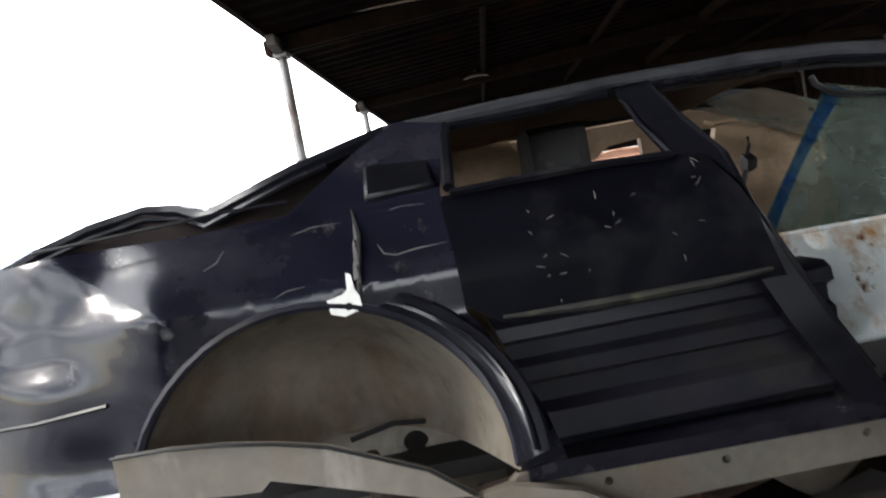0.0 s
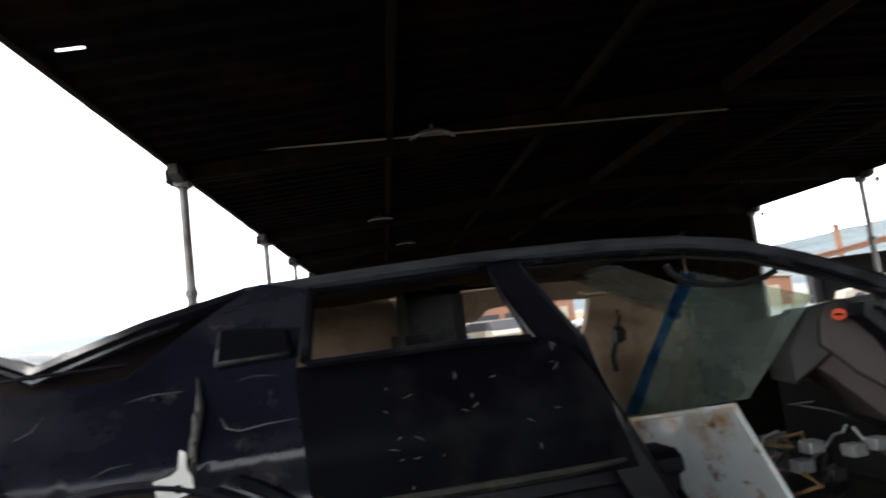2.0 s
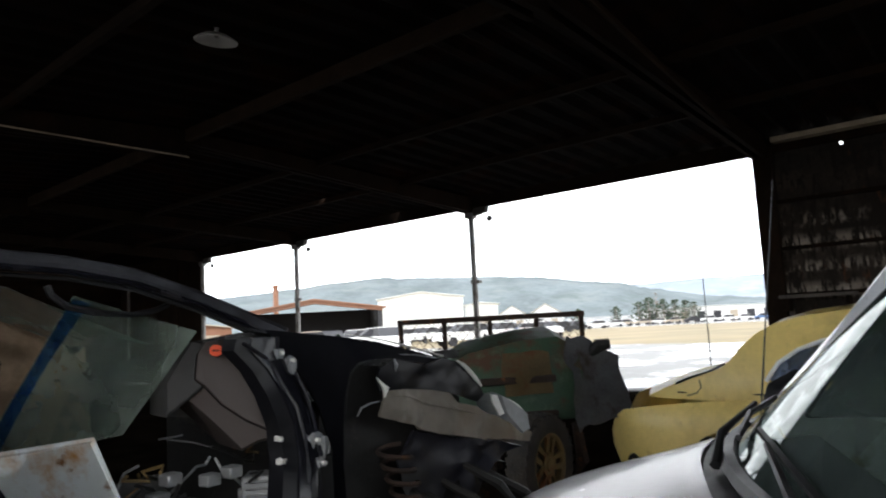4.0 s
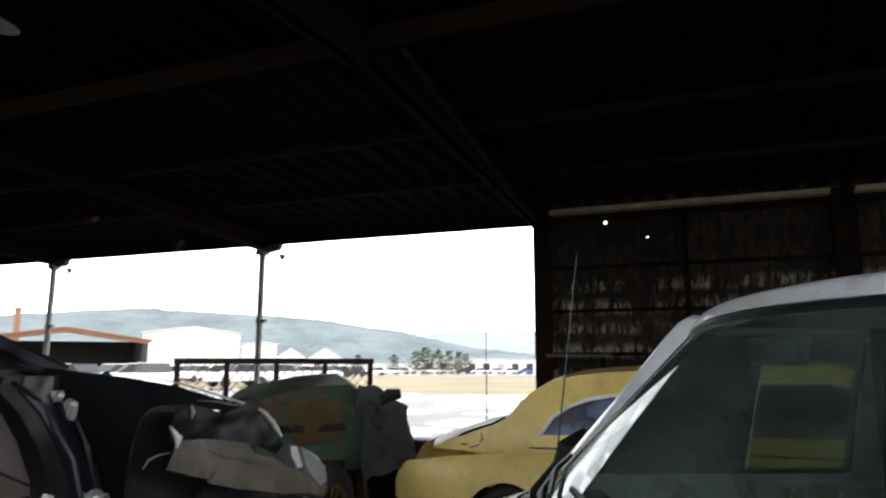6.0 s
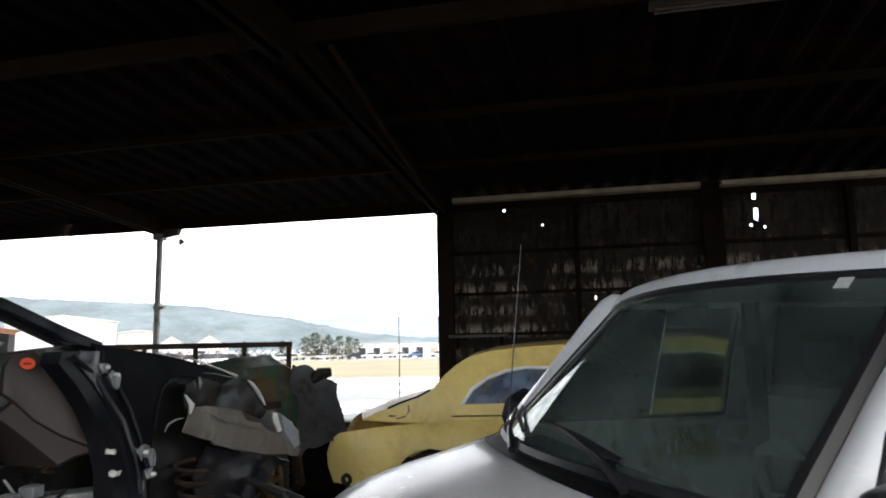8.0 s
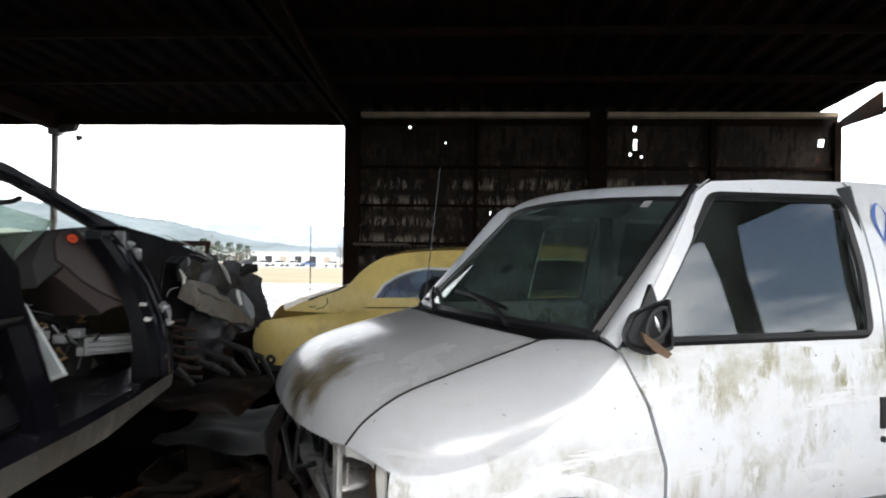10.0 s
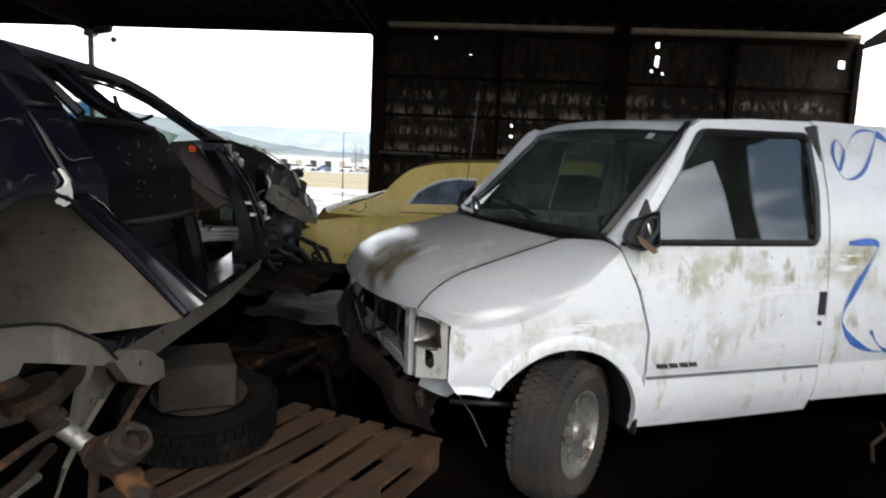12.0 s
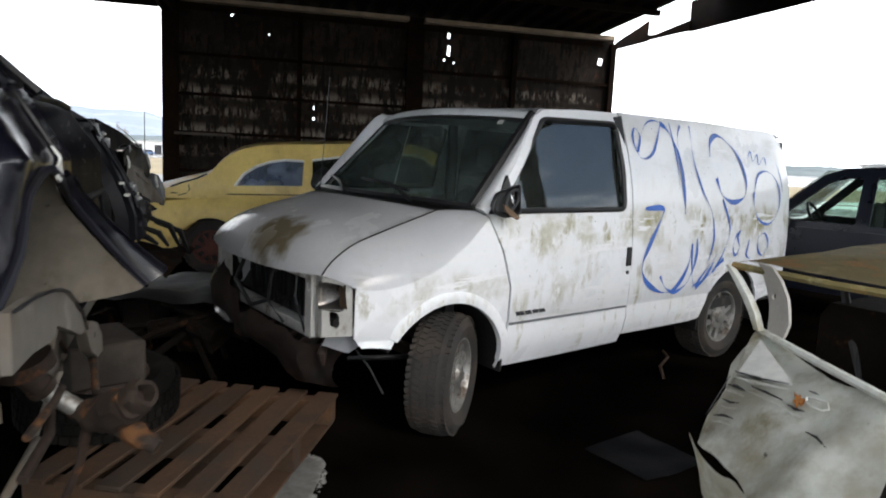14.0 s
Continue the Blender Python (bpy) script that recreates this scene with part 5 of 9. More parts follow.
part("lower_bar", tube(bmesh.new(), [(0.66, -1.5, 0.5), (0.70, -0.9, 0.40), (0.58, -0.34, 0.36)], [0.02, 0.03, 0.02], 8), M["rust_dark"], van)
for k in range(9):
    y = -1.4 + k * 0.13
    part("torn_mount", tube(bmesh.new(), [(0.60, y, 0.54), (0.70 + 0.05 * math.sin(k * 2.1), y + 0.06 * math.sin(k), 0.46), (0.64, y + 0.05, 0.36 + 0.05 * math.sin(k * 1.7))], [0.02, 0.028, 0.012], 6), M["rust_dark"], van)
bm = sheet(bmesh.new(), lambda s, t: (0.68 + 0.11 * math.sin(math.pi * s), -1.76 + 0.34 * s, 0.75 - 0.27 * t - 0.08 * s), 12, 12, 0.012, 0.06, 3)
part("bumper_corner", bm, M["chrome"], van, "bright crumpled bumper corner")
bm = sheet(bmesh.new(), lambda s, t: (0.42 + 0.26 * s, -0.10 - 0.10 * s ** 2 - 0.05 * t, 0.62 - (0.13 - 0.05 * abs(2 * s - 1)) * t), 8, 6, 0.012, 0.035, 63)
part("fender_tip", bm, M["van_white"], van, "torn lower fender tip")
for pts, r in (([(0.50, -0.24, 0.50), (0.42, -0.20, 0.38), (0.36, -0.15, 0.24)], 0.005), ([(0.70, -0.50, 0.95), (0.73, -0.48, 0.75), (0.68, -0.46, 0.55)], 0.006), ([(0.66, -1.3, 0.92), (0.78, -1.22, 0.72), (0.77, -1.0, 0.60), (0.70, -0.85, 0.66)], 0.014), ([(0.50, -0.3, 0.42), (0.2, -0.24, 0.40), (-0.1, -0.3, 0.36)], 0.014), ([(0.71, -0.56, 0.96), (0.80, -0.62, 0.86), (0.81, -0.66, 0.70), (0.74, -0.6, 0.58)], 0.008)):
    part("loose_wire", tube(bmesh.new(), pts, r, 6), M["black_trim"], van)

# sprayed strokes on the cargo side
STROKES = [
    [(-1.55, 1.62), (-1.60, 1.72), (-1.56, 1.78), (-1.52, 1.70), (-1.58, 1.58), (-1.72, 1.62), (-1.86, 1.82)],
    [(-1.86, 1.83), (-1.94, 1.78), (-2.02, 1.62), (-2.06, 1.3), (-2.07, 1.2)],
    [(-2.10, 1.83), (-2.03, 1.7), (-2.05, 1.4)],
    [(-2.22, 1.83), (-2.20, 1.6), (-2.28, 1.38), (-2.42, 1.2), (-2.46, 1.0), (-2.40, 0.82)],
    [(-2.42, 1.62), (-2.47, 1.74), (-2.60, 1.78), (-2.80, 1.66), (-2.90, 1.45), (-2.86, 1.32), (-2.70, 1.28), (-2.55, 1.34), (-2.48, 1.46)],
    [(-3.02, 1.36), (-3.10, 1.50), (-3.28, 1.52), (-3.42, 1.40), (-3.42, 1.22), (-3.28, 1.10), (-3.10, 1.14), (-3.02, 1.28), (-3.02, 1.36)],
    [(-1.60, 1.24), (-1.80, 1.24), (-1.78, 1.16), (-1.66, 0.98), (-1.60, 0.84), (-1.68, 0.72), (-1.86, 0.64), (-2.02, 0.66), (-2.14, 0.80), (-2.18, 0.98)],
    [(-2.18, 0.98), (-2.20, 0.80), (-2.26, 0.66), (-2.36, 0.74), (-2.52, 0.88)],
    [(-2.28, 0.64), (-2.46, 0.74), (-2.62, 0.84)],
    [(-2.78, 1.02), (-2.74, 0.94), (-2.78, 0.86), (-2.84, 0.92), (-2.80, 1.0), (-2.84, 1.06), (-2.78, 1.02)],
    [(-3.12, 1.00), (-3.22, 1.02), (-3.28, 0.92), (-3.20, 0.84), (-3.12, 0.90), (-3.12, 1.00)],
    [(-2.96, 1.62), (-3.02, 1.68), (-3.04, 1.60), (-3.12, 1.66), (-3.12, 1.58), (-3.22, 1.64), (-3.24, 1.58)],
    [(-1.97, 1.84), (-1.99, 1.6), (-2.0, 1.37)], [(-2.56, 1.30), (-2.68, 1.08), (-2.60, 0.88), (-2.48, 0.74)],
    [(-1.56, 1.62), (-1.62, 1.74), (-1.72, 1.83), (-1.84, 1.84), (-1.94, 1.79)],
    [(-1.82, 0.76), (-1.90, 0.67), (-2.02, 0.63), (-2.16, 0.69), (-2.24, 0.86), (-2.24, 1.02)], [(-2.24, 0.65), (-2.36, 0.69), (-2.46, 0.79), (-2.50, 0.86)],
    [(-3.40, 1.62), (-3.46, 1.48), (-3.48, 1.36)], [(-2.98, 0.98), (-2.95, 0.86), (-3.02, 0.82)],
]
for i, st in enumerate(STROKES):
    pts = []
    for k in range(len(st) - 1):
        p0, p1, p2, p3 = (Vector(st[max(0, min(len(st) - 1, k + q))]) for q in (-1, 0, 1, 2))
        for q in range(8):
            t = q / 8
            pts.append(0.5 * ((2 * p1) + (p2 - p0) * t + (2 * p0 - 5 * p1 + 4 * p2 - p3) * t * t + (3 * p1 - p0 - 3 * p2 + p3) * t ** 3))
    pts.append(Vector(st[-1]))
    bm = bmesh.new()
    prev = None
    wd = 0.034 if i in (1, 4, 6, 8) else (0.026 if i in (15, 16) else 0.012 if i in (11, 12, 14, 17) else 0.02)
    for k, p in enumerate(pts):
        d = (pts[min(k + 1, len(pts) - 1)] - pts[max(k - 1, 0)]).normalized()
        nrm = Vector((-d.y, d.x)) * wd * (0.55 + 0.45 * math.sin(k * 0.35 + i))
        pair = []
        for sgn in (-1, 1):
            q = p + nrm * sgn * 0.6
            pair.append(bm.verts.new((q.x, van_y(q.x, q.y) + 0.004, q.y)))
        if prev:
            bm.faces.new((prev[0], prev[1], pair[1], pair[0]))
        prev = pair
    part("graffiti_stroke", bm, M["graffiti_blue"], van, "blue sprayed stroke", smooth=False)

# ---- dark wrecked sedan, raised on a tyre and blocks ----
SW = 1.66
S7 = pose(-0.123, 3.476, -0.2526, 0, 0, 7) @ Matrix.Scale(1.154, 4)
sedan = thing("wrecked_sedan", S7, "stripped dark blue sedan wreck raised on blocks, doors missing", "car")


def sed_y(u, z):
    """How far the side lies inward: tumblehome, tail corner, and the peeled-out foot of the quarter panel."""
    y = 0.0
    if z > 1.50:
        y += 0.10 * (min(z, 1.66) - 1.50) / 0.16
    if z > 1.66:
        y += 0.20 * (z - 1.66) / 0.19
    if u < -0.72:
        y += 0.55 * (-0.72 - u) ** 1.6
    if z < 1.40 and -0.4 < u < 0.12:
        y -= 0.19 * ((1.40 - z) / 0.36) ** 1.2 * min(1.0, (u + 0.4) / 0.3)
    if u < -0.5:
        k = min(1, (-0.5 - u) / 0.3)
        y += k * (0.062 * noise.noise(Vector((u * 4.2, z * 5.0, 2.0))) + 0.012 * noise.noise(Vector((u * 9 + z * 4, z * 11, 7.0))))
    return y


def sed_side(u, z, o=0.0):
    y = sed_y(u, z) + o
    # scaled about the camera's eye, so the outline keeps fitting its view
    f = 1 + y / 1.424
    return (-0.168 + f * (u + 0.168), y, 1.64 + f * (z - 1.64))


def sed_far(u, z):
    return (u, SW - max(0, sed_y(u, z)), z)


QUARTER = [(-0.005, 1.035), (0.085, 1.045), (0.055, 1.16), (-0.02, 1.32), (-0.075, 1.40), (-0.085, 1.66), (-0.055, 1.80), (-0.15, 1.82), (-0.24, 1.775), (-0.33, 1.72), (-0.41, 1.668), (-0.61, 1.662), (-0.90, 1.668), (-1.10, 1.655), (-1.20, 1.62), (-1.24, 1.55), (-1.22, 1.40), (-1.20, 1.22), (-0.98, 1.16)] + arc(-0.43, 1.06, 0.415, 166, -2, 18)
UC, ZQ = steps(-1.25, 0.1, 48), steps(1.06, 1.68, 24) + [1.74]
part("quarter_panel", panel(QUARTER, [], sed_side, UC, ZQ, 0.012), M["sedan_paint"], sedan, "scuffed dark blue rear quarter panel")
part("far_quarter_panel", panel(QUARTER, [], sed_far, UC, ZQ, 0.012), M["sedan_paint"], sedan)
# arch lip, dogleg edge
bm = bmesh.new()
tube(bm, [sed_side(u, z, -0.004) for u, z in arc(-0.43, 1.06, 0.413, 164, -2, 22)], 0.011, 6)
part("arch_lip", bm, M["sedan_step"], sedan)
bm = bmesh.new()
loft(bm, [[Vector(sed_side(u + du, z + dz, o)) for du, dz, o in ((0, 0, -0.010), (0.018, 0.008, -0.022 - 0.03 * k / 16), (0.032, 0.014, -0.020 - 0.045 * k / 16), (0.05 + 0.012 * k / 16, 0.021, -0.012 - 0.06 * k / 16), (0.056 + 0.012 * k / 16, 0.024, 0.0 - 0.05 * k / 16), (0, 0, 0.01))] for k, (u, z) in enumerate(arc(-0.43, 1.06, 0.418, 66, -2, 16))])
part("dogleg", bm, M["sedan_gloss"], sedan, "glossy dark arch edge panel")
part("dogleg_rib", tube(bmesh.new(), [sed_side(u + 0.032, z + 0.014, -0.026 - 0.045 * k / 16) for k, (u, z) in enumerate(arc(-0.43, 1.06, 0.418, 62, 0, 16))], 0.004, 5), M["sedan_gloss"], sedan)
# wheel well: one muddy dome from the lip inwards
def well_f(s, t):
    a = radians(184 - 187 * s)
    r = 0.412 * (1 - t) ** 0.8
    u, z = -0.43 + r * math.cos(a), 1.06 + r * math.sin(a)
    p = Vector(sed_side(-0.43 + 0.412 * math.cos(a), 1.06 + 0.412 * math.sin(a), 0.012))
    k = min(1, t * 2.2)
    q = Vector((u, p.y + (0.41 - p.y) * (1 - (1 - t) ** 3), z))
    return p.lerp(q, k) + Vector((0, 0.02 * math.sin(a * 7) * t * (1 - t), 0))


part("wheel_well", sheet(bmesh.new(), well_f, 40, 16, 0.01), M["arch_mud"], sedan, "pale muddy inner wheel well")
part("well_wall", panel([(-0.84, 0.86), (-0.84, 1.05), (-0.6, 1.07), (-0.4, 1.06), (-0.2, 1.07), (-0.03, 1.05), (-0.02, 0.90), (-0.06, 0.80), (-0.16, 0.82), (-0.3, 0.86), (-0.6, 0.87)], [arc(-0.25, 1.0, 0.035, 0, 360, 12)[:-1], arc(-0.62, 0.985, 0.02, 0, 360, 10)[:-1], arc(-0.10, 0.86, 0.016, 0, 360, 10)[:-1]], lambda u, z: (u, 0.435 + 0.02 * math.sin(6 * u) - 0.28 * max(0, 0.98 - z) / 0.18 * 0.6, z), steps(-0.8, 0, 8), (0.85, 0.9, 0.95, 1.0, 1.1, 1.2, 1.3), 0.02), M["primer"], sedan, "beige inner wheel well with bolt holes")
# cable, tag, handle box, streak
bm = bmesh.new()
tube(bm, [(-0.42, 0.375, 1.05), (-0.3, 0.37, 1.075), (-0.15, 0.36, 1.06)], 0.008, 5)
part("brake_line", bm, M["black_trim"], sedan)
part("filler_tag", panel([(-0.362, 1.476), (-0.358, 1.446), (-0.330, 1.436), (-0.290, 1.446), (-0.292, 1.475), (-0.300, 1.490), (-0.302, 1.522), (-0.312, 1.528), (-0.316, 1.492), (-0.33, 1.482)], [arc(-0.318, 1.456, 0.009, 0, 360, 8)[:-1]], lambda u, z: sed_side(u, z, -0.012), (), (1.47, 1.5, 1.54), 0.006), M["bare_white"], sedan, "torn bare white metal tag")
bm = bmesh.new()
tube(bm, [sed_side(u, z, -0.006) for u, z in ((-0.275, 1.655), (-0.270, 1.60), (-0.278, 1.55), (-0.288, 1.50), (-0.292, 1.46))], [0.002, 0.006, 0.005, 0.006, 0.004], 6)
part("torn_seam", bm, M["engine_black"], sedan, "torn open panel seam")
for u, z, w, h in ((-0.284, 1.565, 0.007, 0.030), (-0.29, 1.53, 0.008, 0.022), (-0.277, 1.61, 0.004, 0.018)):
    part("torn_shard", panel([(u - w, z - h), (u + w * 0.6, z - h * 0.8), (u + w * 0.3, z + h), (u - w * 0.4, z + h * 0.6)], [], lambda a, b: sed_side(a, b, -0.010), (), (), 0.004), M["scuff"], sedan, "bare metal shard of the torn seam")
for cu, cz, r in ((-0.52, 1.495, 0.011), (-0.70, 1.467, 0.010)):
    worn_spot(M["sedan_paint"], sed_side(cu, cz), r - 0.024, r - 0.012, (0.085, 0.083, 0.085), 0.03, 30.0)
part("pillar_vent", panel([(-0.245, 1.675), (-0.09, 1.68), (-0.10, 1.735), (-0.235, 1.745)], [], lambda u, z: sed_side(u, z, -0.02), (), (1.7,), 0.03), M["sedan_dark"], sedan, bevel=0.008)
# grey lines for scratches, which also paint highlight lines on the panel
for pts, w in (((( -0.235, 1.575), (-0.225, 1.553), (-0.20, 1.545), (-0.15, 1.551), (-0.09, 1.553)), 0.004), (((-0.41, 1.625), (-0.36, 1.634), (-0.30, 1.633)), 0.003), (((-0.60, 1.585), (-0.57, 1.597), (-0.55, 1.62)), 0.004), (((-0.47, 1.50), (-0.44, 1.512), (-0.40, 1.515)), 0.003), (((-0.20, 1.64), (-0.17, 1.645), (-0.12, 1.64)), 0.002)):
    bm = bmesh.new()
    tube(bm, [sed_side(*p, 0.0) for p in pts], [w * 0.2] + [w * 0.45] * (len(pts) - 2) + [w * 0.15], 5)
    part("scratch", bm, M["scuff"], sedan)
# dark tube paints the shade of a crease along the tail
bm = bmesh.new()
tube(bm, [sed_side(-1.2, 1.34, -0.002), sed_side(-1.0, 1.335, -0.002), sed_side(-0.85, 1.345, -0.002)], 0.005, 5)
part("side_moulding", bm, M["sedan_dark"], sedan)
# tail and trunk
part("tail_panel", sheet(bmesh.new(), lambda s, t: (-1.235 - 0.05 * math.sin(math.pi * s), 0.22 + (SW - 0.44) * s, 1.18 + 0.45 * t), 12, 8, 0.02, 0.05, 2), M["sedan_paint"], sedan, "crumpled dark tail panel")
LID = [(-1.24, 1.64), (-1.11, 1.695), (-0.98, 1.735), (-0.83, 1.757), (-0.74, 1.745), (-0.665, 1.712), (-0.56, 1.742), (-0.41, 1.787), (-0.18, 1.84)]


def lid_f(s, t):
    k = min(len(LID) - 2, int(s * (len(LID) - 1)))
    f = s * (len(LID) - 1) - k
    return (LID[k][0] + f * (LID[k + 1][0] - LID[k][0]), 0.34 + 0.06 * math.sin(s * 5) + (SW - 0.70) * t, LID[k][1] + f * (LID[k + 1][1] - LID[k][1]) + 0.012 * math.sin(3 * t))


part("trunk_lid", sheet(bmesh.new(), lid_f, 24, 8, 0.025), M["sedan_paint"], sedan, "bent dark trunk lid standing ajar")
bm = bmesh.new()
tube(bm, [Vector(lid_f(k / 24, 0)) + Vector((0, -0.012, -0.008)) for k in range(25)], 0.019, 6)
tube(bm, [Vector(lid_f(k / 24, 0)) + Vector((0, -0.03, -0.030)) for k in range(2, 23)], 0.008, 5)
part("lid_edge", bm, M["sedan_gloss"], sedan)
part("trunk_lining", sheet(bmesh.new(), lambda s, t: (lid_f(0.04 + 0.95 * s, 0)[0], 0.37 + 0.01 * math.sin(9 * s), 1.40 + (lid_f(0.04 + 0.95 * s, 0)[2] - 1.405) * t), 24, 4, 0.01), mat("trunk_brown", (0.022, 0.011, 0.010), 0.8, var=0.3, scale=4, bump=0.2), sedan, "red-brown trunk lining")
bm = bmesh.new()
tube(bm, [(-0.98, 0.09, 1.687), (-0.75, 0.06, 1.692), (-0.55, 0.06, 1.70), (-0.42, 0.1, 1.70)], 0.004, 6)
part("trunk_seal", bm, M["sedan_step"], sedan)
# roof, rails, pillars
part("roof", sheet(bmesh.new(), lambda s, t: (-0.20 + 1.28 * s, 0.30 + 0.13 * math.sin(math.pi * min(1, s * 1.2) * 0.5) + (SW - 0.60 - 0.26 * math.sin(math.pi * min(1, s * 1.2) * 0.5)) * t, 1.862 + 0.035 * (1 - (2 * t - 1) ** 2) - 0.02 * (2 * s - 1) ** 2), 12, 10, 0.02), M["sedan_dark"], sedan)
RAIL = [(-0.19, 0.30, 1.83), (0.1, 0.38, 1.852), (0.47, 0.455, 1.872), (0.86, 0.46, 1.872), (1.09, 0.45, 1.858), (1.28, 0.43, 1.826), (1.45, 0.365, 1.758), (1.58, 0.29, 1.686), (1.66, 0.19, 1.62)]
for side in (0, 1):
    fy = (lambda y: y) if side == 0 else (lambda y: SW - y)
    bm = bmesh.new()
    tube(bm, [(x, fy(y), z) for x, y, z in RAIL], [0.022, 0.024, 0.026, 0.026, 0.028, 0.03, 0.03, 0.03, 0.034], 8)
    part("roof_rail", bm, M["rail_sheen"], sedan)
    bm = bmesh.new()
    tube(bm, [(x, fy(y - 0.03), z - 0.022) for x, y, z in RAIL[1:]], 0.009, 6)
    part("gutter", bm, M["sedan_gloss"], sedan)
    part("rail_seal", tube(bmesh.new(), [(x, fy(y - 0.012), z - 0.04) for x, y, z in RAIL[2:]], 0.006, 5), M["black_trim"], sedan)
    bm = bmesh.new()
    loft(bm, [[Vector((u + a, fy(y + b), z)) for a, b in ((-0.045 - w, 0), (0.04, -0.012), (0.05, 0.05), (-0.04, 0.06))] for u, y, z, w in ((0.515, 0.44, 1.865, 0), (0.535, 0.30, 1.745, 0.028), (0.543, 0.11, 1.63, 0.036), (0.557, 0.06, 1.52, 0.01), (0.578, 0.04, 1.453, 0.0), (0.612, 0.03, 1.384, 0.0), (0.68, 0.02, 1.238, 0.0), (0.76, 0.02, 1.10, 0.0), (0.82, 0.03, 1.0, 0.0))])
    part("centre_pillar", bm, M["sedan_gloss"], sedan)
    bm = bmesh.new()
    tube(bm, [(u + 0.042, fy(y - 0.014), z) for u, y, z in ((0.515, 0.44, 1.86), (0.535, 0.30, 1.745), (0.543, 0.11, 1.63), (0.557, 0.06, 1.52), (0.612, 0.03, 1.384), (0.68, 0.02, 1.238), (0.76, 0.02, 1.10))], 0.006, 5)
    tube(bm, [(u - 0.05, fy(y - 0.006), z) for u, y, z in ((0.515, 0.44, 1.86), (0.52, 0.30, 1.745), (0.525, 0.12, 1.64))], 0.007, 5)
    part("pillar_flange", bm, M["sedan_gloss"], sedan)
RDOOR = [(-0.075, 1.41), (-0.085, 1.65), (0.1, 1.655), (0.45, 1.652), (0.53, 1.64), (0.572, 1.56), (0.60, 1.45), (0.632, 1.345), (0.35, 1.345), (0.10, 1.35), (0.0, 1.36)]
rd = part("rear_door", panel(RDOOR, [], lambda u, z: (u, 0.0 + 0.10 * max(0, z - 1.5) / 0.16, z), steps(-0.1, 0.65, 6), (1.4, 1.45, 1.5, 1.55, 1.6, 1.63), 0.035), M["sedan_door"], sedan, "black rear door without glass or trim")
part("foot_strip", tube(bmesh.new(), [(0.0, -0.006, 1.372), (0.2, -0.006, 1.362), (0.45, -0.006, 1.36), (0.60, -0.004, 1.365)], [0.004, 0.011, 0.011, 0.005], 6), mat("lichen_strip", (0.008, 0.008, 0.007), 0.7, var=0.5, scale=9, fine=60, bump=0.2, stains=[((0.05, 0.048, 0.025), 9.0, 0.54, 0.68, (1, 1, 1), 0.9)]), rd, "mossy strip along the door foot")
rnd = random.Random(11)
bm = bmesh.new()
for k in range(22):
    u, z = rnd.uniform(0.06, 0.50), rnd.uniform(1.38, 1.63)
    a = rnd.uniform(0, 3)
    d = Vector((math.cos(a), 0, math.sin(a))) * rnd.uniform(0.003, 0.014)
    p = Vector((u, -0.004 + 0.10 * max(0, z - 1.5) / 0.16, z))
    tube(bm, [p - d, p + d * 0.2 + Vector((0.002, 0, 0)), p + d], [0.0005, 0.0014, 0.0005], 4)
tagged(part("chips", bm, M["scuff"], rd), kind="stuff")
bm = bmesh.new()
tube(bm, [(-0.06, 0.075, 1.665), (-0.045, 0.17, 1.75), (-0.03, 0.275, 1.822)], 0.014, 6)
tube(bm, [(-0.06, 0.08, 1.655), (0.27, 0.08, 1.658), (0.45, 0.08, 1.65)], 0.010, 6)
tube(bm, [(-0.03, 0.29, 1.82), (0.1, 0.33, 1.825), (0.25, 0.36, 1.83), (0.43, 0.40, 1.846)], 0.012, 6)
part("window_frame", bm, M["sedan_dark"], rd)
# sill with pressed ribs, pale floor rail
bm = bmesh.new()
prof = [(0.10, 1.345), (0.075, 1.33), (0.07, 1.30), (0.10, 1.285), (0.10, 1.25), (0.075, 1.235), (0.075, 1.20), (0.105, 1.185), (0.105, 1.14), (0.075, 1.12), (0.07, 1.06), (0.10, 1.03), (0.14, 1.02), (0.2, 1.03), (0.2, 1.345)]
loft(bm, [[Vector((u - 0.35 * (z - 1.03) * (k == 0), y, z)) for y, z in prof] for k, u in enumerate((0.09, 0.3, 0.6, 0.78))])
part("door_step", bm, M["sedan_step"], sedan, "ribbed dark door step")
bm = bmesh.new()
loft(bm, [[Vector((u, y, z + dz)) for y, z in ((0.02, 1.03), (0.03, 0.985), (0.18, 0.975), (0.18, 1.03))] for u, dz in ((0.0, 0), (0.5, -0.01), (1.0, -0.02), (1.45, -0.01), (1.95, 0.02))])
part("sill", bm, M["sedan_paint"], sedan)
rail = part("floor_rail", panel([(-0.02, 1.0), (0.6, 0.99), (1.3, 0.975), (1.98, 1.01), (1.96, 0.93), (1.3, 0.865), (0.7, 0.87), (0.1, 0.87), (-0.04, 0.80), (-0.12, 0.82), (-0.10, 0.93)], [arc(u, z, 0.011, 0, 360, 8)[:-1] for u, z in ((0.18, 0.945), (0.46, 0.94), (0.80, 0.935), (1.1, 0.93), (1.5, 0.94), (-0.06, 0.87))], lambda u, z: (u, 0.085 + 0.12 * max(0, 0.97 - z), z), steps(-0.1, 2.0, 8), (0.9, 0.95), 0.03), M["primer"], sedan, "pale underbody rail with round holes")
part("floor_pan", boxes(((-1.1, 0.25, 0.94), (2.2, SW - 0.1, 0.985))), M["engine_black"], sedan)
bm = bmesh.new()
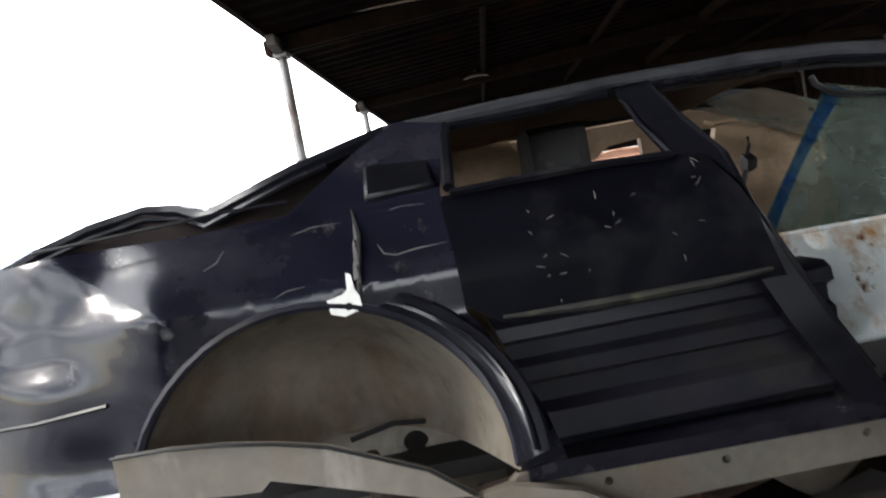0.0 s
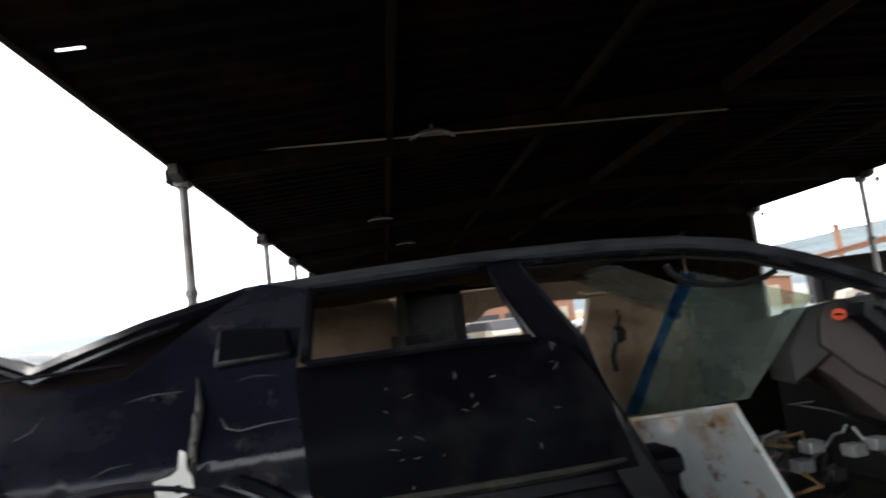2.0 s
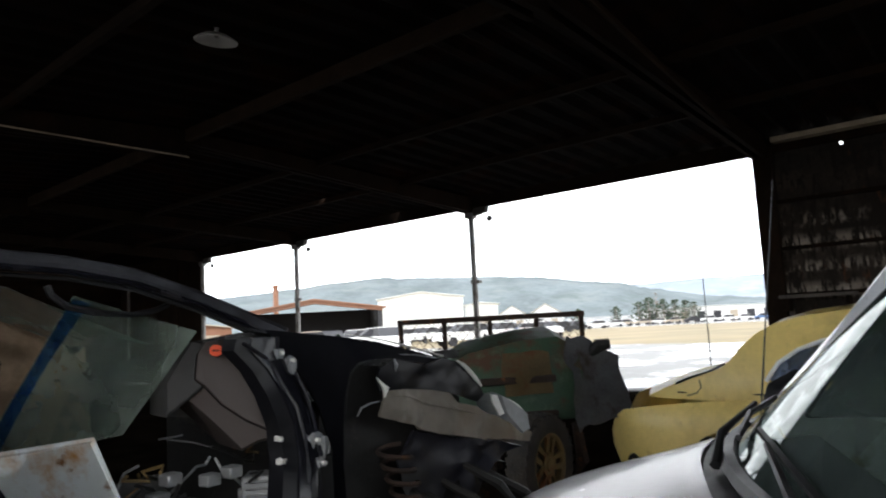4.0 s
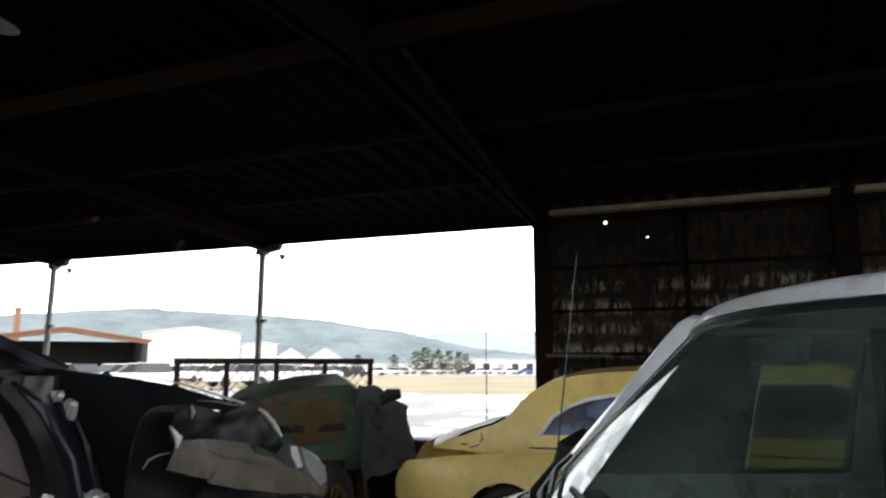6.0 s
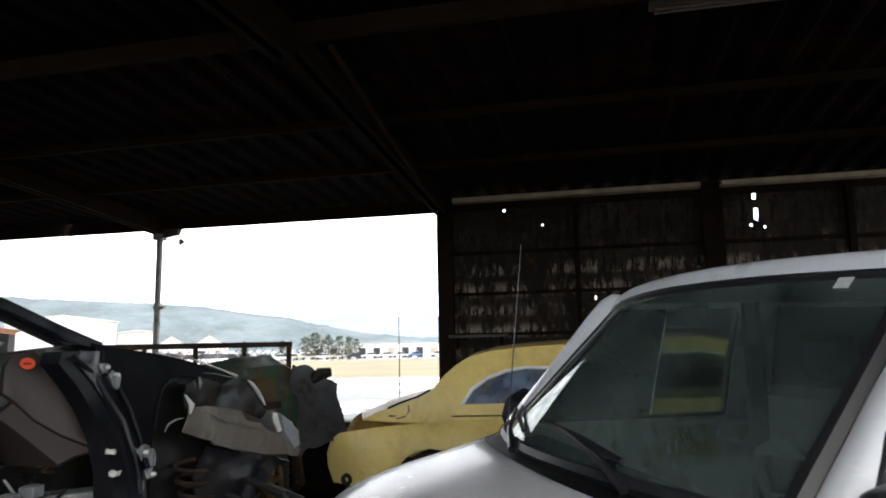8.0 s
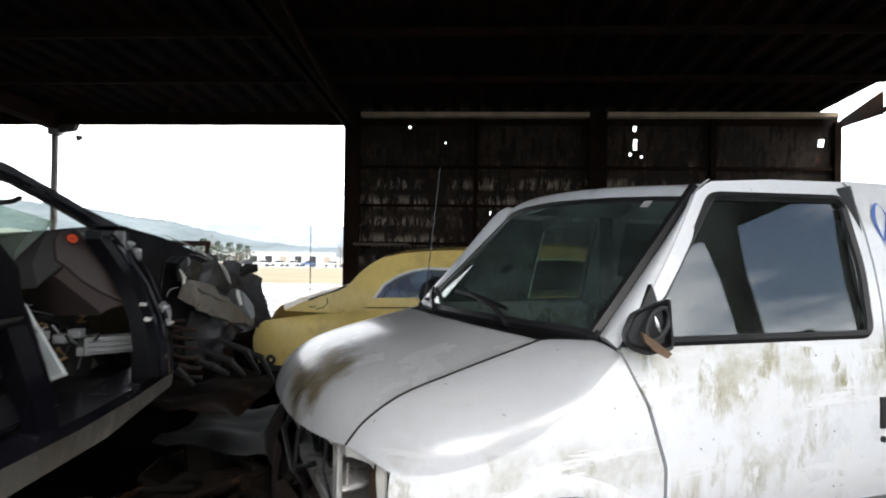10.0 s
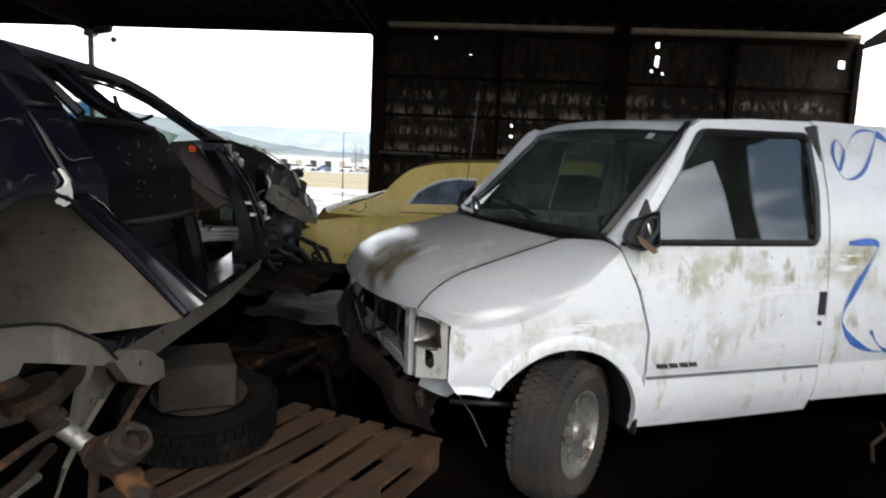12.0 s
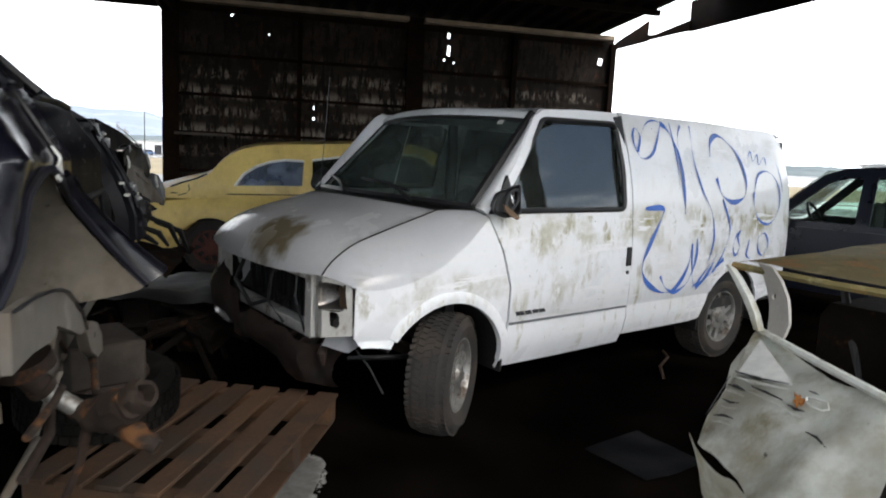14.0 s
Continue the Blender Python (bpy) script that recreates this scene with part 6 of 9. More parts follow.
tube(bm, [(0.25, 0.22, 0.86), (0.5, 0.3, 0.74), (0.9, 0.5, 0.7)], 0.03, 6)
part("exhaust_pipe", bm, M["rust"], sedan)
bm = bmesh.new()
sheet(bm, lambda s, t: (0.55 + 0.5 * s, 0.16 + 0.06 * t, 0.87 - 0.16 * t * math.sin(math.pi * min(1, s * 1.2))), 8, 4, 0.008, 0.03, 5)
part("heat_shield", bm, M["primer"], sedan)
# cabin
H_REAR = [(0.50, 1.735), (0.56, 1.70), (0.68, 1.705), (0.74, 1.75), (0.88, 1.76), (0.90, 1.585), (0.53, 1.59)]
H_FRONT = [(1.01, 1.755), (1.215, 1.745), (1.20, 1.65), (1.17, 1.565), (1.06, 1.57)]
part("far_door_trim", panel([(-0.55, 1.0), (1.75, 1.0), (1.70, 1.62), (1.45, 1.76), (1.1, 1.835), (-0.2, 1.835), (-0.45, 1.72)], [H_REAR, H_FRONT], lambda u, z: (u, SW - 0.16 - 0.25 * max(0, z - 1.6), z), steps(-0.4, 1.6, 8), (1.2, 1.4, 1.55, 1.65, 1.75), 0.04), M["tan_trim"], sedan, "tan inner side trim with open windows")
bm = bmesh.new()
loft(bm, [[Vector((u, y, z)) for u, z in ((-0.05, 1.56), (0.36, 1.58), (0.34, 1.74), (0.30, 1.83), (-0.02, 1.83))] for y in (1.30, 1.34)])
part("seat_side_trim", bm, M["tan_trim"], sedan, bevel=0.01)
bm = bmesh.new()
tube(bm, [(1.15, 1.38, 1.765), (1.17, 1.35, 1.75), (1.27, 1.35, 1.75), (1.29, 1.38, 1.765)], 0.009, 6)
part("grab_loop", bm, M["tan_trim"], sedan)
bm = bmesh.new()
loft(bm, [[Vector((1.22 + d, y, z)) for y, z in ((1.22, 1.545), (1.27, 1.53), (1.285, 1.575), (1.25, 1.605), (1.21, 1.58))] for d in (0, 0.04)])
tube(bm, [(1.24, 1.25, 1.60), (1.25, 1.24, 1.64), (1.26, 1.26, 1.67)], 0.008, 6)
tube(bm, [(1.22, 1.24, 1.54), (1.20, 1.24, 1.48), (1.21, 1.25, 1.42)], 0.012, 6)
part("belt_reel", bm, M["engine_black"], sedan, bevel=0.006)
part("headliner", sheet(bmesh.new(), lambda s, t: (-0.15 + 1.18 * s, 0.42 + (SW - 0.84) * t, 1.832 + 0.02 * (1 - (2 * t - 1) ** 2) - 0.015 * math.sin(8 * s) * t), 8, 8, 0.01), M["tan_trim"], sedan, "sagging tan headliner")
seat = part("rear_seat", boxes(((-0.45, 0.50, 1.0), (0.15, SW - 0.2, 1.28))), M["tan_trim"], sedan, "tan rear seat", bevel=0.04)
bm = bmesh.new()
loft(bm, [[Vector((x, y, z)) for y, z in ((0.50, 1.15), (SW - 0.26, 1.15), (SW - 0.3, 1.7), (0.52, 1.69))] for x in (-0.42, -0.28)])
part("backrest", bm, M["tan_trim"], seat, bevel=0.03)
fs = part("front_seat", boxes(((0.45, 0.92, 1.0), (0.98, 1.42, 1.22))), M["cabin_dark"], sedan, "black front seat", bevel=0.04)
bm = bmesh.new()
loft(bm, [[Vector((x, 0.98 + q, z)) for q, z in ((-w, 1.15), (w, 1.15), (w * 0.85, 1.68), (-w * 0.85, 1.68))] for x, w in ((0.27, 0.2), (0.34, 0.26), (0.46, 0.2))])
part("backrest", bm, M["engine_black"], fs, bevel=0.03)
bm = bmesh.new()
loft(bm, [[Vector((x + d, 0.96 + q, z)) for q, z in ((-w, 1.60), (w, 1.60), (w * 0.9, 1.80), (w * 0.6, 1.825), (-w * 0.6, 1.825), (-w * 0.9, 1.80))] for x, d, w in ((0.29, 0, 0.13), (0.33, 0.01, 0.17), (0.42, 0.02, 0.17), (0.47, 0.02, 0.12))])
part("headrest", bm, M["engine_black"], fs, bevel=0.02)
# fallen windscreen with blue shade band
WS = [Vector(p) for p in ((1.25, 0.71, 1.79), (1.13, 1.10, 1.25), (1.35, 0.60, 1.34), (1.435, 0.335, 1.655))]


def ws_f(s, t, o=0.0):
    a, b = WS[0].lerp(WS[1], t), WS[3].lerp(WS[2], t)
    p = a.lerp(b, s)
    return p + Vector((0, 0.05, 0.03)) * math.sin(math.pi * t) * math.sin(math.pi * s) + Vector((0, -o, 0))


part("windscreen", sheet(bmesh.new(), lambda s, t: ws_f(s, t), 10, 10, 0.006), M["glass_green"], sedan, "loose dusty green windscreen with blue band")
part("shade_band", sheet(bmesh.new(), lambda s, t: ws_f(0.005 + 0.14 * s, 0.02 + 0.96 * t, 0.008), 2, 10, 0.003), M["blue_band"], sedan, "blue shade band")
part("far_windscreen", sheet(bmesh.new(), lambda s, t: (1.08 + 0.48 * s, 0.36 + (SW - 0.72) * (0.45 + 0.55 * t), 1.82 - 0.20 * s + 0.01 * math.sin(3 * t)), 4, 6, 0.005), M["glass_green"], sedan)
bm = bmesh.new()
tube(bm, [(1.05, 0.47, 1.80), (1.06, 0.47, 1.775), (1.106, 0.47, 1.742), (1.20, 0.47, 1.722), (1.30, 0.47, 1.715), (1.38, 0.465, 1.727), (1.42, 0.455, 1.745)], 0.010, 6)
part("grab_handle", bm, M["black_trim"], sedan)
# dash block on edge with a red mark, wiring, control box
FACE = [Vector(p) for p in ((1.434, 0.333, 1.589), (1.461, 0.329, 1.624), (1.506, 0.294, 1.632), (1.520, 0.264, 1.601), (1.534, 0.201, 1.511), (1.543, 0.144, 1.423), (1.551, 0.093, 1.344), (1.543, 0.093, 1.332), (1.484, 0.174, 1.382), (1.445, 0.236, 1.432), (1.423, 0.287, 1.488), (1.409, 0.313, 1.512))]
CHIN = [Vector(p) for p in ((1.421, 0.289, 1.486), (1.444, 0.238, 1.430), (1.483, 0.176, 1.380), (1.541, 0.095, 1.330), (1.495, 0.131, 1.322), (1.453, 0.157, 1.302), (1.424, 0.218, 1.365), (1.380, 0.306, 1.452))]
PAD = [Vector(p) for p in ((1.407, 0.315, 1.510), (1.432, 0.335, 1.588), (1.459, 0.331, 1.622), (1.431, 0.358, 1.630), (1.393, 0.362, 1.576), (1.343, 0.366, 1.502), (1.323, 0.334, 1.412), (1.379, 0.310, 1.455), (1.419, 0.291, 1.488))]
BACK = Vector((0.12, 0.26, -0.02))
INWARD = Vector((0.61, 0.69, -0.385))


def dash_block(outline, sink, soft_edge):
    """A padded slab behind an outline, its rim rounded off."""
    m = sum(outline, Vector()) / len(outline)
    bm = bmesh.new()
    loft(bm, [[p.lerp(m, soft_edge) + INWARD * sink for p in outline], [p.lerp(m, soft_edge * 0.3) + INWARD * (sink + 0.003) for p in outline], [p + INWARD * (sink + 0.012) for p in outline], [p + BACK for p in outline]])
    return bm


dash = part("dashboard", dash_block(FACE, 0.0, 0.08), M["dash_brown"], sedan, "torn-out brown dashboard end")
part("dash_chin", dash_block(CHIN, 0.006, 0.06), M["dash_brown"], dash)
part("dash_top", dash_block(PAD, 0.010, 0.08), M["dash_grey"], dash, "grey dash pad")
part("red_mark", panel(arc(0, 0, 0.020, 0, 360, 14)[:-1], [[(-0.012, -0.004), (0.010, -0.004), (0.010, 0.003), (-0.012, 0.003)]], lambda u, z: Vector((1.465, 0.283, 1.591)) + Vector((0.72, -0.66, -0.03)).normalized() * u + Vector((0.25, 0.25, 0.85)) * z, (), (), 0.005), M["red_tag"], dash, "small red warning mark")
bm = boxes(((0.0, 0.0, 0.0), (0.20, 0.10, 0.07)))
for k in range(3):
    box(bm, (0.01, -0.008, 0.010 + 0.020 * k), (0.19, 0.005, 0.018 + 0.020 * k))
bmesh.ops.transform(bm, matrix=pose(1.535, 0.262, 1.125, 0, 0, -52), verts=bm.verts)
part("control_box", bm, M["box_grey"], sedan, "grey finned control box", bevel=0.004)
rnd = random.Random(4)
for k in range(14):
    p = Vector((1.33 + rnd.uniform(-0.15, 0.25), 0.30 + rnd.uniform(-0.12, 0.15), 1.30 + rnd.uniform(-0.12, 0.02)))
    pts = [p]
    for q in range(5):
        p = p + Vector((rnd.uniform(-0.07, 0.07), rnd.uniform(-0.05, 0.05), rnd.uniform(-0.06, 0.02)))
        pts.append(p)
    bm = bmesh.new()
    tube(bm, pts, rnd.uniform(0.003, 0.007), 5)
    part("wire", bm, [M["black_trim"], M["orange_paint"], M["box_grey"], M["black_trim"]][k % 4], sedan)
for k in range(6):
    x, z = 1.25 + 0.06 * k, 1.17 + 0.05 * math.sin(k * 2.2)
    part("connector", boxes(((x, 0.28 + 0.03 * math.sin(k), z), (x + 0.05, 0.33 + 0.03 * math.sin(k), z + 0.035))), [M["box_grey"], M["grey_metal"], M["black_trim"], M["box_grey"]][k % 4], sedan, bevel=0.004)
# hinge pillar with torn brackets: the shoved front of the car is placed on one slanting plane to fit the camera's view
def front_f(u, z, o=0.0):
    """On the plane of the car's torn front side, o outwards."""
    return Vector((u, 0.1 - 0.2 * (u - 1.6) - o, z))


def post_f(u, z, o=0.0):
    """As front_f, but the foot of the post is moved out along a camera ray, towards the open side."""
    k = 0.16 * min(1.5, max(0.0, (1.56 - z) / 0.29))
    return front_f(u - 1.07 * k, z + 0.31 * k, o + 0.79 * k)


POST = ((1.475, 1.56, 1.625), (1.465, 1.56, 1.59), (1.535, 1.62, 1.52), (1.605, 1.685, 1.43), (1.666, 1.735, 1.33), (1.705, 1.778, 1.22), (1.72, 1.79, 1.10), (1.73, 1.80, 0.98))
bm = bmesh.new()
loft(bm, [[post_f(a, z), post_f(a + 0.35 * (b - a), z, 0.016), post_f(b - 0.02, z, 0.010), post_f(b, z, -0.012), post_f(b - 0.01, z, -0.08), post_f(a, z, -0.08)] for a, b, z in POST])
hp = part("hinge_pillar", bm, M["sedan_gloss"], sedan, "dark hinge pillar with torn brackets", bevel=0.004)
bm = bmesh.new()
loft(bm, [[post_f(a - 0.03, z, -0.03), post_f(a + 0.004, z, -0.008), post_f(a + 0.004, z, -0.09), post_f(a - 0.03, z, -0.09)] for a, b, z in POST])
part("inner_post", bm, M["sedan_dark"], hp, bevel=0.004)
part("pillar_seam", tube(bmesh.new(), [post_f(u, z, 0.012) for u, z in ((1.434, 1.612), (1.52, 1.555), (1.576, 1.476), (1.65, 1.385), (1.70, 1.28), (1.728, 1.19), (1.74, 1.05))], 0.006, 6), M["rail_sheen"], hp)
part("pillar_seam", tube(bmesh.new(), [post_f(b - 0.012, z, 0.010) for a, b, z in POST], 0.005, 6), M["sedan_step"], hp)
rnd = random.Random(9)
for u, z, w, h, mn in ((1.548, 1.575, 0.030, 0.026, "box_grey"), (1.588, 1.548, 0.036, 0.022, "box_grey"), (1.600, 1.523, 0.022, 0.040, "box_grey"), (1.730, 1.272, 0.034, 0.034, "grey_metal"), (1.768, 1.248, 0.018, 0.050, "box_grey"), (1.765, 1.198, 0.026, 0.030, "grey_metal"), (1.612, 1.294, 0.012, 0.012, "bare_white"), (1.634, 1.226, 0.016, 0.012, "bare_white")):
    bm = bmesh.new()
    box(bm, (-w / 2, -0.006, -h / 2), (w / 2, 0.02, h / 2))
    bmesh.ops.subdivide_edges(bm, edges=bm.edges[:], cuts=2)
    for v in bm.verts:
        v.co += Vector((rnd.uniform(-1, 1), rnd.uniform(-1, 1), rnd.uniform(-1, 1))) * 0.22 * min(w, h)
        v.co += post_f(u, z, 0.016)
    bolt = part("bracket", bm, M[mn], hp, "torn bare metal hinge bracket")
    if w > 0.025:
        part("bolt_head", tube(bmesh.new(), [post_f(u, z, 0.02), post_f(u, z, 0.034)], 0.006, 8), M["bare_white"], bolt)
# hood edge and crushed front, shoved sideways and back
RIDGE_H = [front_f(u, z) for u, z in ((1.465, 1.661), (1.61, 1.638), (1.80, 1.618), (1.96, 1.590), (2.11, 1.551), (2.25, 1.512), (2.335, 1.487), (2.40, 1.437), (2.452, 1.383))]


def along(pts, s):
    f = s * (len(pts) - 1)
    i = min(len(pts) - 2, int(f))
    return pts[i].lerp(pts[i + 1], f - i)


part("hood", sheet(bmesh.new(), lambda s, t: glide(RIDGE_H[:6], s) + Vector((0.02 * t, 1.2 * t, -0.015 * (1 - t) ** 10 - 0.17 * t)), 26, 14, 0.012, 0.003, 7), M["sedan_paint"], sedan, "buckled glossy dark hood")
part("fender_nose", sheet(bmesh.new(), lambda s, t: glide(RIDGE_H[5:], s) + Vector((0.05 * t, 0.85 * t, -0.012 * (1 - t) ** 10 - 0.20 * t)), 10, 10, 0.012, 0.006, 8), M["sedan_gloss"], sedan, "folded dark fender nose")
# pale tubes paint the sky's highlight along the rolled hood edge
bm = bmesh.new()
tube(bm, [glide(RIDGE_H[:6], 0.40 + 0.60 * k / 16) + Vector((0, -0.006, 0.002)) for k in range(17)], [0.0015 + 0.0035 * k / 16 for k in range(17)], 6)
part("hood_edge", bm, M["panel_grey"], sedan, "sky highlight along the hood edge, drawn as a pale tube")
bm = bmesh.new()
tube(bm, [front_f(u, z, 0.004) for u, z in ((2.04, 1.535), (2.12, 1.528), (2.20, 1.512), (2.26, 1.506))], [0.001, 0.0025, 0.003, 0.001], 6)
part("hood_edge", bm, M["grey_metal"], sedan)
bm = bmesh.new()
tube(bm, [front_f(u, z, 0.008) for u, z in ((2.325, 1.492), (2.36, 1.472), (2.40, 1.438), (2.43, 1.408), (2.455, 1.380))], [0.003, 0.008, 0.010, 0.008, 0.004], 8)
part("torn_edge", bm, M["bare_white"], sedan, "bright torn hood edge")


def front_plate(name, outline, o, wob, seed, mname, label="", thick=0.008):
    """Torn sheet metal lying on the plane of the car's front side."""
    def at(u, z):
        n = noise.noise(Vector((u * 9, z * 9, seed))) + 0.5 * noise.noise(Vector((u * 24, z * 24, seed)))
        return front_f(u, z, o + wob * n)
    us, zs = [p[0] for p in outline], [p[1] for p in outline]
    return part(name, panel(outline, [], at, steps(min(us), max(us), 16), steps(min(zs), max(zs), 12), thick), M[mname], sedan, label)


front_plate("fender", [(1.52, 1.648), (1.80, 1.612), (1.96, 1.584), (2.11, 1.545), (2.25, 1.506), (2.17, 1.492), (2.02, 1.523), (1.913, 1.529), (1.868, 1.521), (1.83, 1.492), (1.807, 1.424), (1.80, 1.385), (1.79, 1.20), (1.80, 1.02), (1.76, 1.02), (1.75, 1.25), (1.70, 1.40), (1.63, 1.52), (1.56, 1.60)], -0.012, 0.004, 3, "sedan_door", "dark glossy front fender with torn arch")
part("arch_edge", tube(bmesh.new(), [front_f(u, z, 0.002) for u, z in ((1.80, 1.36), (1.807, 1.424), (1.83, 1.492), (1.868, 1.519), (1.915, 1.527))], [0.001, 0.0018, 0.002, 0.0018, 0.001], 6), M["rail_sheen"], sedan)
part("arch_lip", tube(bmesh.new(), [front_f(u, z, 0.002) for u, z in ((1.846, 1.345), (1.864, 1.369), (1.90, 1.379), (1.943, 1.381))], [0.002, 0.004, 0.004, 0.002], 6), M["box_grey"], sedan)
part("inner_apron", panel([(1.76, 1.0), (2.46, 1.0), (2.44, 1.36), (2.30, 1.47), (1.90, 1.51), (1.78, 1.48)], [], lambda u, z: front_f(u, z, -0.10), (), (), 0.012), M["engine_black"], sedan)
front_plate("crushed_side", [(1.937, 1.453), (1.948, 1.495), (2.021, 1.519), (2.173, 1.486), (2.25, 1.507), (2.335, 1.485), (2.40, 1.437), (2.452, 1.383), (2.475, 1.345), (2.44, 1.322), (2.34, 1.355), (2.29, 1.368), (2.05, 1.405), (1.944, 1.41)], -0.006, 0.011, 5, "sedan_dark", "crushed charcoal fender skin")
front_plate("inner_fender", [(1.944, 1.414), (2.05, 1.412), (2.18, 1.396), (2.28, 1.374), (2.315, 1.335), (2.40, 1.31), (2.475, 1.274), (2.53, 1.252), (2.63, 1.205), (2.73, 1.162), (2.72, 1.124), (2.60, 1.150), (2.503, 1.166), (2.40, 1.185), (2.281, 1.216), (2.19, 1.238), (2.113, 1.262), (2.095, 1.285), (2.02, 1.305), (1.93, 1.334)], 0.006, 0.030, 9, "primer", "crumpled pale inner fender")
part("fold", tube(bmesh.new(), [front_f(u, z, 0.016) for u, z in ((1.96, 1.40), (2.06, 1.385), (2.16, 1.345), (2.28, 1.315), (2.44, 1.27))], [0.002, 0.006, 0.007, 0.006, 0.002], 6), M["primer"], sedan)
front_plate("splash_shield", [(2.113, 1.258), (2.404, 1.180), (2.60, 1.142), (2.72, 1.103), (2.64, 1.09), (2.535, 1.065), (2.46, 0.99), (2.40, 0.941), (2.23, 0.985), (2.06, 1.04), (2.036, 1.158)], -0.03, 0.03, 15, "sedan_step", "torn grey splash shield")
front_plate("bare_shard", [(1.910, 1.466), (1.945, 1.437), (1.960, 1.428), (1.941, 1.396), (1.934, 1.428)], 0.022, 0.004, 2, "bare_white", "bright torn shard")
front_plate("lamp_tab", [(2.480, 1.346), (2.519, 1.338), (2.557, 1.259), (2.528, 1.254), (2.50, 1.30)], 0.024, 0.008, 4, "bare_white", "pale broken lamp tab")
bm = bmesh.new()
LENS = [front_f(u, z, 0.005) for u, z in ((2.522, 1.350), (2.611, 1.303), (2.706, 1.240), (2.720, 1.165), (2.668, 1.155), (2.562, 1.255))]
m0 = sum(LENS, Vector()) / 6
loft(bm, [[p.lerp(m0, 0.15) + Vector((0, -0.03, 0)) for p in LENS], LENS, [p + Vector((0.02, 0.10, -0.02)) for p in LENS]])
lens = part("corner_lamp", bm, M["box_grey"], sedan, "dull grey corner lamp housing", bevel=0.006)
part("lamp_rim", tube(bmesh.new(), [front_f(u, z, 0.016) for u, z in ((2.60, 1.312), (2.66, 1.277), (2.71, 1.238))], [0.003, 0.007, 0.003], 6), M["bare_white"], lens)
front_plate("torn_flap", [(2.225, 1.533), (2.30, 1.535), (2.385, 1.529), (2.355, 1.500), (2.25, 1.502)], -0.02, 0.02, 6, "engine_black", "dark torn flap of hood lining")
part("hood_prop", tube(bmesh.new(), [front_f(2.005, 1.522, 0.012), front_f(2.012, 1.500, 0.014), front_f(2.015, 1.478, 0.006)], [0.004, 0.008, 0.003], 6), M["box_grey"], sedan)
bm = bmesh.new()
tube(bm, [(2.0 + 0.13 * a / 38 + 0.055 * math.cos(a), 0.03 + 0.055 * math.sin(a), 1.22 - 0.30 * a / 38) for a in [k * 38 / 90 for k in range(91)]], 0.009, 6)
part("coil_spring", bm, M["rust_dark"], sedan, "rusty front coil spring")
rnd = random.Random(44)
for k in range(6):
    p = Vector((2.0 + 0.09 * k, 0.05 - 0.06 * k, 1.0 + 0.03 * math.sin(2 * k)))
    part("suspension_arm", tube(bmesh.new(), [p + Vector((0, 0.15, 0.06)), p, p + Vector((0.10, -0.05, -0.10 + 0.05 * math.sin(k)))], [0.014, 0.02, 0.010], 6), M["engine_black"], sedan)
for k, (u, y, z, mname) in enumerate(((2.55, -0.02, 1.10, "sheet_grey"), (2.44, 0.0, 1.04, "sedan_dark"), (2.28, 0.0, 1.02, "engine_black"))):
    bm = bmesh.new()
    sheet(bm, lambda s, t: (u + 0.15 * (s - 0.5), y + 0.3 * t - 0.06 * math.sin(3 * s), z + 0.10 * (s - 0.5) * math.sin(k + 3 * t) + 0.05 * t - 0.03), 8, 8, 0.01, 0.06, 10 + k)
    part("front_scrap", bm, M[mname], sedan, "crumpled front sheet metal")
for k in range(6):
    part("engine_hose", tube(bmesh.new(), [(1.95 + 0.08 * k, 0.4 + 0.1 * math.sin(k), 1.0), (2.0 + 0.08 * k, 0.55, 1.25 + 0.05 * math.sin(2 * k)), (1.95 + 0.08 * k, 0.95, 1.2)], 0.05, 6), M["engine_black"], sedan)
part("engine", boxes(((1.85, 0.40, 0.9), (2.4, 1.15, 1.36))), M["engine_black"], sedan, bevel=0.05)
# rear suspension: axle tube with a bright sleeve, knuckle with an open ring, links, rail end
def sl(x, y, z):
    """From metres beside the car to the car's own measure."""
    return Vector((x / 1.154, y / 1.154, (z + 0.2526) / 1.154))


def rough(bm, amp, f, seed):
    """Pitted casting: push the points of a mesh about."""
    for v in bm.verts:
        v.co += noise.noise_vector(v.co * f + Vector((seed, 0, 0))) * amp
    return bm


def chain(pts, rs, n=5):
    """Points and radii filled in between."""
    out, ro = [], []
    for k in range((len(pts) - 1) * n + 1):
        i, f = min(k // n, len(pts) - 2), k / n - min(k // n, len(pts) - 2)
        out.append(pts[i].lerp(pts[i + 1], f))
        ro.append(rs[i] + (rs[i + 1] - rs[i]) * f)
    return out, ro


susp = part("rear_axle", tube(bmesh.new(), [sl(-0.42, 0.22, 0.97), sl(-0.375, 0.12, 0.875), sl(-0.335, 0.06, 0.79)], [0.030, 0.032, 0.033], 14), M["rust_bright"], sedan, "orange rusty rear axle tube")
part("axle_collar", tube(bmesh.new(), [sl(-0.34, 0.066, 0.80), sl(-0.332, 0.054, 0.782)], 0.037, 14), M["rust_bright"], susp, "rusty axle collar")
part("axle_sleeve", tube(bmesh.new(), [sl(-0.334, 0.058, 0.786), sl(-0.322, 0.0, 0.735), sl(-0.315, -0.05, 0.695)], 0.025, 14), M["rim_steel"], susp, "worn bright axle sleeve")
pts, rs = chain([sl(-0.315, -0.035, 0.70), sl(-0.36, -0.10, 0.70), sl(-0.42, -0.16, 0.735), sl(-0.455, -0.20, 0.775)], [0.030, 0.046, 0.050, 0.042])
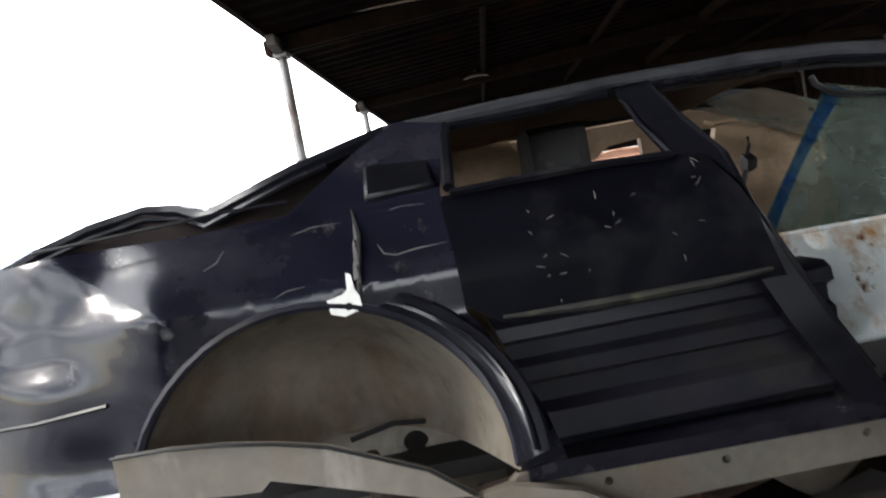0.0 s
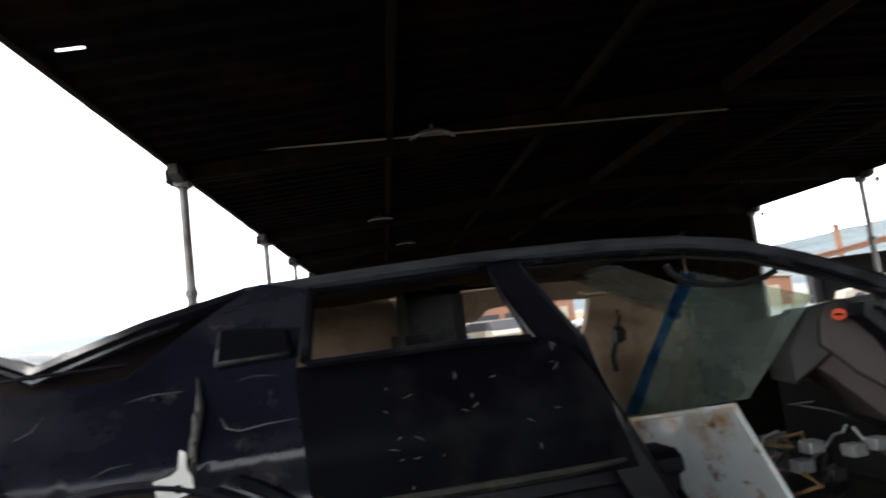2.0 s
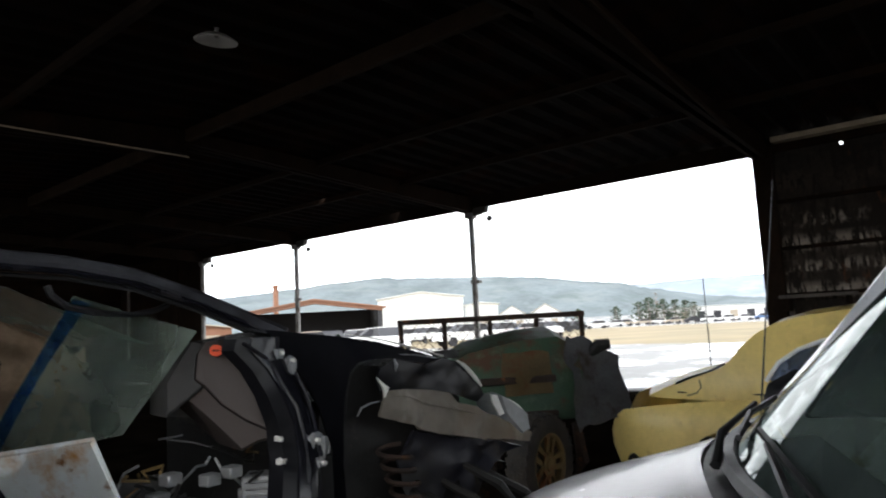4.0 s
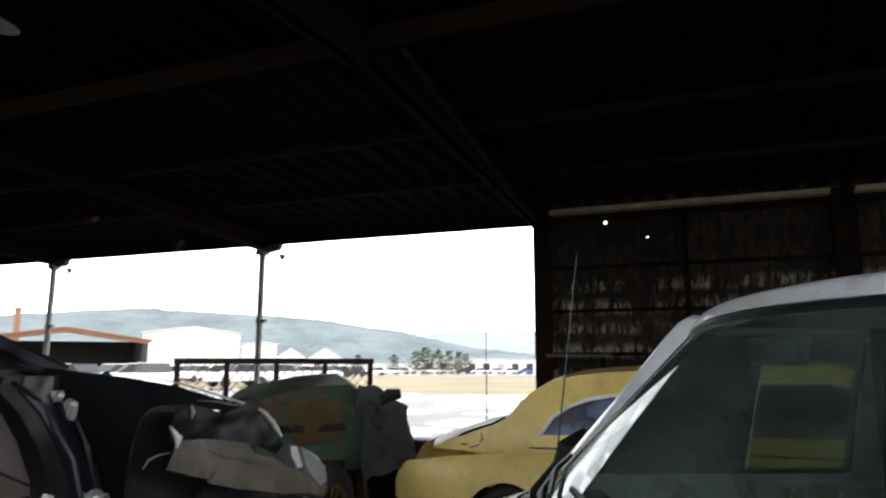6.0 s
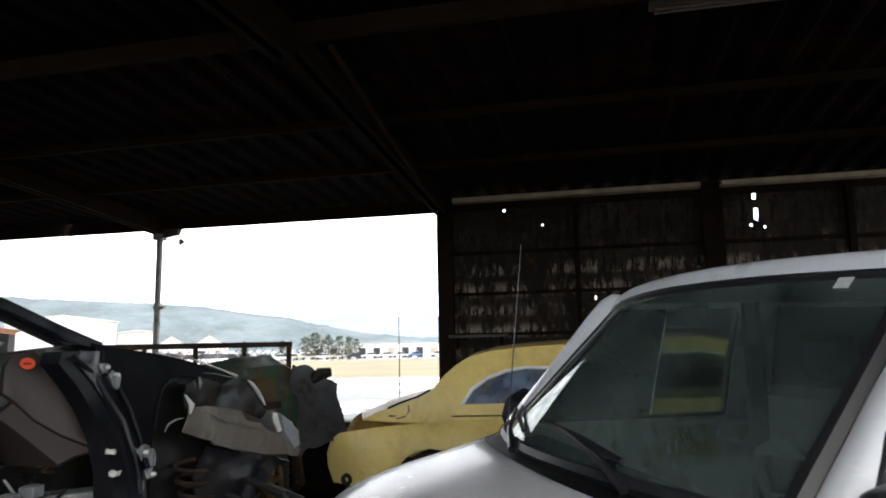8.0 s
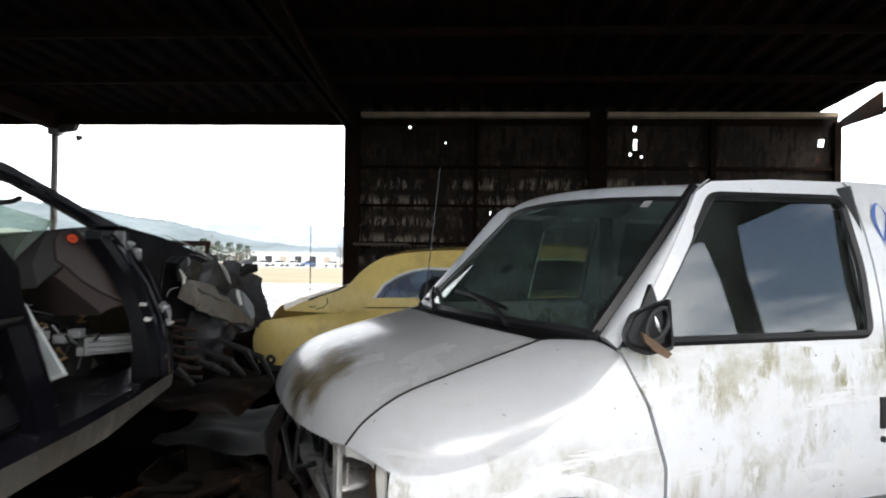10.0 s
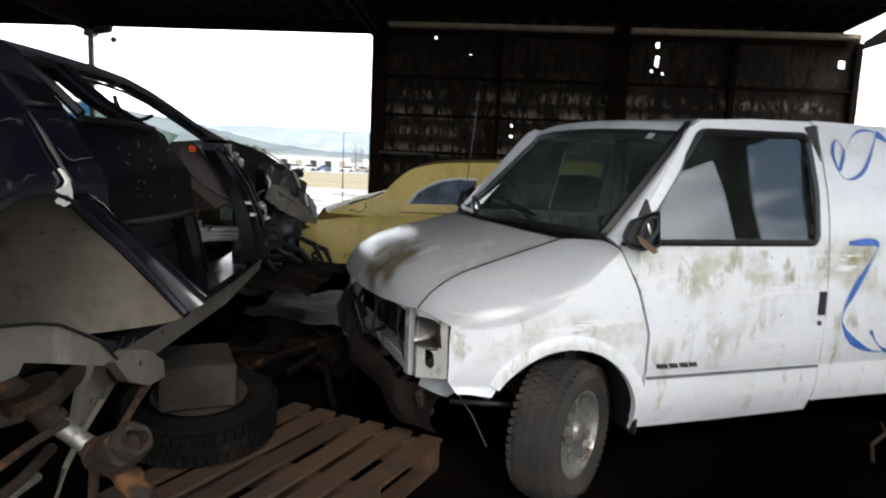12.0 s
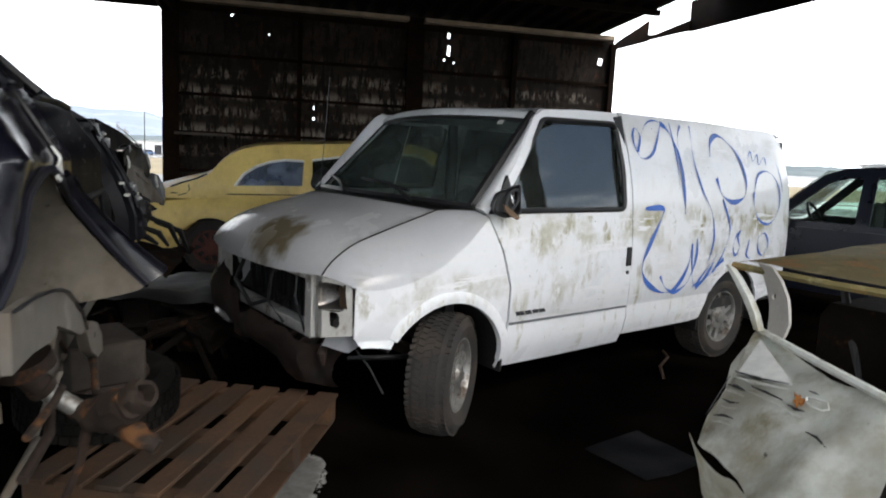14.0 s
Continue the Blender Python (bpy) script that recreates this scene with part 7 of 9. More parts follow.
part("knuckle", rough(tube(bmesh.new(), pts, rs, 14), 0.020, 26, 3), M["rust_bright"], susp, "pitted rusty steering knuckle")
pts, rs = chain([sl(-0.37, -0.11, 0.70), sl(-0.42, -0.19, 0.66), sl(-0.455, -0.24, 0.635), sl(-0.47, -0.265, 0.628)], [0.030, 0.030, 0.027, 0.020])
part("knuckle_foot", rough(tube(bmesh.new(), pts, rs, 12), 0.014, 26, 9), M["rust_bright"], susp, "orange rusty knuckle foot")
bm = bmesh.new()
lathe(bm, [(-0.024, 0.025), (-0.030, 0.036), (-0.012, 0.046), (0.022, 0.043), (0.028, 0.034), (0.026, 0.025)], 30)
rough(bm, 0.010, 34, 5)
bmesh.ops.transform(bm, matrix=Matrix.Translation(sl(-0.462, -0.215, 0.785)) @ Vector((0, -1, 0)).rotation_difference(Vector((-0.46, -0.635, 0.51))).to_matrix().to_4x4(), verts=bm.verts)
hub = part("hub", bm, M["rust_bright"], susp, "orange rusty open hub ring")
ax = Vector((-0.46, -0.635, 0.51)).normalized()
part("hub_core", tube(bmesh.new(), [sl(-0.462, -0.215, 0.785) - ax * 0.03, sl(-0.462, -0.215, 0.785) - ax * 0.012], 0.027, 16), M["rust_dark"], hub, "dark rusty hub bore")
for pts, r, mn in (
    ((sl(0.175, -0.013, 0.742), sl(0.0, -0.04, 0.726), sl(-0.176, -0.065, 0.708), sl(-0.33, -0.12, 0.735)), [0.016, 0.010, 0.010, 0.013], "rust_bright"),
    ((sl(-0.025, 0.046, 0.80), sl(-0.03, 0.06, 0.74), sl(-0.10, 0.09, 0.66), sl(-0.16, 0.12, 0.56), sl(-0.2, 0.14, 0.44)), 0.009, "primer"),
    ((sl(-0.33, 0.10, 0.82), sl(-0.16, 0.11, 0.835), sl(0.04, 0.12, 0.86)), [0.030, 0.026, 0.024], "rust_dark"),
    ((sl(-0.40, 0.03, 0.735), sl(-0.58, 0.0, 0.74), sl(-0.80, 0.02, 0.72)), [0.014, 0.012, 0.012], "rust"),
    ((sl(-0.42, 0.06, 0.66), sl(-0.62, 0.06, 0.67), sl(-0.86, 0.08, 0.64)), [0.012, 0.010, 0.010], "primer"),
    ((sl(-0.38, 0.0, 0.80), sl(-0.55, -0.01, 0.82), sl(-0.74, 0.02, 0.80)), [0.010, 0.010, 0.010], "rust_bright"),
    ((sl(-0.34, -0.06, 0.66), sl(-0.30, -0.03, 0.52), sl(-0.28, 0.02, 0.40)), [0.014, 0.012, 0.010], "rust"),
):
    part("suspension_link", tube(bmesh.new(), list(pts), r, 10), M[mn], susp)
STRAP = [sl(-0.02, 0.085, 0.925), sl(0.005, 0.072, 0.87), sl(0.035, 0.062, 0.82), sl(0.066, 0.05, 0.775)]
part("strap", sheet(bmesh.new(), lambda s, t: glide(STRAP, s) + Vector((0.030 * (t - 0.5), 0.0, 0.012 * (t - 0.5))), 10, 3, 0.006, 0.006, 81), M["rust_bright"], susp, "rusty bent strap")
part("spring_seat", rough(tube(bmesh.new(), [sl(-0.38, 0.10, 0.90), sl(-0.37, 0.09, 0.86)], 0.07, 16), 0.004, 30, 2), M["rust"], susp, "rusty spring seat")
RE = [Vector(p) for p in ((-0.135, -0.035, 1.005), (-0.050, -0.035, 1.018), (0.099, -0.035, 0.976), (0.214, -0.035, 0.906), (0.223, -0.035, 0.850), (0.095, -0.035, 0.864), (-0.053, -0.035, 0.927))]
bm = bmesh.new()
loft(bm, [[p + Vector((0, d, 0)) for p in RE] for d in (0.0, 0.03)])
part("rail_end", bm, M["primer"], susp, "pale rounded rail end", bevel=0.004)
FLG = [Vector(p) for p in ((-0.86, -0.010, 1.235), (-0.74, -0.020, 1.235), (-0.618, -0.030, 1.224), (-0.517, -0.030, 1.205), (-0.412, -0.030, 1.177), (-0.215, -0.030, 1.086), (-0.124, -0.030, 1.011), (-0.202, -0.030, 1.017), (-0.404, -0.030, 1.085), (-0.543, -0.030, 1.130), (-0.566, -0.030, 1.111), (-0.625, -0.030, 1.115), (-0.74, -0.02, 1.125), (-0.86, -0.01, 1.12))]
bm = bmesh.new()
loft(bm, [[p + Vector((0, d, 0)) for p in FLG] for d in (0.0, 0.02)])
part("well_flange", bm, M["primer"], susp, "pale lower wheel well flange", bevel=0.003)
part("flange_lip", tube(bmesh.new(), [p + Vector((0, -0.006, 0.002)) for p in FLG[:7]], 0.004, 5), M["black_trim"], susp)
part("rail_hole", tube(bmesh.new(), [Vector((0.031, -0.035, 0.954)) + Vector((0, -0.002, 0)), Vector((0.031, -0.035, 0.954)) + Vector((0, 0.006, 0))], 0.009, 10), M["black_trim"], susp)

# white rusty sheet leaning in the sedan's front seat space
slab = thing("rusty_white_panel", S7, "white enamel appliance panel streaked with rust", "panel")
part("sheet", sheet(bmesh.new(), lambda s, t: (0.80 + 0.31 * s - 0.05 * t, 0.13 + 0.13 * t, 1.13 + 0.265 * t - 0.005 * s + 0.004 * math.sin(9 * s)), 8, 6, 0.03), M["white_rusty"], slab, bevel=0.006)
part("rim", tube(bmesh.new(), [(0.80, 0.13, 1.13), (0.75, 0.26, 1.395), (1.06, 0.26, 1.39), (1.11, 0.13, 1.125), (0.80, 0.13, 1.13)], 0.010, 6), M["white_rusty"], slab)

# ---- what carries the sedan ----
blk = thing("concrete_block", pose(0.81, 3.62, 0.412, 0, 0, 28), "stained solid concrete block under the sedan's floor", "block")
part("block", boxes(((-0.2, -0.13, 0), (0.2, 0.2, 0.20))), M["concrete"], blk, bevel=0.012)
tyre = thing("old_tyre", pose(0.83, 3.65, 0.318) @ Matrix.Rotation(radians(8), 4, Vector((0.32, -0.95, 0))) @ Matrix.Scale(1.10, 4), "worn black tyre lying flat on the pallet", "tyre")
bm = bmesh.new()
lathe(bm, [(-0.09, 0.20), (-0.105, 0.25), (-0.08, 0.31), (0.0, 0.325), (0.08, 0.31), (0.105, 0.25), (0.09, 0.20)], 44, axis="z")
casing = part("casing", bm, M["rubber_shaded"], tyre)
bm = bmesh.new()
for k in range(52):
    a = 2 * math.pi * k / 52
    for zz in (-0.05, 0.0, 0.05):
        box(bm, (0.318, -0.013, zz - 0.02), (0.332, 0.013, zz + 0.02), Matrix.Rotation(a + zz, 4, "Z"))
tagged(part("tread", bm, M["rubber_shaded"], casing), kind="stuff")
bm = bmesh.new()
lathe(bm, [(-0.085, 0.02), (-0.085, 0.205), (0.085, 0.205), (0.11, 0.19), (0.10, 0.02)], 28, axis="z")
part("rim", bm, M["rust_dark"], tyre, "rusty steel rim")

pallet = thing("pallet", pose(0.66, 3.15, 0, 0, 0, -21.4), "brown weathered wooden pallet on the dirt floor", "pallet")
pl = 1.25
rnd = random.Random(6)
for k in range(6):
    y, w = -0.415 + 0.166 * k, rnd.uniform(0.046, 0.062)
    bm = box(bmesh.new(), (-0.62 - rnd.uniform(0, 0.015), y - w, 0.155), (0.62 + rnd.uniform(0, 0.012), y + w, 0.177), pose(0, 0, 0, 0, rnd.uniform(-0.3, 0.3), rnd.uniform(-0.8, 0.8)))
    part("deck_board", bm, M["pallet_wood"], pallet, bevel=0.004)
for x in (-0.57, 0.0, 0.57):
    part("stringer", boxes(((x - 0.045, -0.47, 0.022), (x + 0.045, 0.47, 0.154))), M["pallet_wood"], pallet, bevel=0.004)
for y in (-0.41, 0.0, 0.41):
    part("bottom_board", boxes(((-0.62, y - 0.05, 0.002), (0.62, y + 0.05, 0.022))), M["pallet_wood"], pallet, bevel=0.003)
crib = thing("timber_crib", pose(-0.62, 4.25, 0, 0, 0, 7), "stack of rough timber blocks under the rear axle", "timber stack")
for k in range(6):
    m = pose(0, 0, 0.105 * k, 0, 0, 90 * (k % 2))
    for q in (-0.17, 0.17):
        part("block", box(bmesh.new(), (-0.28, q - 0.07, 0.0), (0.28, q + 0.07, 0.105), m), M["pallet_wood"], crib, bevel=0.006)

# ---- yellow classic car by the wall ----
YW = 1.62
ycar = thing("classic_car", pose(5.62, 3.55, 0, 0, 0, -90), "faded yellow rounded classic car without rear wheel cover", "car")


def yc_low(u, z, far=False):
    y = -0.02 * math.sin(math.pi * min(1, max(0, (z - 0.2) / 0.75)))
    y += 0.10 * max(0, (z - 0.72) / 0.24) ** 2
    if u < -0.6:
        y += 0.62 * (-0.6 - u) ** 2
    if u > 3.5:
        y += 0.5 * (u - 3.5) ** 2
    return (u, YW - y if far else y, z)


def yc_up(u, z, far=False):
    y = 0.11 + 0.22 * max(0, (z - 1.0) / 0.65) ** 1.4
    if u < 0.3:
        y += 0.16 * (0.3 - u) ** 2
    return (u, YW - y if far else y, z)


Y_LOW = [(-1.02, 0.36), (-1.09, 0.50), (-1.10, 0.62), (-1.05, 0.745), (-0.95, 0.81), (-0.6, 0.865), (-0.2, 0.905), (0.6, 0.955), (1.8, 0.97), (3.4, 0.96), (3.9, 0.88), (4.1, 0.7), (4.08, 0.40)] + arc(3.35, 0.33, 0.37, 0, 180, 14) + [(2.8, 0.26), (0.6, 0.26)] + arc(-0.05, 0.33, 0.36, 0, 180, 14) + [(-0.6, 0.33)]
Y_UP = [(-0.80, 0.90), (-0.62, 0.985), (-0.36, 1.075), (-0.13, 1.15), (-0.05, 1.22), (0.05, 1.36), (0.15, 1.46), (0.28, 1.545), (0.48, 1.605), (0.76, 1.64), (1.2, 1.665), (1.75, 1.71), (2.35, 1.715), (2.64, 1.65), (2.88, 1.39), (3.10, 0.98), (1.2, 0.94), (0.2, 0.90)]
Y_UP = [(u, z if z < 1.1 else 1.1 + (z - 1.1) * 0.86) for u, z in Y_UP]
Y_W1 = [(0.225, 1.065), (1.00, 1.085), (1.02, 1.385), (0.80, 1.39), (0.62, 1.36), (0.46, 1.30), (0.32, 1.205)]
Y_W2 = [(1.12, 1.09), (2.80, 1.13), (2.66, 1.36), (2.52, 1.48), (2.35, 1.515), (1.75, 1.50), (1.12, 1.40)]
ZY = (0.4, 0.55, 0.68, 0.76, 0.84, 0.9, 1.0, 1.1, 1.2, 1.3, 1.4, 1.5, 1.58)
for far in (False, True):
    part("lower_side", panel(Y_LOW, [], lambda u, z: yc_low(u, z, far), steps(-1.05, 4.1, 26), ZY, 0.02), M["yellow_paint"], ycar, "yellow lower body with rear fender")
    part("upper_side", panel(Y_UP, [Y_W1, Y_W2], lambda u, z: yc_up(u, z, far), steps(-0.75, 0.4, 6), ZY, 0.025), M["yellow_paint"], ycar, "yellow cabin side")
    o = -1 if not far else 1

    def yon(u, z, d):
        p = yc_up(u, z, far)
        return Vector((p[0], p[1] + o * d, p[2]))
    for w in (Y_W1, Y_W2):
        win = part("side_window", panel(w, [], lambda u, z: yon(u, z, -0.02), (), ZY, 0.006), M["glass_sky" if w is Y_W1 else "glass_clear"], ycar, "side window with sky reflection in a bluish film" if w is Y_W1 else "clear front side window")
        bm = bmesh.new()
        tube(bm, [yon(u, z, 0.032) for u, z in (w[2:] + w[:1] if w is Y_W1 else w[1:])], 0.017, 6)
        part("window_trim", bm, M["bright_trim"], win, "bright window trim")
    bm = bmesh.new()
    tube(bm, [Vector(yc_up(u, z, far)) + Vector((0, o * 0.026, 0)) for u, z in ((-0.5, 0.955), (0.2, 0.965), (1.2, 0.985), (2.9, 0.99))], 0.007, 6)
    part("body_seam", bm, M["rust"], ycar)
TOP = [(u, z + 0.004) for u, z in Y_UP[:14]]


def ytop(s, t):
    k = min(len(TOP) - 2, int(s * (len(TOP) - 1)))
    f = s * (len(TOP) - 1) - k
    u, z = TOP[k][0] + f * (TOP[k + 1][0] - TOP[k][0]), TOP[k][1] + f * (TOP[k + 1][1] - TOP[k][1])
    y0 = yc_up(u, z)[1]
    c = 1 - abs(2 * t - 1) ** 2.2
    return (u - 0.12 * c * max(0, 1 - s * 3.5), y0 + (YW - 2 * y0) * t, z + 0.045 * c)


part("roof", sheet(bmesh.new(), ytop, 60, 12, 0.02), M["yellow_paint"], ycar, "rounded yellow roof and rear deck")
part("tail", sheet(bmesh.new(), lambda s, t: (-1.03 - 0.10 * math.sin(math.pi * t) + 0.20 * s ** 2, 0.12 + (YW - 0.24) * t, 0.34 + 0.60 * s), 8, 12, 0.02), M["yellow_paint"], ycar)
part("hood", sheet(bmesh.new(), lambda s, t: (3.1 + 1.0 * s, 0.15 + (YW - 0.3) * t, 1.0 + 0.1 * math.sin(math.pi * t) - 0.25 * s ** 2), 6, 8, 0.02), M["yellow_paint"], ycar)
part("windscreen", sheet(bmesh.new(), lambda s, t: (2.66 + 0.45 * s, 0.30 - 0.14 * s + (YW - 0.60 + 0.28 * s) * t, 1.565 - 0.55 * s), 3, 6, 0.006), M["glass_sky"], ycar)
part("seat", boxes(((0.75, 0.25, 0.5), (0.95, YW - 0.25, 1.12))), M["cabin_grey"], ycar, bevel=0.05)
part("floor", boxes(((-0.9, 0.1, 0.26), (3.9, YW - 0.1, 0.36))), M["engine_black"], ycar)
bm = bmesh.new()
tube(bm, [(-0.50, 0.16, 1.03), (-0.38, 0.15, 1.08), (-0.22, 0.17, 1.13), (-0.10, 0.2, 1.19)], 0.01, 6)
part("deck_gap", bm, M["black_trim"], ycar)
bm = bmesh.new()
tube(bm, [yon_lid for yon_lid in (Vector(yc_up(-0.30, 1.06)) + Vector((0, -0.024, 0)), Vector(yc_up(-0.29, 1.0)) + Vector((0, -0.024, 0)), Vector(yc_up(-0.33, 0.955)) + Vector((0, -0.024, 0)), Vector(yc_up(-0.42, 0.93)) + Vector((0, -0.024, 0)))], 0.006, 6)
part("lid_seam", bm, M["black_trim"], ycar)
bm = bmesh.new()
lathe(bm, [(0.0, 0.02), (0.0, 0.05), (0.03, 0.058), (0.05, 0.05), (0.05, 0.02)], 16, c=(-0.86, 0.0, 0.40))
part("tail_lamp", bm, M["engine_black"], ycar, "dark empty tail lamp hole")
for x in (-0.05, 3.35):
    for y, sd in ((0.16, -1), (YW - 0.16, 1)):
        wheel(ycar, x, y, 0.33, 0.33, 0.17, 0, sd, "drum_red", 24)

# ---- old green farm machine and mesh trailer ----
gm = thing("farm_machine", pose(5.27, 5.66, 0, 0, 0, -45), "old green farm machine with rust and orange wheel", "farm machine")
bm = bmesh.new()
loft(bm, [[Vector((x, y, z)) for y, z in ((-0.45, 0.75), (-0.47, 1.20 + d), (-0.35, 1.41 + d), (0.1, 1.50 + d), (0.45, 1.30 + d), (0.47, 0.75))] for x, d in ((-0.35, -0.16), (-0.2, -0.06), (0.3, 0.03), (0.62, 0.05), (0.8, -0.06))])
part("body", bm, M["green_paint"], gm, "dented green sheet body", bevel=0.02)
bm = bmesh.new()
sheet(bm, lambda s, t: (0.10 + 0.42 * s, -0.485 - 0.05 * math.sin(math.pi * s), 0.98 + 0.36 * t), 6, 6, 0.02, 0.03, 3)
part("side_cover", bm, M["orange_paint"], gm, "rusty yellow side cover")
for z in (0.78, 1.08):
    part("rail", boxes(((-0.75, -0.53, z), (0.55, -0.48, z + 0.06))), M["rust"], gm, bevel=0.006)
wheel(gm, 0.35, -0.62, 0.42, 0.42, 0.2, 48, -1, "orange_paint", 20)
wheel(gm, -0.2, 0.62, 0.42, 0.42, 0.2, 0, 1, "orange_paint", 20)
bm = bmesh.new()
sheet(bm, lambda s, t: (0.68 + 0.54 * s, -0.66 + 0.22 * math.sin(2 * s) + 0.2 * t, 0.66 + 0.84 * t - 0.34 * s * t + 0.10 * s), 9, 9, 0.012, 0.07, 8)
part("bent_sheet", bm, mat("sheet_dull", (0.11, 0.11, 0.115), 0.6, 0.2, var=0.35, scale=6, bump=0.15, stains=[((0.06, 0.04, 0.03), 4.0, 0.55, 0.7, (1, 1, 1), 0.9)]), gm, "bent grey sheet metal")
bm = bmesh.new()
tube(bm, [(0.92, -0.3, 1.28), (1.0, -0.33, 1.36), (1.10, -0.35, 1.37)], [0.04, 0.06, 0.045], 8)
part("exhaust", bm, M["engine_black"], gm)
bm = bmesh.new()
tube(bm, [(-1.3, -0.3, 0.5), (-0.9, -0.35, 1.1), (-1.35, -0.2, 1.55)], [0.05, 0.07, 0.05], 8)
part("lift_arm", bm, M["green_paint"], gm)
for k in range(5):
    part("tine", tube(bmesh.new(), [(-0.3 + 0.25 * k, -0.5, 0.72), (-0.25 + 0.25 * k, -0.45, 0.4), (-0.35 + 0.25 * k, -0.3, 0.1)], [0.04, 0.06, 0.05], 6), M["rust"], gm)

tr = thing("mesh_trailer", pose(7.35, 7.1, 0, 0, 0, -55), "brown steel trailer with expanded mesh side racks", "trailer")
part("bed", boxes(((-1.2, 0.0, 0.55), (1.2, 1.4, 0.65))), M["rust"], tr, bevel=0.01)
for y in (0.0,):
    part("top_rail", boxes(((-1.22, y - 0.035, 1.62), (1.22, y + 0.035, 1.69))), M["rust"], tr, bevel=0.006)
    part("lower_rail", boxes(((-1.22, y - 0.025, 1.10), (1.22, y + 0.025, 1.15))), M["rust"], tr, bevel=0.006)
    for x in (-1.18, -0.6, 0.0, 0.6, 1.18):
        part("upright", boxes(((x - 0.03, y - 0.03, 0.65), (x + 0.03, y + 0.03, 1.62))), M["rust"], tr)
    bm = bmesh.new()
    for k in range(-8, 28):
        for sgn in (1, -1):
            x0 = -1.15 + 0.115 * k
            a, b = (x0, 1.15), (x0 + 0.47 * 0.9 * 1.0, 1.62)
            if sgn < 0:
                a, b = (x0, 1.62), (x0 + 0.47 * 0.9, 1.15)
            t0, t1 = max(0, (-1.15 - a[0]) / (b[0] - a[0])), min(1, (1.15 - a[0]) / (b[0] - a[0]))
            if t1 <= t0:
                continue
            p = [Vector((a[0] + (b[0] - a[0]) * t, y, a[1] + (b[1] - a[1]) * t)) for t in (t0, t1)]
            tube(bm, p, 0.0035, 4)
    tagged(part("mesh_panel", bm, M["rust"], tr, "rusty expanded mesh"), kind="stuff")
for y in (-0.15, 1.55):
    wheel(tr, 0.0, y, 0.33, 0.33, 0.18, 0, 1 if y > 1 else -1, "rust", 20)

rod = thing("marker_rod", pose(9.2, 4.94, 0), "thin dark whip rod standing in a block outside", "rod")
part("rod", tube(bmesh.new(), [(0, 0, 0.1), (0.01, 0, 1.2), (0.0, 0, 2.06)], [0.012, 0.009, 0.006], 6), M["black_trim"], rod)
part("foot", boxes(((-0.12, -0.12, 0), (0.12, 0.12, 0.12))), M["concrete"], rod, bevel=0.01)

# ---- scrap between sedan and van ----
def crumple(name, corners, mname, label, seed, wob=0.06, thick=0.012, cat="scrap"):
    ob = thing(name, Matrix.Translation(corners[0]), label, cat)
    c = [Vector(p) - Vector(corners[0]) for p in corners]
    part("sheet", sheet(bmesh.new(), lambda s, t: c[0].lerp(c[1], s).lerp(c[3].lerp(c[2], s), t), 12, 10, thick, wob, seed), M[mname], ob)
    return ob


crumple("scrap_sheet", [(1.95, 3.05, 0.50), (3.0, 3.25, 0.52), (3.35, 4.1, 0.42), (2.2, 3.95, 0.48)], "sheet_grey", "dull grey flat scrap sheet on a pile", 21, 0.05)
crumple("scrap_sheet", [(2.3, 3.6, 0.60), (3.3, 3.5, 0.66), (3.4, 4.2, 0.72), (2.4, 4.4, 0.66)], "rust", "bent rusty scrap sheet on a pile", 22, 0.08)
heap = thing("scrap_heap", pose(2.7, 3.7, 0), "dark heap of engine scrap and rusty bars", "scrap")
rnd = random.Random(31)
for k in range(26):
    p = Vector((rnd.uniform(-0.7, 0.7), rnd.uniform(-0.5, 0.5), rnd.uniform(0.06, 0.34)))
    m = Matrix.Translation(p) @ pose(0, 0, 0, rnd.uniform(-25, 25), rnd.uniform(-25, 25), rnd.uniform(0, 180))
    bm = bmesh.new()
    if k % 3:
        w = [rnd.uniform(0.06, 0.2) for _ in range(3)]
        box(bm, (-w[0], -w[1], -w[2] * 0.5), (w[0], w[1], w[2] * 0.5), m)
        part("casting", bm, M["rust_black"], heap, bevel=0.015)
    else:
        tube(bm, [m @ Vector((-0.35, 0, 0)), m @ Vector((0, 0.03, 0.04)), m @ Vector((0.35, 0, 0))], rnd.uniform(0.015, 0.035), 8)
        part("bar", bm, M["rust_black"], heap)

patch = thing("rubble_patch", pose(0.36, 2.76, 0, 0, 0, -20), "pale crushed concrete patch on the floor", "rubble")
bm = bmesh.new()
rnd = random.Random(8)
for k in range(900):
    a, r = rnd.uniform(0, 6.28), rnd.uniform(0, 1) ** 0.6
    x, y, q = r * 0.34 * math.cos(a), r * 0.16 * math.sin(a), rnd.uniform(0.003, 0.009)
    box(bm, (-q, -q * 0.8, 0), (q, q * 0.8, q * 0.5), Matrix.Translation((x, y, 0)) @ pose(0, 0, 0, rnd.uniform(-15, 15), rnd.uniform(-15, 15), rnd.uniform(0, 90)))
part("bed", sheet(bmesh.new(), lambda s, t: (0.31 * t * math.cos(2 * math.pi * s) * (1 + 0.15 * math.sin(9 * s)), 0.145 * t * math.sin(2 * math.pi * s) * (1 + 0.12 * math.sin(14 * s)), 0.010 * (1 - t ** 3)), 40, 8, 0.004, 0.004, 12), M["rubble"], patch, "packed pale crushed concrete")
tagged(part("gravel", bm, M["rubble"], patch, smooth=False), kind="stuff")
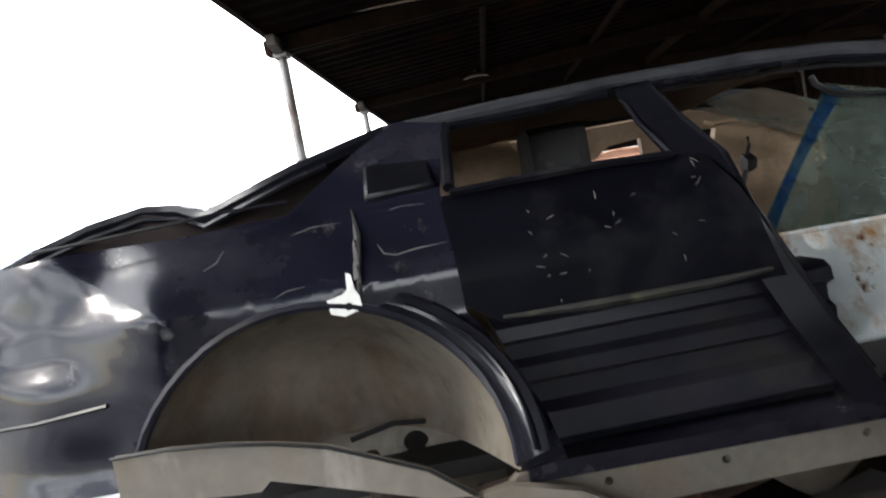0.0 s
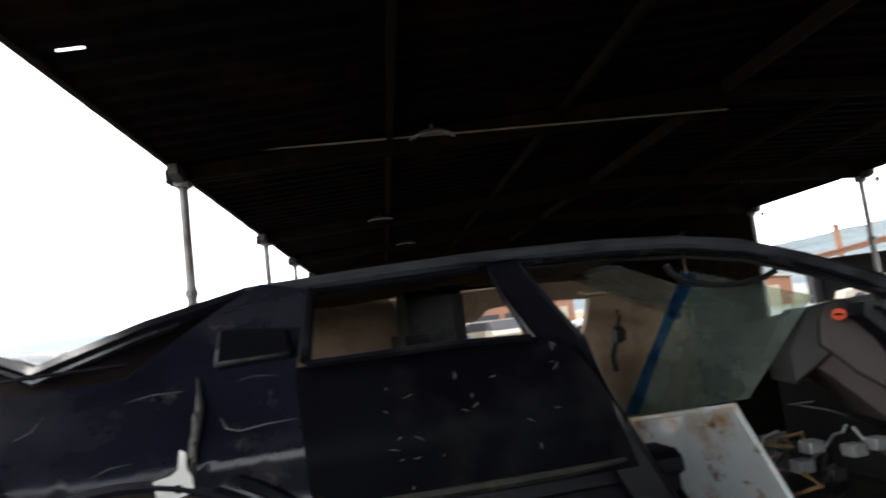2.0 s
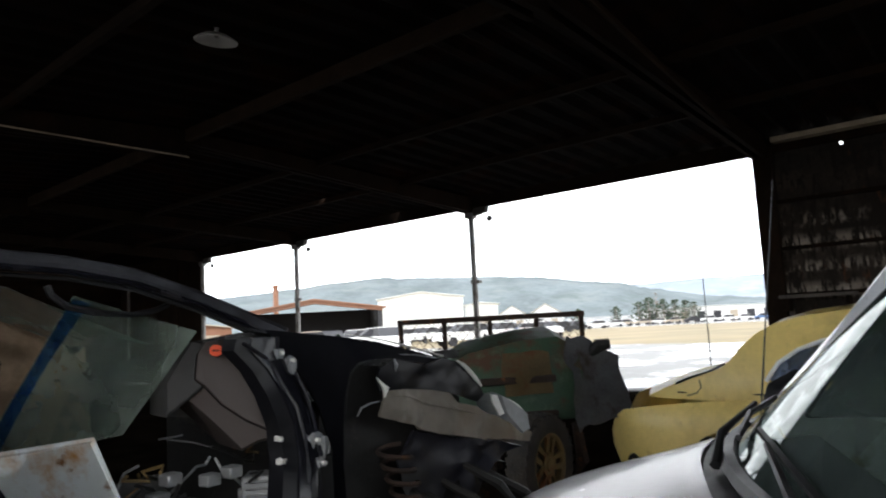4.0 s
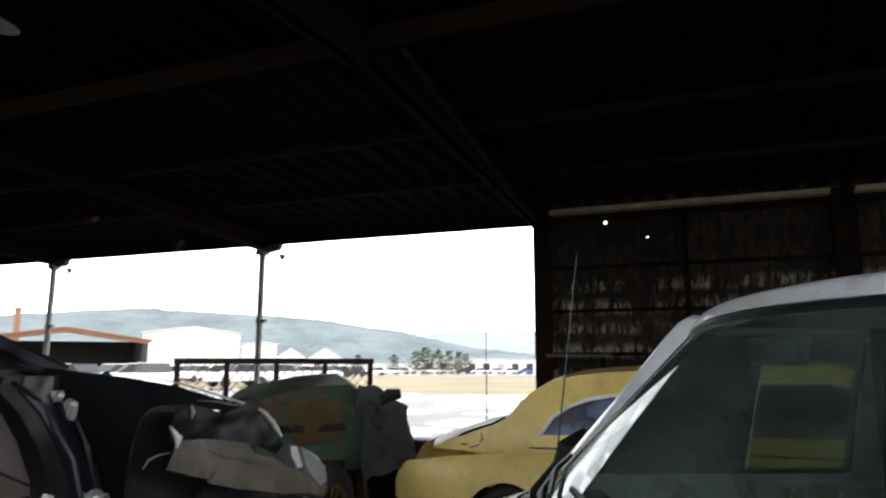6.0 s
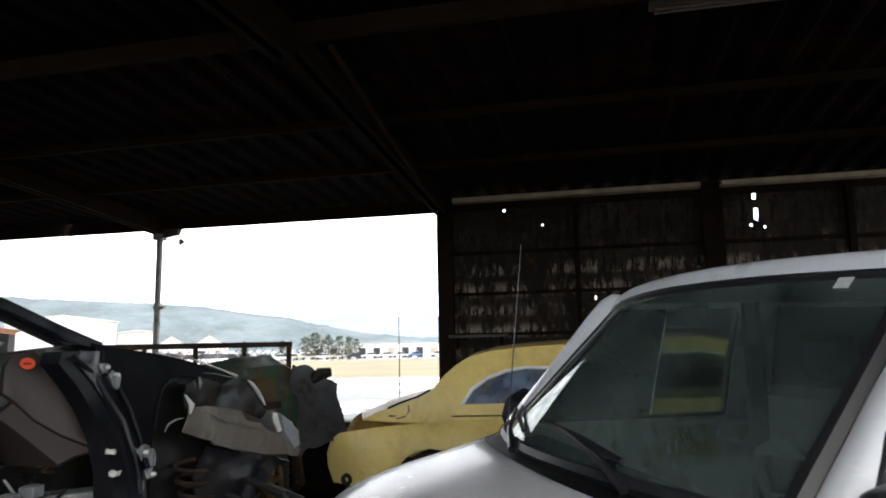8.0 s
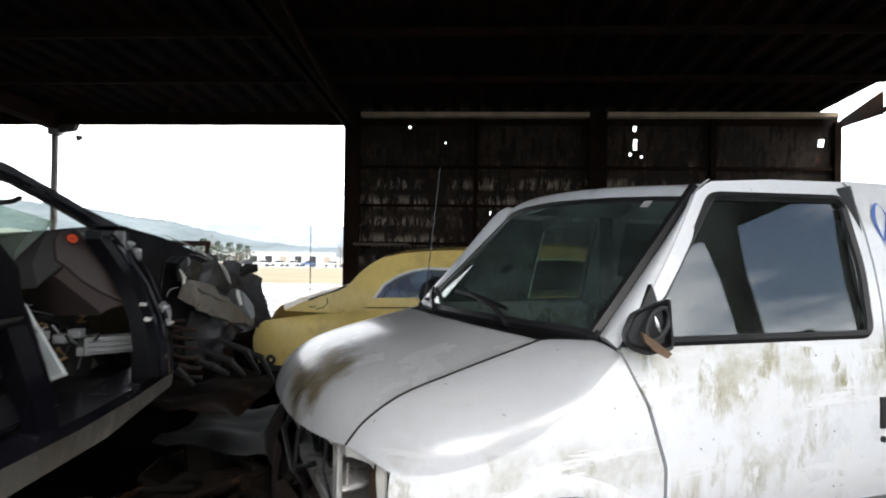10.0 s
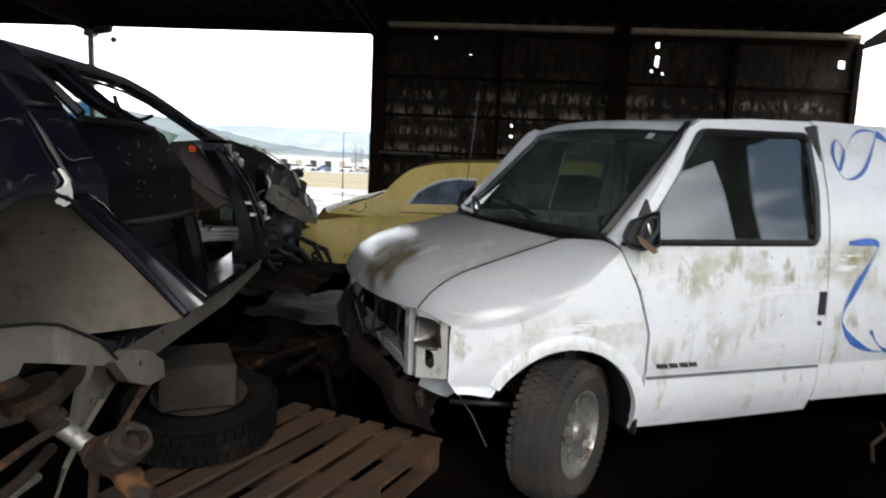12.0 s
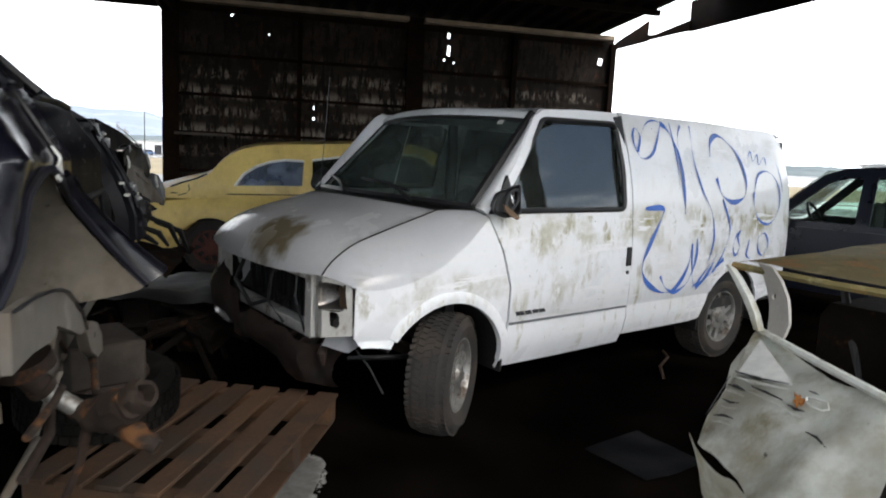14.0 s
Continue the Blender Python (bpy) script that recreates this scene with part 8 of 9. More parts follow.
# dark sheet stands for a faint reflection in a puddle
crumple("floor_sheet", [(0.15, 1.05, 0.008), (0.55, 1.20, 0.008), (0.72, 0.78, 0.010), (0.28, 0.62, 0.010)], "sedan_door", "faint puddle reflection on the floor, drawn as a dark sheet", 41, 0.010)
twig = thing("debris_strip", pose(1.85, -0.1, 0.01, 0, 0, -35), "thin pale strip of debris on the floor", "debris")
part("strip", tube(bmesh.new(), [(-0.35, 0, 0.01), (-0.1, 0.04, 0.02), (0.15, 0.0, 0.03), (0.4, 0.05, 0.01)], 0.011, 6), M["pallet_wood"], twig)

# ---- cream wreck and olive hood in front of the van's tail ----
wreck = thing("wrecked_front_end", pose(0, 0, 0), "crushed cream car front with an olive hood", "car")
A, B, C, D, E, F = (Vector(p) for p in ((-0.08, 0.70, 0.80), (-1.05, 0.92, 0.80), (-0.36, 1.17, 0.46), (-1.25, 1.40, 0.42), (-0.42, 1.20, 0.02), (-1.3, 1.5, 0.02)))
part("fender_top", sheet(bmesh.new(), lambda s, t: A.lerp(B, s).lerp(C.lerp(D, s), t) + Vector((0, 0, 0.05 * math.sin(math.pi * t) * (1 - s))), 18, 14, 0.012, 0.045, 51), M["cream_paint"], wreck, "crumpled cream fender")
part("fender_side", sheet(bmesh.new(), lambda s, t: C.lerp(D, s).lerp(E.lerp(F, s), t) + Vector((0.03, -0.10, 0)) * math.sin(math.pi * t * 0.8), 18, 12, 0.012, 0.07, 52), M["cream_paint"], wreck, "crumpled cream fender")
G = Vector((0.02, 0.80, 0.25))
part("fender_edge", sheet(bmesh.new(), lambda s, t: A.lerp(C, t) .lerp(Vector((0.03, 0.74, 0.62)).lerp(G, t), s), 6, 10, 0.012, 0.03, 53), M["cream_paint"], wreck)
mk = [A.lerp(C, t) + Vector((0.02 + s * 0.05, -0.0 - s * 0.03, -0.005 - 0.02 * s)) for s, t in ((0.2, 0.42), (1, 0.45), (1, 0.80), (0.2, 0.76))]
bm = bmesh.new()
loft(bm, [[p + Vector((-0.012, 0.012, 0)) for p in mk], [p + Vector((0.012, -0.012, 0)) for p in mk]])
part("side_marker", bm, M["black_trim"], wreck, "black side marker")
bm = bmesh.new()
tube(bm, [A + Vector((0, 0, 0.02)), A.lerp(B, 0.5) + Vector((0, 0, 0.018)), B + Vector((0, 0, 0.02))], 0.016, 6)
part("fender_lip", bm, M["cream_paint"], wreck)
def skin(s, t, o=0.0):
    p = A.lerp(B, s).lerp(C.lerp(D, s), t) + Vector((0, 0, 0.05 * math.sin(math.pi * t) * (1 - s)))
    return p + Vector((-0.30, 0.62, 0.72)).normalized() * o


for pts, w in (((0.04, 0.48), (0.2, 0.40), (0.40, 0.27)), 0.007), (((0.04, 0.60), (0.11, 0.56), (0.18, 0.54)), 0.008), (((0.06, 0.70), (0.12, 0.68), (0.18, 0.64)), 0.006), (((0.06, 0.82), (0.13, 0.77), (0.2, 0.74)), 0.006), (((0.2, 0.48), (0.3, 0.44), (0.42, 0.40)), 0.006), (((0.46, 0.40), (0.51, 0.39), (0.56, 0.36)), 0.006), (((0.52, 0.22), (0.55, 0.21), (0.58, 0.20)), 0.004), (((0.62, 0.46), (0.68, 0.44), (0.75, 0.45)), 0.005):
    part("torn_slit", tube(bmesh.new(), [skin(*p, 0.016) for p in pts], [w * 0.3, w, w * 0.3], 5), M["black_trim"], wreck)
    part("dent_ridge", tube(bmesh.new(), [skin(p[0], p[1] + 0.035, 0.006) for p in pts], [w * 0.4, w * 0.9, w * 0.4], 6), M["cream_paint"], wreck)
star = [skin(0.50 + 0.045 * (0.62 + 0.3 * math.sin(k * 2.3) + 0.15 * math.sin(k * 5.1)) * math.cos(k * 0.393), 0.32 + 0.055 * (0.62 + 0.3 * math.sin(k * 2.3) + 0.15 * math.sin(k * 5.1)) * math.sin(k * 0.393), 0.02) for k in range(16)]
bm = bmesh.new()
loft(bm, [star, [p + Vector((0, 0, -0.01)) for p in star]])
part("rust_spot", bm, M["rust_orange"], wreck, "orange rust spot", smooth=False)
part("pressed_slot", tube(bmesh.new(), [skin(s_, t_, 0.018) for s_, t_ in ((0.53, 0.27), (0.58, 0.235), (0.64, 0.215), (0.665, 0.245), (0.64, 0.28), (0.58, 0.30), (0.54, 0.30), (0.53, 0.27))], 0.004, 5), M["cream_paint"], wreck)
bm = bmesh.new()
tri = [skin(0.06, 0.07, 0.022), skin(0.42, 0.25, 0.022), skin(0.24, 0.37, 0.024), skin(0.07, 0.46, 0.022)]
loft(bm, [tri, [p + Vector((0, 0, -0.012)) for p in tri]])
part("folded_flap", bm, M["bare_white"], wreck, "folded white fender flap", bevel=0.003)
T, R, Fa = Vector((0.12, 0.72, 1.115)), Vector((-0.70, 0.36, 1.10)), Vector((0.62, -0.72, 1.16))
part("hood", sheet(bmesh.new(), lambda s, t: T.lerp(R, s) + (Fa - T) * t + Vector((0, 0, 0.04 * math.sin(math.pi * min(1, t * 1.2)) * min(1, s * 2) - 0.02 * (s < 0.02))), 16, 14, 0.02, 0.01, 55), M["olive_paint"], wreck, "olive hood with rust spots")
bm = bmesh.new()
tube(bm, [T + Vector((0, 0, -0.03)), T.lerp(R, 0.5) + Vector((0.0, 0.01, -0.035)), R + Vector((0, 0, -0.03))], 0.018, 6)
part("hood_rim", bm, M["olive_paint"], wreck)
PL = [(0.01, 1.115), (-0.10, 1.11), (-0.16, 1.06), (-0.21, 0.99), (-0.25, 0.89), (-0.24, 0.83), (-0.19, 0.79), (-0.12, 0.83), (-0.08, 0.95)]
part("inner_fender", panel(PL, [arc(-0.107, 0.985, 0.016, 0, 360, 12)[:-1]], lambda u, z: (u, 0.70 - 0.03 * math.sin(9 * (z - 0.8)) - 0.15 * (u + 0.1), z), steps(-0.22, 0.0, 5), (0.85, 0.9, 0.95, 1.0, 1.05), 0.012), M["shade_pale"], wreck, "pale inner fender with round hole")
bm = bmesh.new()
loft(bm, [[Vector(p) + Vector((dx, dy, 0)) for dx, dy in ((-w, 0.0), (w, 0.012), (w, 0.03), (-w, 0.03))] for p, w in (((0.13, 0.72, 1.085), 0.012), ((0.06, 0.725, 1.04), 0.02), ((-0.02, 0.725, 0.97), 0.024), ((-0.075, 0.72, 0.90), 0.022), ((-0.11, 0.715, 0.83), 0.016))])
part("brace", bm, M["cream_paint"], wreck, bevel=0.003)
bm = bmesh.new()
tube(bm, [(0.1, 0.1, 1.0), (-0.1, 0.2, 0.75), (-0.25, 0.25, 0.5), (-0.3, 0.3, 0.1)], 0.02, 6)
part("hose", bm, M["black_trim"], wreck)
HC = [T, R, R + (Fa - T), Fa]
hm = sum(HC, Vector()) / 4
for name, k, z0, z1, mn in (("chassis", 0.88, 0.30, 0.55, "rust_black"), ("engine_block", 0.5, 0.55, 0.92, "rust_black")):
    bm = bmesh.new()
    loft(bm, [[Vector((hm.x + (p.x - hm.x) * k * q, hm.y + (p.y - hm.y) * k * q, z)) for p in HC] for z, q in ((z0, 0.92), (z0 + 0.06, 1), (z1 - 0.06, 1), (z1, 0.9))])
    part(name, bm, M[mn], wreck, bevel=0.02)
part("bulkhead", panel([(0.0, 0.30), (1.5, 0.30), (1.5, 1.06), (0.0, 1.06)], [], lambda u, z: R * (1 - u / 1.5) + (R + (Fa - T)) * (u / 1.5) + Vector((0.04, 0.0, z - R.z)), (0.5, 1.0), (0.6, 0.9), 0.02), M["olive_paint"], wreck)
for p in HC:
    q = hm.lerp(p, 0.66)
    part("block_support", boxes(((q.x - 0.1, q.y - 0.1, 0), (q.x + 0.1, q.y + 0.1, 0.31))), M["concrete"], wreck, bevel=0.01)

# ---- navy people carrier behind ----
NW = 1.75
suv = thing("people_carrier", pose(3.85, -2.40, 0, 0, 0, 32), "dark navy people carrier with open interior", "car")


def nv(u, z):
    y = -0.02 - 0.22 * max(0, (z - 0.95) / 0.7) ** 1.2 - 0.06 * max(0, (0.5 - z) / 0.3)
    if u > 0.5:
        y -= 0.3 * (u - 0.5) ** 2
    return y


N_LOW = [(-3.1, 0.35), (-3.15, 0.9), (-2.9, 0.97), (0.0, 0.95), (0.6, 0.88), (1.05, 0.75), (1.1, 0.4)] + arc(0.45, 0.33, 0.36, 5, 175, 12) + [(0.0, 0.28), (-2.0, 0.28)] + arc(-2.4, 0.33, 0.36, 5, 175, 12)
N_UP = [(0.05, 0.94), (-0.55, 1.52), (-0.75, 1.60), (-1.5, 1.66), (-2.8, 1.62), (-3.05, 1.3), (-3.1, 0.95)]
N_H = [[(-0.17, 1.02), (-0.62, 1.45), (-0.78, 1.50), (-0.92, 1.50), (-0.92, 1.02)], [(-1.05, 1.02), (-1.05, 1.52), (-1.85, 1.54), (-1.85, 1.02)], [(-1.97, 1.02), (-1.97, 1.53), (-2.7, 1.5), (-2.9, 1.05)]]
for sgn in (1, -1):
    fy = (lambda u, z: (u, nv(u, z), z)) if sgn > 0 else (lambda u, z: (u, -NW - nv(u, z), z))
    part("lower_side", panel(N_LOW, [], fy, (0.5, 0.7, 0.9), (0.4, 0.5, 0.7, 0.85), 0.02), M["navy_paint"], suv)
    part("upper_side", panel(N_UP, N_H, fy, (), (1.05, 1.2, 1.35, 1.5), 0.03), M["navy_paint"], suv)
    for h in N_H:
        part("side_window", panel(h, [], lambda u, z: (fy(u, z)[0], fy(u, z)[1] - 0.015 * sgn, z), (), (1.2, 1.35), 0.005), M["glass_clear"], suv)
part("roof", sheet(bmesh.new(), lambda s, t: (-0.62 - 2.3 * s, -0.24 - (NW - 0.48) * t, 1.585 + 0.08 * math.sin(math.pi * min(1, s + 0.12)) + 0.03 * math.sin(math.pi * t)), 10, 8, 0.02), M["navy_paint"], suv)
part("hood", sheet(bmesh.new(), lambda s, t: (0.05 + 1.05 * s, -0.06 - (NW - 0.12) * t, 0.96 - 0.2 * s ** 2 + 0.04 * math.sin(math.pi * t)), 6, 8, 0.02), M["navy_paint"], suv)
part("windscreen", sheet(bmesh.new(), lambda s, t: (0.05 - 0.62 * s, -0.06 - 0.15 * s - (NW - 0.12 - 0.3 * s) * t, 0.97 + 0.6 * s), 4, 6, 0.005), M["glass_clear"], suv)
part("floor", boxes(((-3.0, -NW + 0.1, 0.28), (1.0, -0.1, 0.36))), M["engine_black"], suv)
for u, y in ((-0.9, -0.5), (-0.9, -1.25), (-1.9, -0.85)):
    part("seat", boxes(((u - 0.14, y - 0.24, 0.45), (u, y + 0.24, 1.25))), M["cabin_dark"], suv, bevel=0.05)
bm = bmesh.new()
c, ax = Vector((-0.42, -0.5, 1.05)), Vector((-0.85, 0, 0.5))
loft(bm, [ring_pts(c + q, (q.cross(ax)), 0.015, 6, ax) for q in ring_pts((0, 0, 0), ax, 0.17, 20)], closed=True)
tube(bm, [c, c + Vector((0.3, 0, -0.15))], 0.03, 8)
part("steering_wheel", bm, M["cabin_dark"], suv)
for x in (0.45, -2.4):
    for y, sd in ((-0.14, 1), (-NW + 0.14, -1)):
        wheel(suv, x, y, 0.33, 0.33, 0.2, 0, sd, "rim_steel", 24)
bm = bmesh.new()
lathe(bm, [(0.0, 0.03), (0.04, 0.08), (0.10, 0.08), (0.14, 0.03)], 14, c=(-0.25, 0.0, 1.0))
part("door_mirror", bm, M["black_trim"], suv)

# ---- far yard: buildings, parked cars, trees, hills ----
EYE_P = Vector((0.0, 2.0))


def far(az, d, z=0.0):
    x, y = EYE_P.x + d * math.cos(radians(az)), EYE_P.y + d * math.sin(radians(az))
    return Vector((x, y, ground_z(x - 5, y - 5) + z))


def far_house(name, az0, az1, d, h, ridge, wallm, roofm, label, depth=10.0, doors=0, openf=False):
    p0, p1 = far(az0, d), far(az1, d)
    mid = (p0 + p1) / 2
    w = (p1 - p0).length
    ang = math.degrees(math.atan2(p1.y - p0.y, p1.x - p0.x))
    zb = min(p0.z, p1.z) - 0.3
    ob = thing(name, pose(mid.x, mid.y, zb, 0, 0, ang), label, "building")
    h, ridge = h - zb, ridge - zb
    if openf:
        part("wall", boxes(((-w / 2, depth * -1.0, 0), (w / 2, -depth + 0.2, h))), wallm, ob)
        part("side_wall", boxes(((-w / 2, -depth, 0), (-w / 2 + 0.4, 0, h))), wallm, ob)
        part("side_wall", boxes(((w / 2 - 0.4, -depth, 0), (w / 2, 0, h))), wallm, ob)
        part("fascia", panel([(-w / 2, h - 0.35), (-w / 2, h), (0, ridge), (w / 2, h), (w / 2, h - 0.35), (0, ridge - 0.4)], [], lambda u, z: (u, 0.1, z), (), (), 0.2), M["far_brown"], ob)
    else:
        part("wall", boxes(((-w / 2, -depth, 0), (w / 2, 0, h))), wallm, ob)
    bm = bmesh.new()
    loft(bm, [[Vector((x, y, z)) for x, z in ((-w / 2 - 0.3, h), (0, ridge), (w / 2 + 0.3, h), (w / 2 + 0.3, h - 0.12), (0, ridge - 0.14), (-w / 2 - 0.3, h - 0.12))] for y in (-depth, 0.25)])
    part("roof", bm, roofm, ob, smooth=False)
    if not openf:
        part("gable", panel([(-w / 2, h - 0.1), (0, ridge - 0.1), (w / 2, h - 0.1)], [], lambda u, z: (u, 0.0, z), (), (), 0.1), wallm, ob)
    for k in range(doors):
        x = -w / 2 + (k + 0.6) * w / (doors + 0.3)
        part("door", boxes(((x - 1.0, 0.0, 0.2), (x + 1.0, 0.12, min(h * 0.75, 3.2)))), M["far_dark"] if k % 3 else M["far_roof"], ob)
    return ob


far_house("white_hall", 38.5, 45.7, 110, 5.7, 6.7, M["far_white"], M["far_white"], "large white metal hall with shallow gable", 30, 0)
far_house("white_hall", 35.6, 38.4, 114, 4.2, 4.6, M["far_white"], M["far_white"], "low white annex beside the hall", 20, 1)
# dark wall material paints the shade inside the open shed
far_house("open_shed", 45.2, 56.5, 58, 3.2, 4.1, M["far_dark"], M["far_brown"], "open-fronted shed with brown roof and dark inside", 9, 0, True)
far_house("long_building", 12.8, 23.9, 205, 1.9, 2.2, M["far_white"], M["far_white"], "long low white building across the field", 14, 9)
far_house("long_building", 3.0, 12.0, 230, 1.7, 2.1, M["far_white"], M["far_white"], "long low pale building across the field", 14, 6)
far_house("house", 33.2, 35.8, 190, 2.2, 5.0, M["far_white"], M["far_roof"], "pale house with tan gable roof", 14, 2)
far_house("house", 30.2, 33.2, 180, 2.0, 5.0, M["far_white"], M["far_roof"], "pale house with tan gable roof", 14, 2)
far_house("rust_store", 74, 83.5, 48, 2.6, 3.0, M["far_brown"], M["far_brown"], "rust-red brick storehouse beyond the shed", 8, 3)
far_house("rust_store", 86, 100, 60, 2.4, 3.2, M["far_white"], M["far_brown"], "pale storehouse with rust-red roof", 8, 3)
far_house("rust_store", 57.5, 64, 70, 2.2, 2.8, M["far_brown"], M["far_roof"], "rust-red brick storehouse beyond the shed", 8, 2)
chim = thing("chimney", Matrix.Translation(far(54.0, 75)), "brown brick chimney stack", "chimney")
part("stack", tube(bmesh.new(), [(0, 0, 0), (0, 0, 6.9)], [0.34, 0.28], 10), M["far_brown"], chim)
part("cap", tube(bmesh.new(), [(0, 0, 6.7), (0, 0, 6.95)], 0.34, 10), M["far_brown"], chim)

PAINTS = ["far_white", "far_dark", "far_blue", "far_white", "far_roof"]
protos = []
for k, pm in enumerate(PAINTS):
    car = thing("parked_car", pose(0, 0, 0), ["white", "dark", "blue", "white", "tan"][k] + " parked car in the far yard", "car", "parked cars")
    bm = bmesh.new()
    loft(bm, [[Vector((x, y, z)) for x, z in ((-2.1, 0.4), (-2.1, 0.85), (-1.0, 0.98), (1.0, 0.98), (2.0, 0.8), (2.15, 0.4))] for y in (-0.85, 0.85)])
    part("body", bm, M[pm], car, bevel=0.08)
    bm = bmesh.new()
    loft(bm, [[Vector((x, y, z)) for x, z in ((-1.7, 0.97), (-1.3, 1.45), (0.3, 1.48), (1.0, 0.97))] for y in (-0.72, 0.72)])
    cab = part("cabin", bm, M["far_dark"], car, bevel=0.06)
    part("roof", boxes(((-1.25, -0.68, 1.46), (0.3, 0.68, 1.52))), M[pm], cab)
    for x in (-1.3, 1.35):
        for y in (-0.8, 0.8):
            bm = bmesh.new()
            tube(bm, [(x, y - 0.1, 0.33), (x, y + 0.1, 0.33)], 0.33, 12)
            part("wheel", bm, M["far_dark"], car)
    protos.append(car)
rnd = random.Random(17)
SPOTS = [(38.4, 48, 30), (36.6, 60, 10), (34.8, 66, 80), (33.4, 80, 20), (32.0, 84, 10), (30.6, 95, 0), (29.4, 110, 40), (27.6, 130, 10), (26.2, 150, 5), (25.4, 165, 20), (24.0, 180, 20), (22.8, 182, 10), (21.6, 180, 20), (20.2, 185, 15), (18.9, 180, 10), (17.6, 186, 20), (16.4, 183, 12), (15.1, 186, 18), (13.2, 190, 10), (11.9, 190, 14), (10.5, 195, 14), (40.1, 70, 0), (41.8, 66, 60), (43.4, 74, 20), (47.5, 50, 40), (49.5, 48, 100), (52.0, 46, 20), (77.5, 36, 10), (80.0, 36, 100), (83.0, 38, 30), (86.5, 36, 10), (90.5, 40, 60), (72.0, 40, 10), (95.0, 38, 20), (46.0, 44, 10), (44.6, 40, 100), (31.4, 70, 110), (35.6, 52, 60)]
for i, (az, d, a) in enumerate(SPOTS):
    k = 0 if i == 0 else rnd.choice([0, 0, 1, 2, 3, 4, 3])
    p = far(az, d)
    m = pose(p.x, p.y, p.z, 0, 0, az + 90 + a)
    if protos[k] is not None and not protos[k].get("used"):
        protos[k].matrix_world = m
        protos[k]["used"] = 1
    else:
        copy_thing(protos[k], m)
for o in bpy.data.objects:
    if "used" in o:
        del o["used"]


def tree(p, h, seed, bare=False):
    rnd = random.Random(seed)
    ob = thing("tree", Matrix.Translation(p), "bare winter poplar across the field" if bare else "dark evergreen tree across the field", "tree", "field trees")
    bm = bmesh.new()
    tube(bm, [(0, 0, 0), (0.1, 0, h * 0.5), (0, 0.1, h * 0.9)], [0.25, 0.16, 0.05], 7)
    for k in range(9):
        a, z = rnd.uniform(0, 6.28), h * rnd.uniform(0.25, 0.8)
        r = h * (0.12 if bare else 0.28) * rnd.uniform(0.6, 1.1)
        tube(bm, [(0, 0, z), (r * 0.5 * math.cos(a), r * 0.5 * math.sin(a), z + r * 0.5), (r * math.cos(a), r * math.sin(a), z + r * (1.6 if bare else 0.6))], [0.1, 0.06, 0.02], 5)
    part("trunk", bm, M["bare_twig"], ob)
    vs, fs = [], []
    for k in range(420 if not bare else 160):
        t = rnd.uniform(0.18, 1.0)
        rad = h * (0.40 * (1 - t) ** 0.5 * min(1, 0.35 + 1.6 * t) + 0.05) * rnd.uniform(0.3, 1.1) * (0.4 if bare else 1) * (1 + 0.3 * math.sin(t * 23 + seed))
        a = rnd.uniform(0, 6.28)
        c = Vector((rad * math.cos(a), rad * math.sin(a), h * t))
        s = h * rnd.uniform(0.025, 0.06) * (0.35 if bare else 1)
        n = len(vs)
        d1, d2 = Vector((rnd.uniform(-1, 1), rnd.uniform(-1, 1), rnd.uniform(-1, 1))).normalized(), Vector((rnd.uniform(-1, 1), rnd.uniform(-1, 1), rnd.uniform(-1, 1))).normalized()
        vs += [c + d1 * s, c - d1 * s * 0.6 + d2 * s, c - d2 * s]
        fs.append((n, n + 1, n + 2))
    me = bpy.data.meshes.new("crown")
    me.from_pydata(vs, [], fs)
    me.materials.append(M["bare_twig"] if bare else M["leaf"])
    cr = new("crown", me)
    cr.parent = ob


for i, (az, d, h, b) in enumerate([(24.2, 195, 6.2, 0), (23.4, 197, 7.4, 0), (22.8, 196, 8.6, 1), (22.3, 195, 6.6, 0), (21.4, 198, 6.4, 0), (20.6, 194, 6.0, 0), (20.0, 199, 5.6, 0), (12.4, 190, 8.4, 1), (11.9, 194, 7.4, 1), (26.0, 210, 5.6, 0), (29.0, 205, 5.4, 0), (36.5, 150, 6, 0)]):
    tree(far(az, d), h, 100 + i, bool(b))


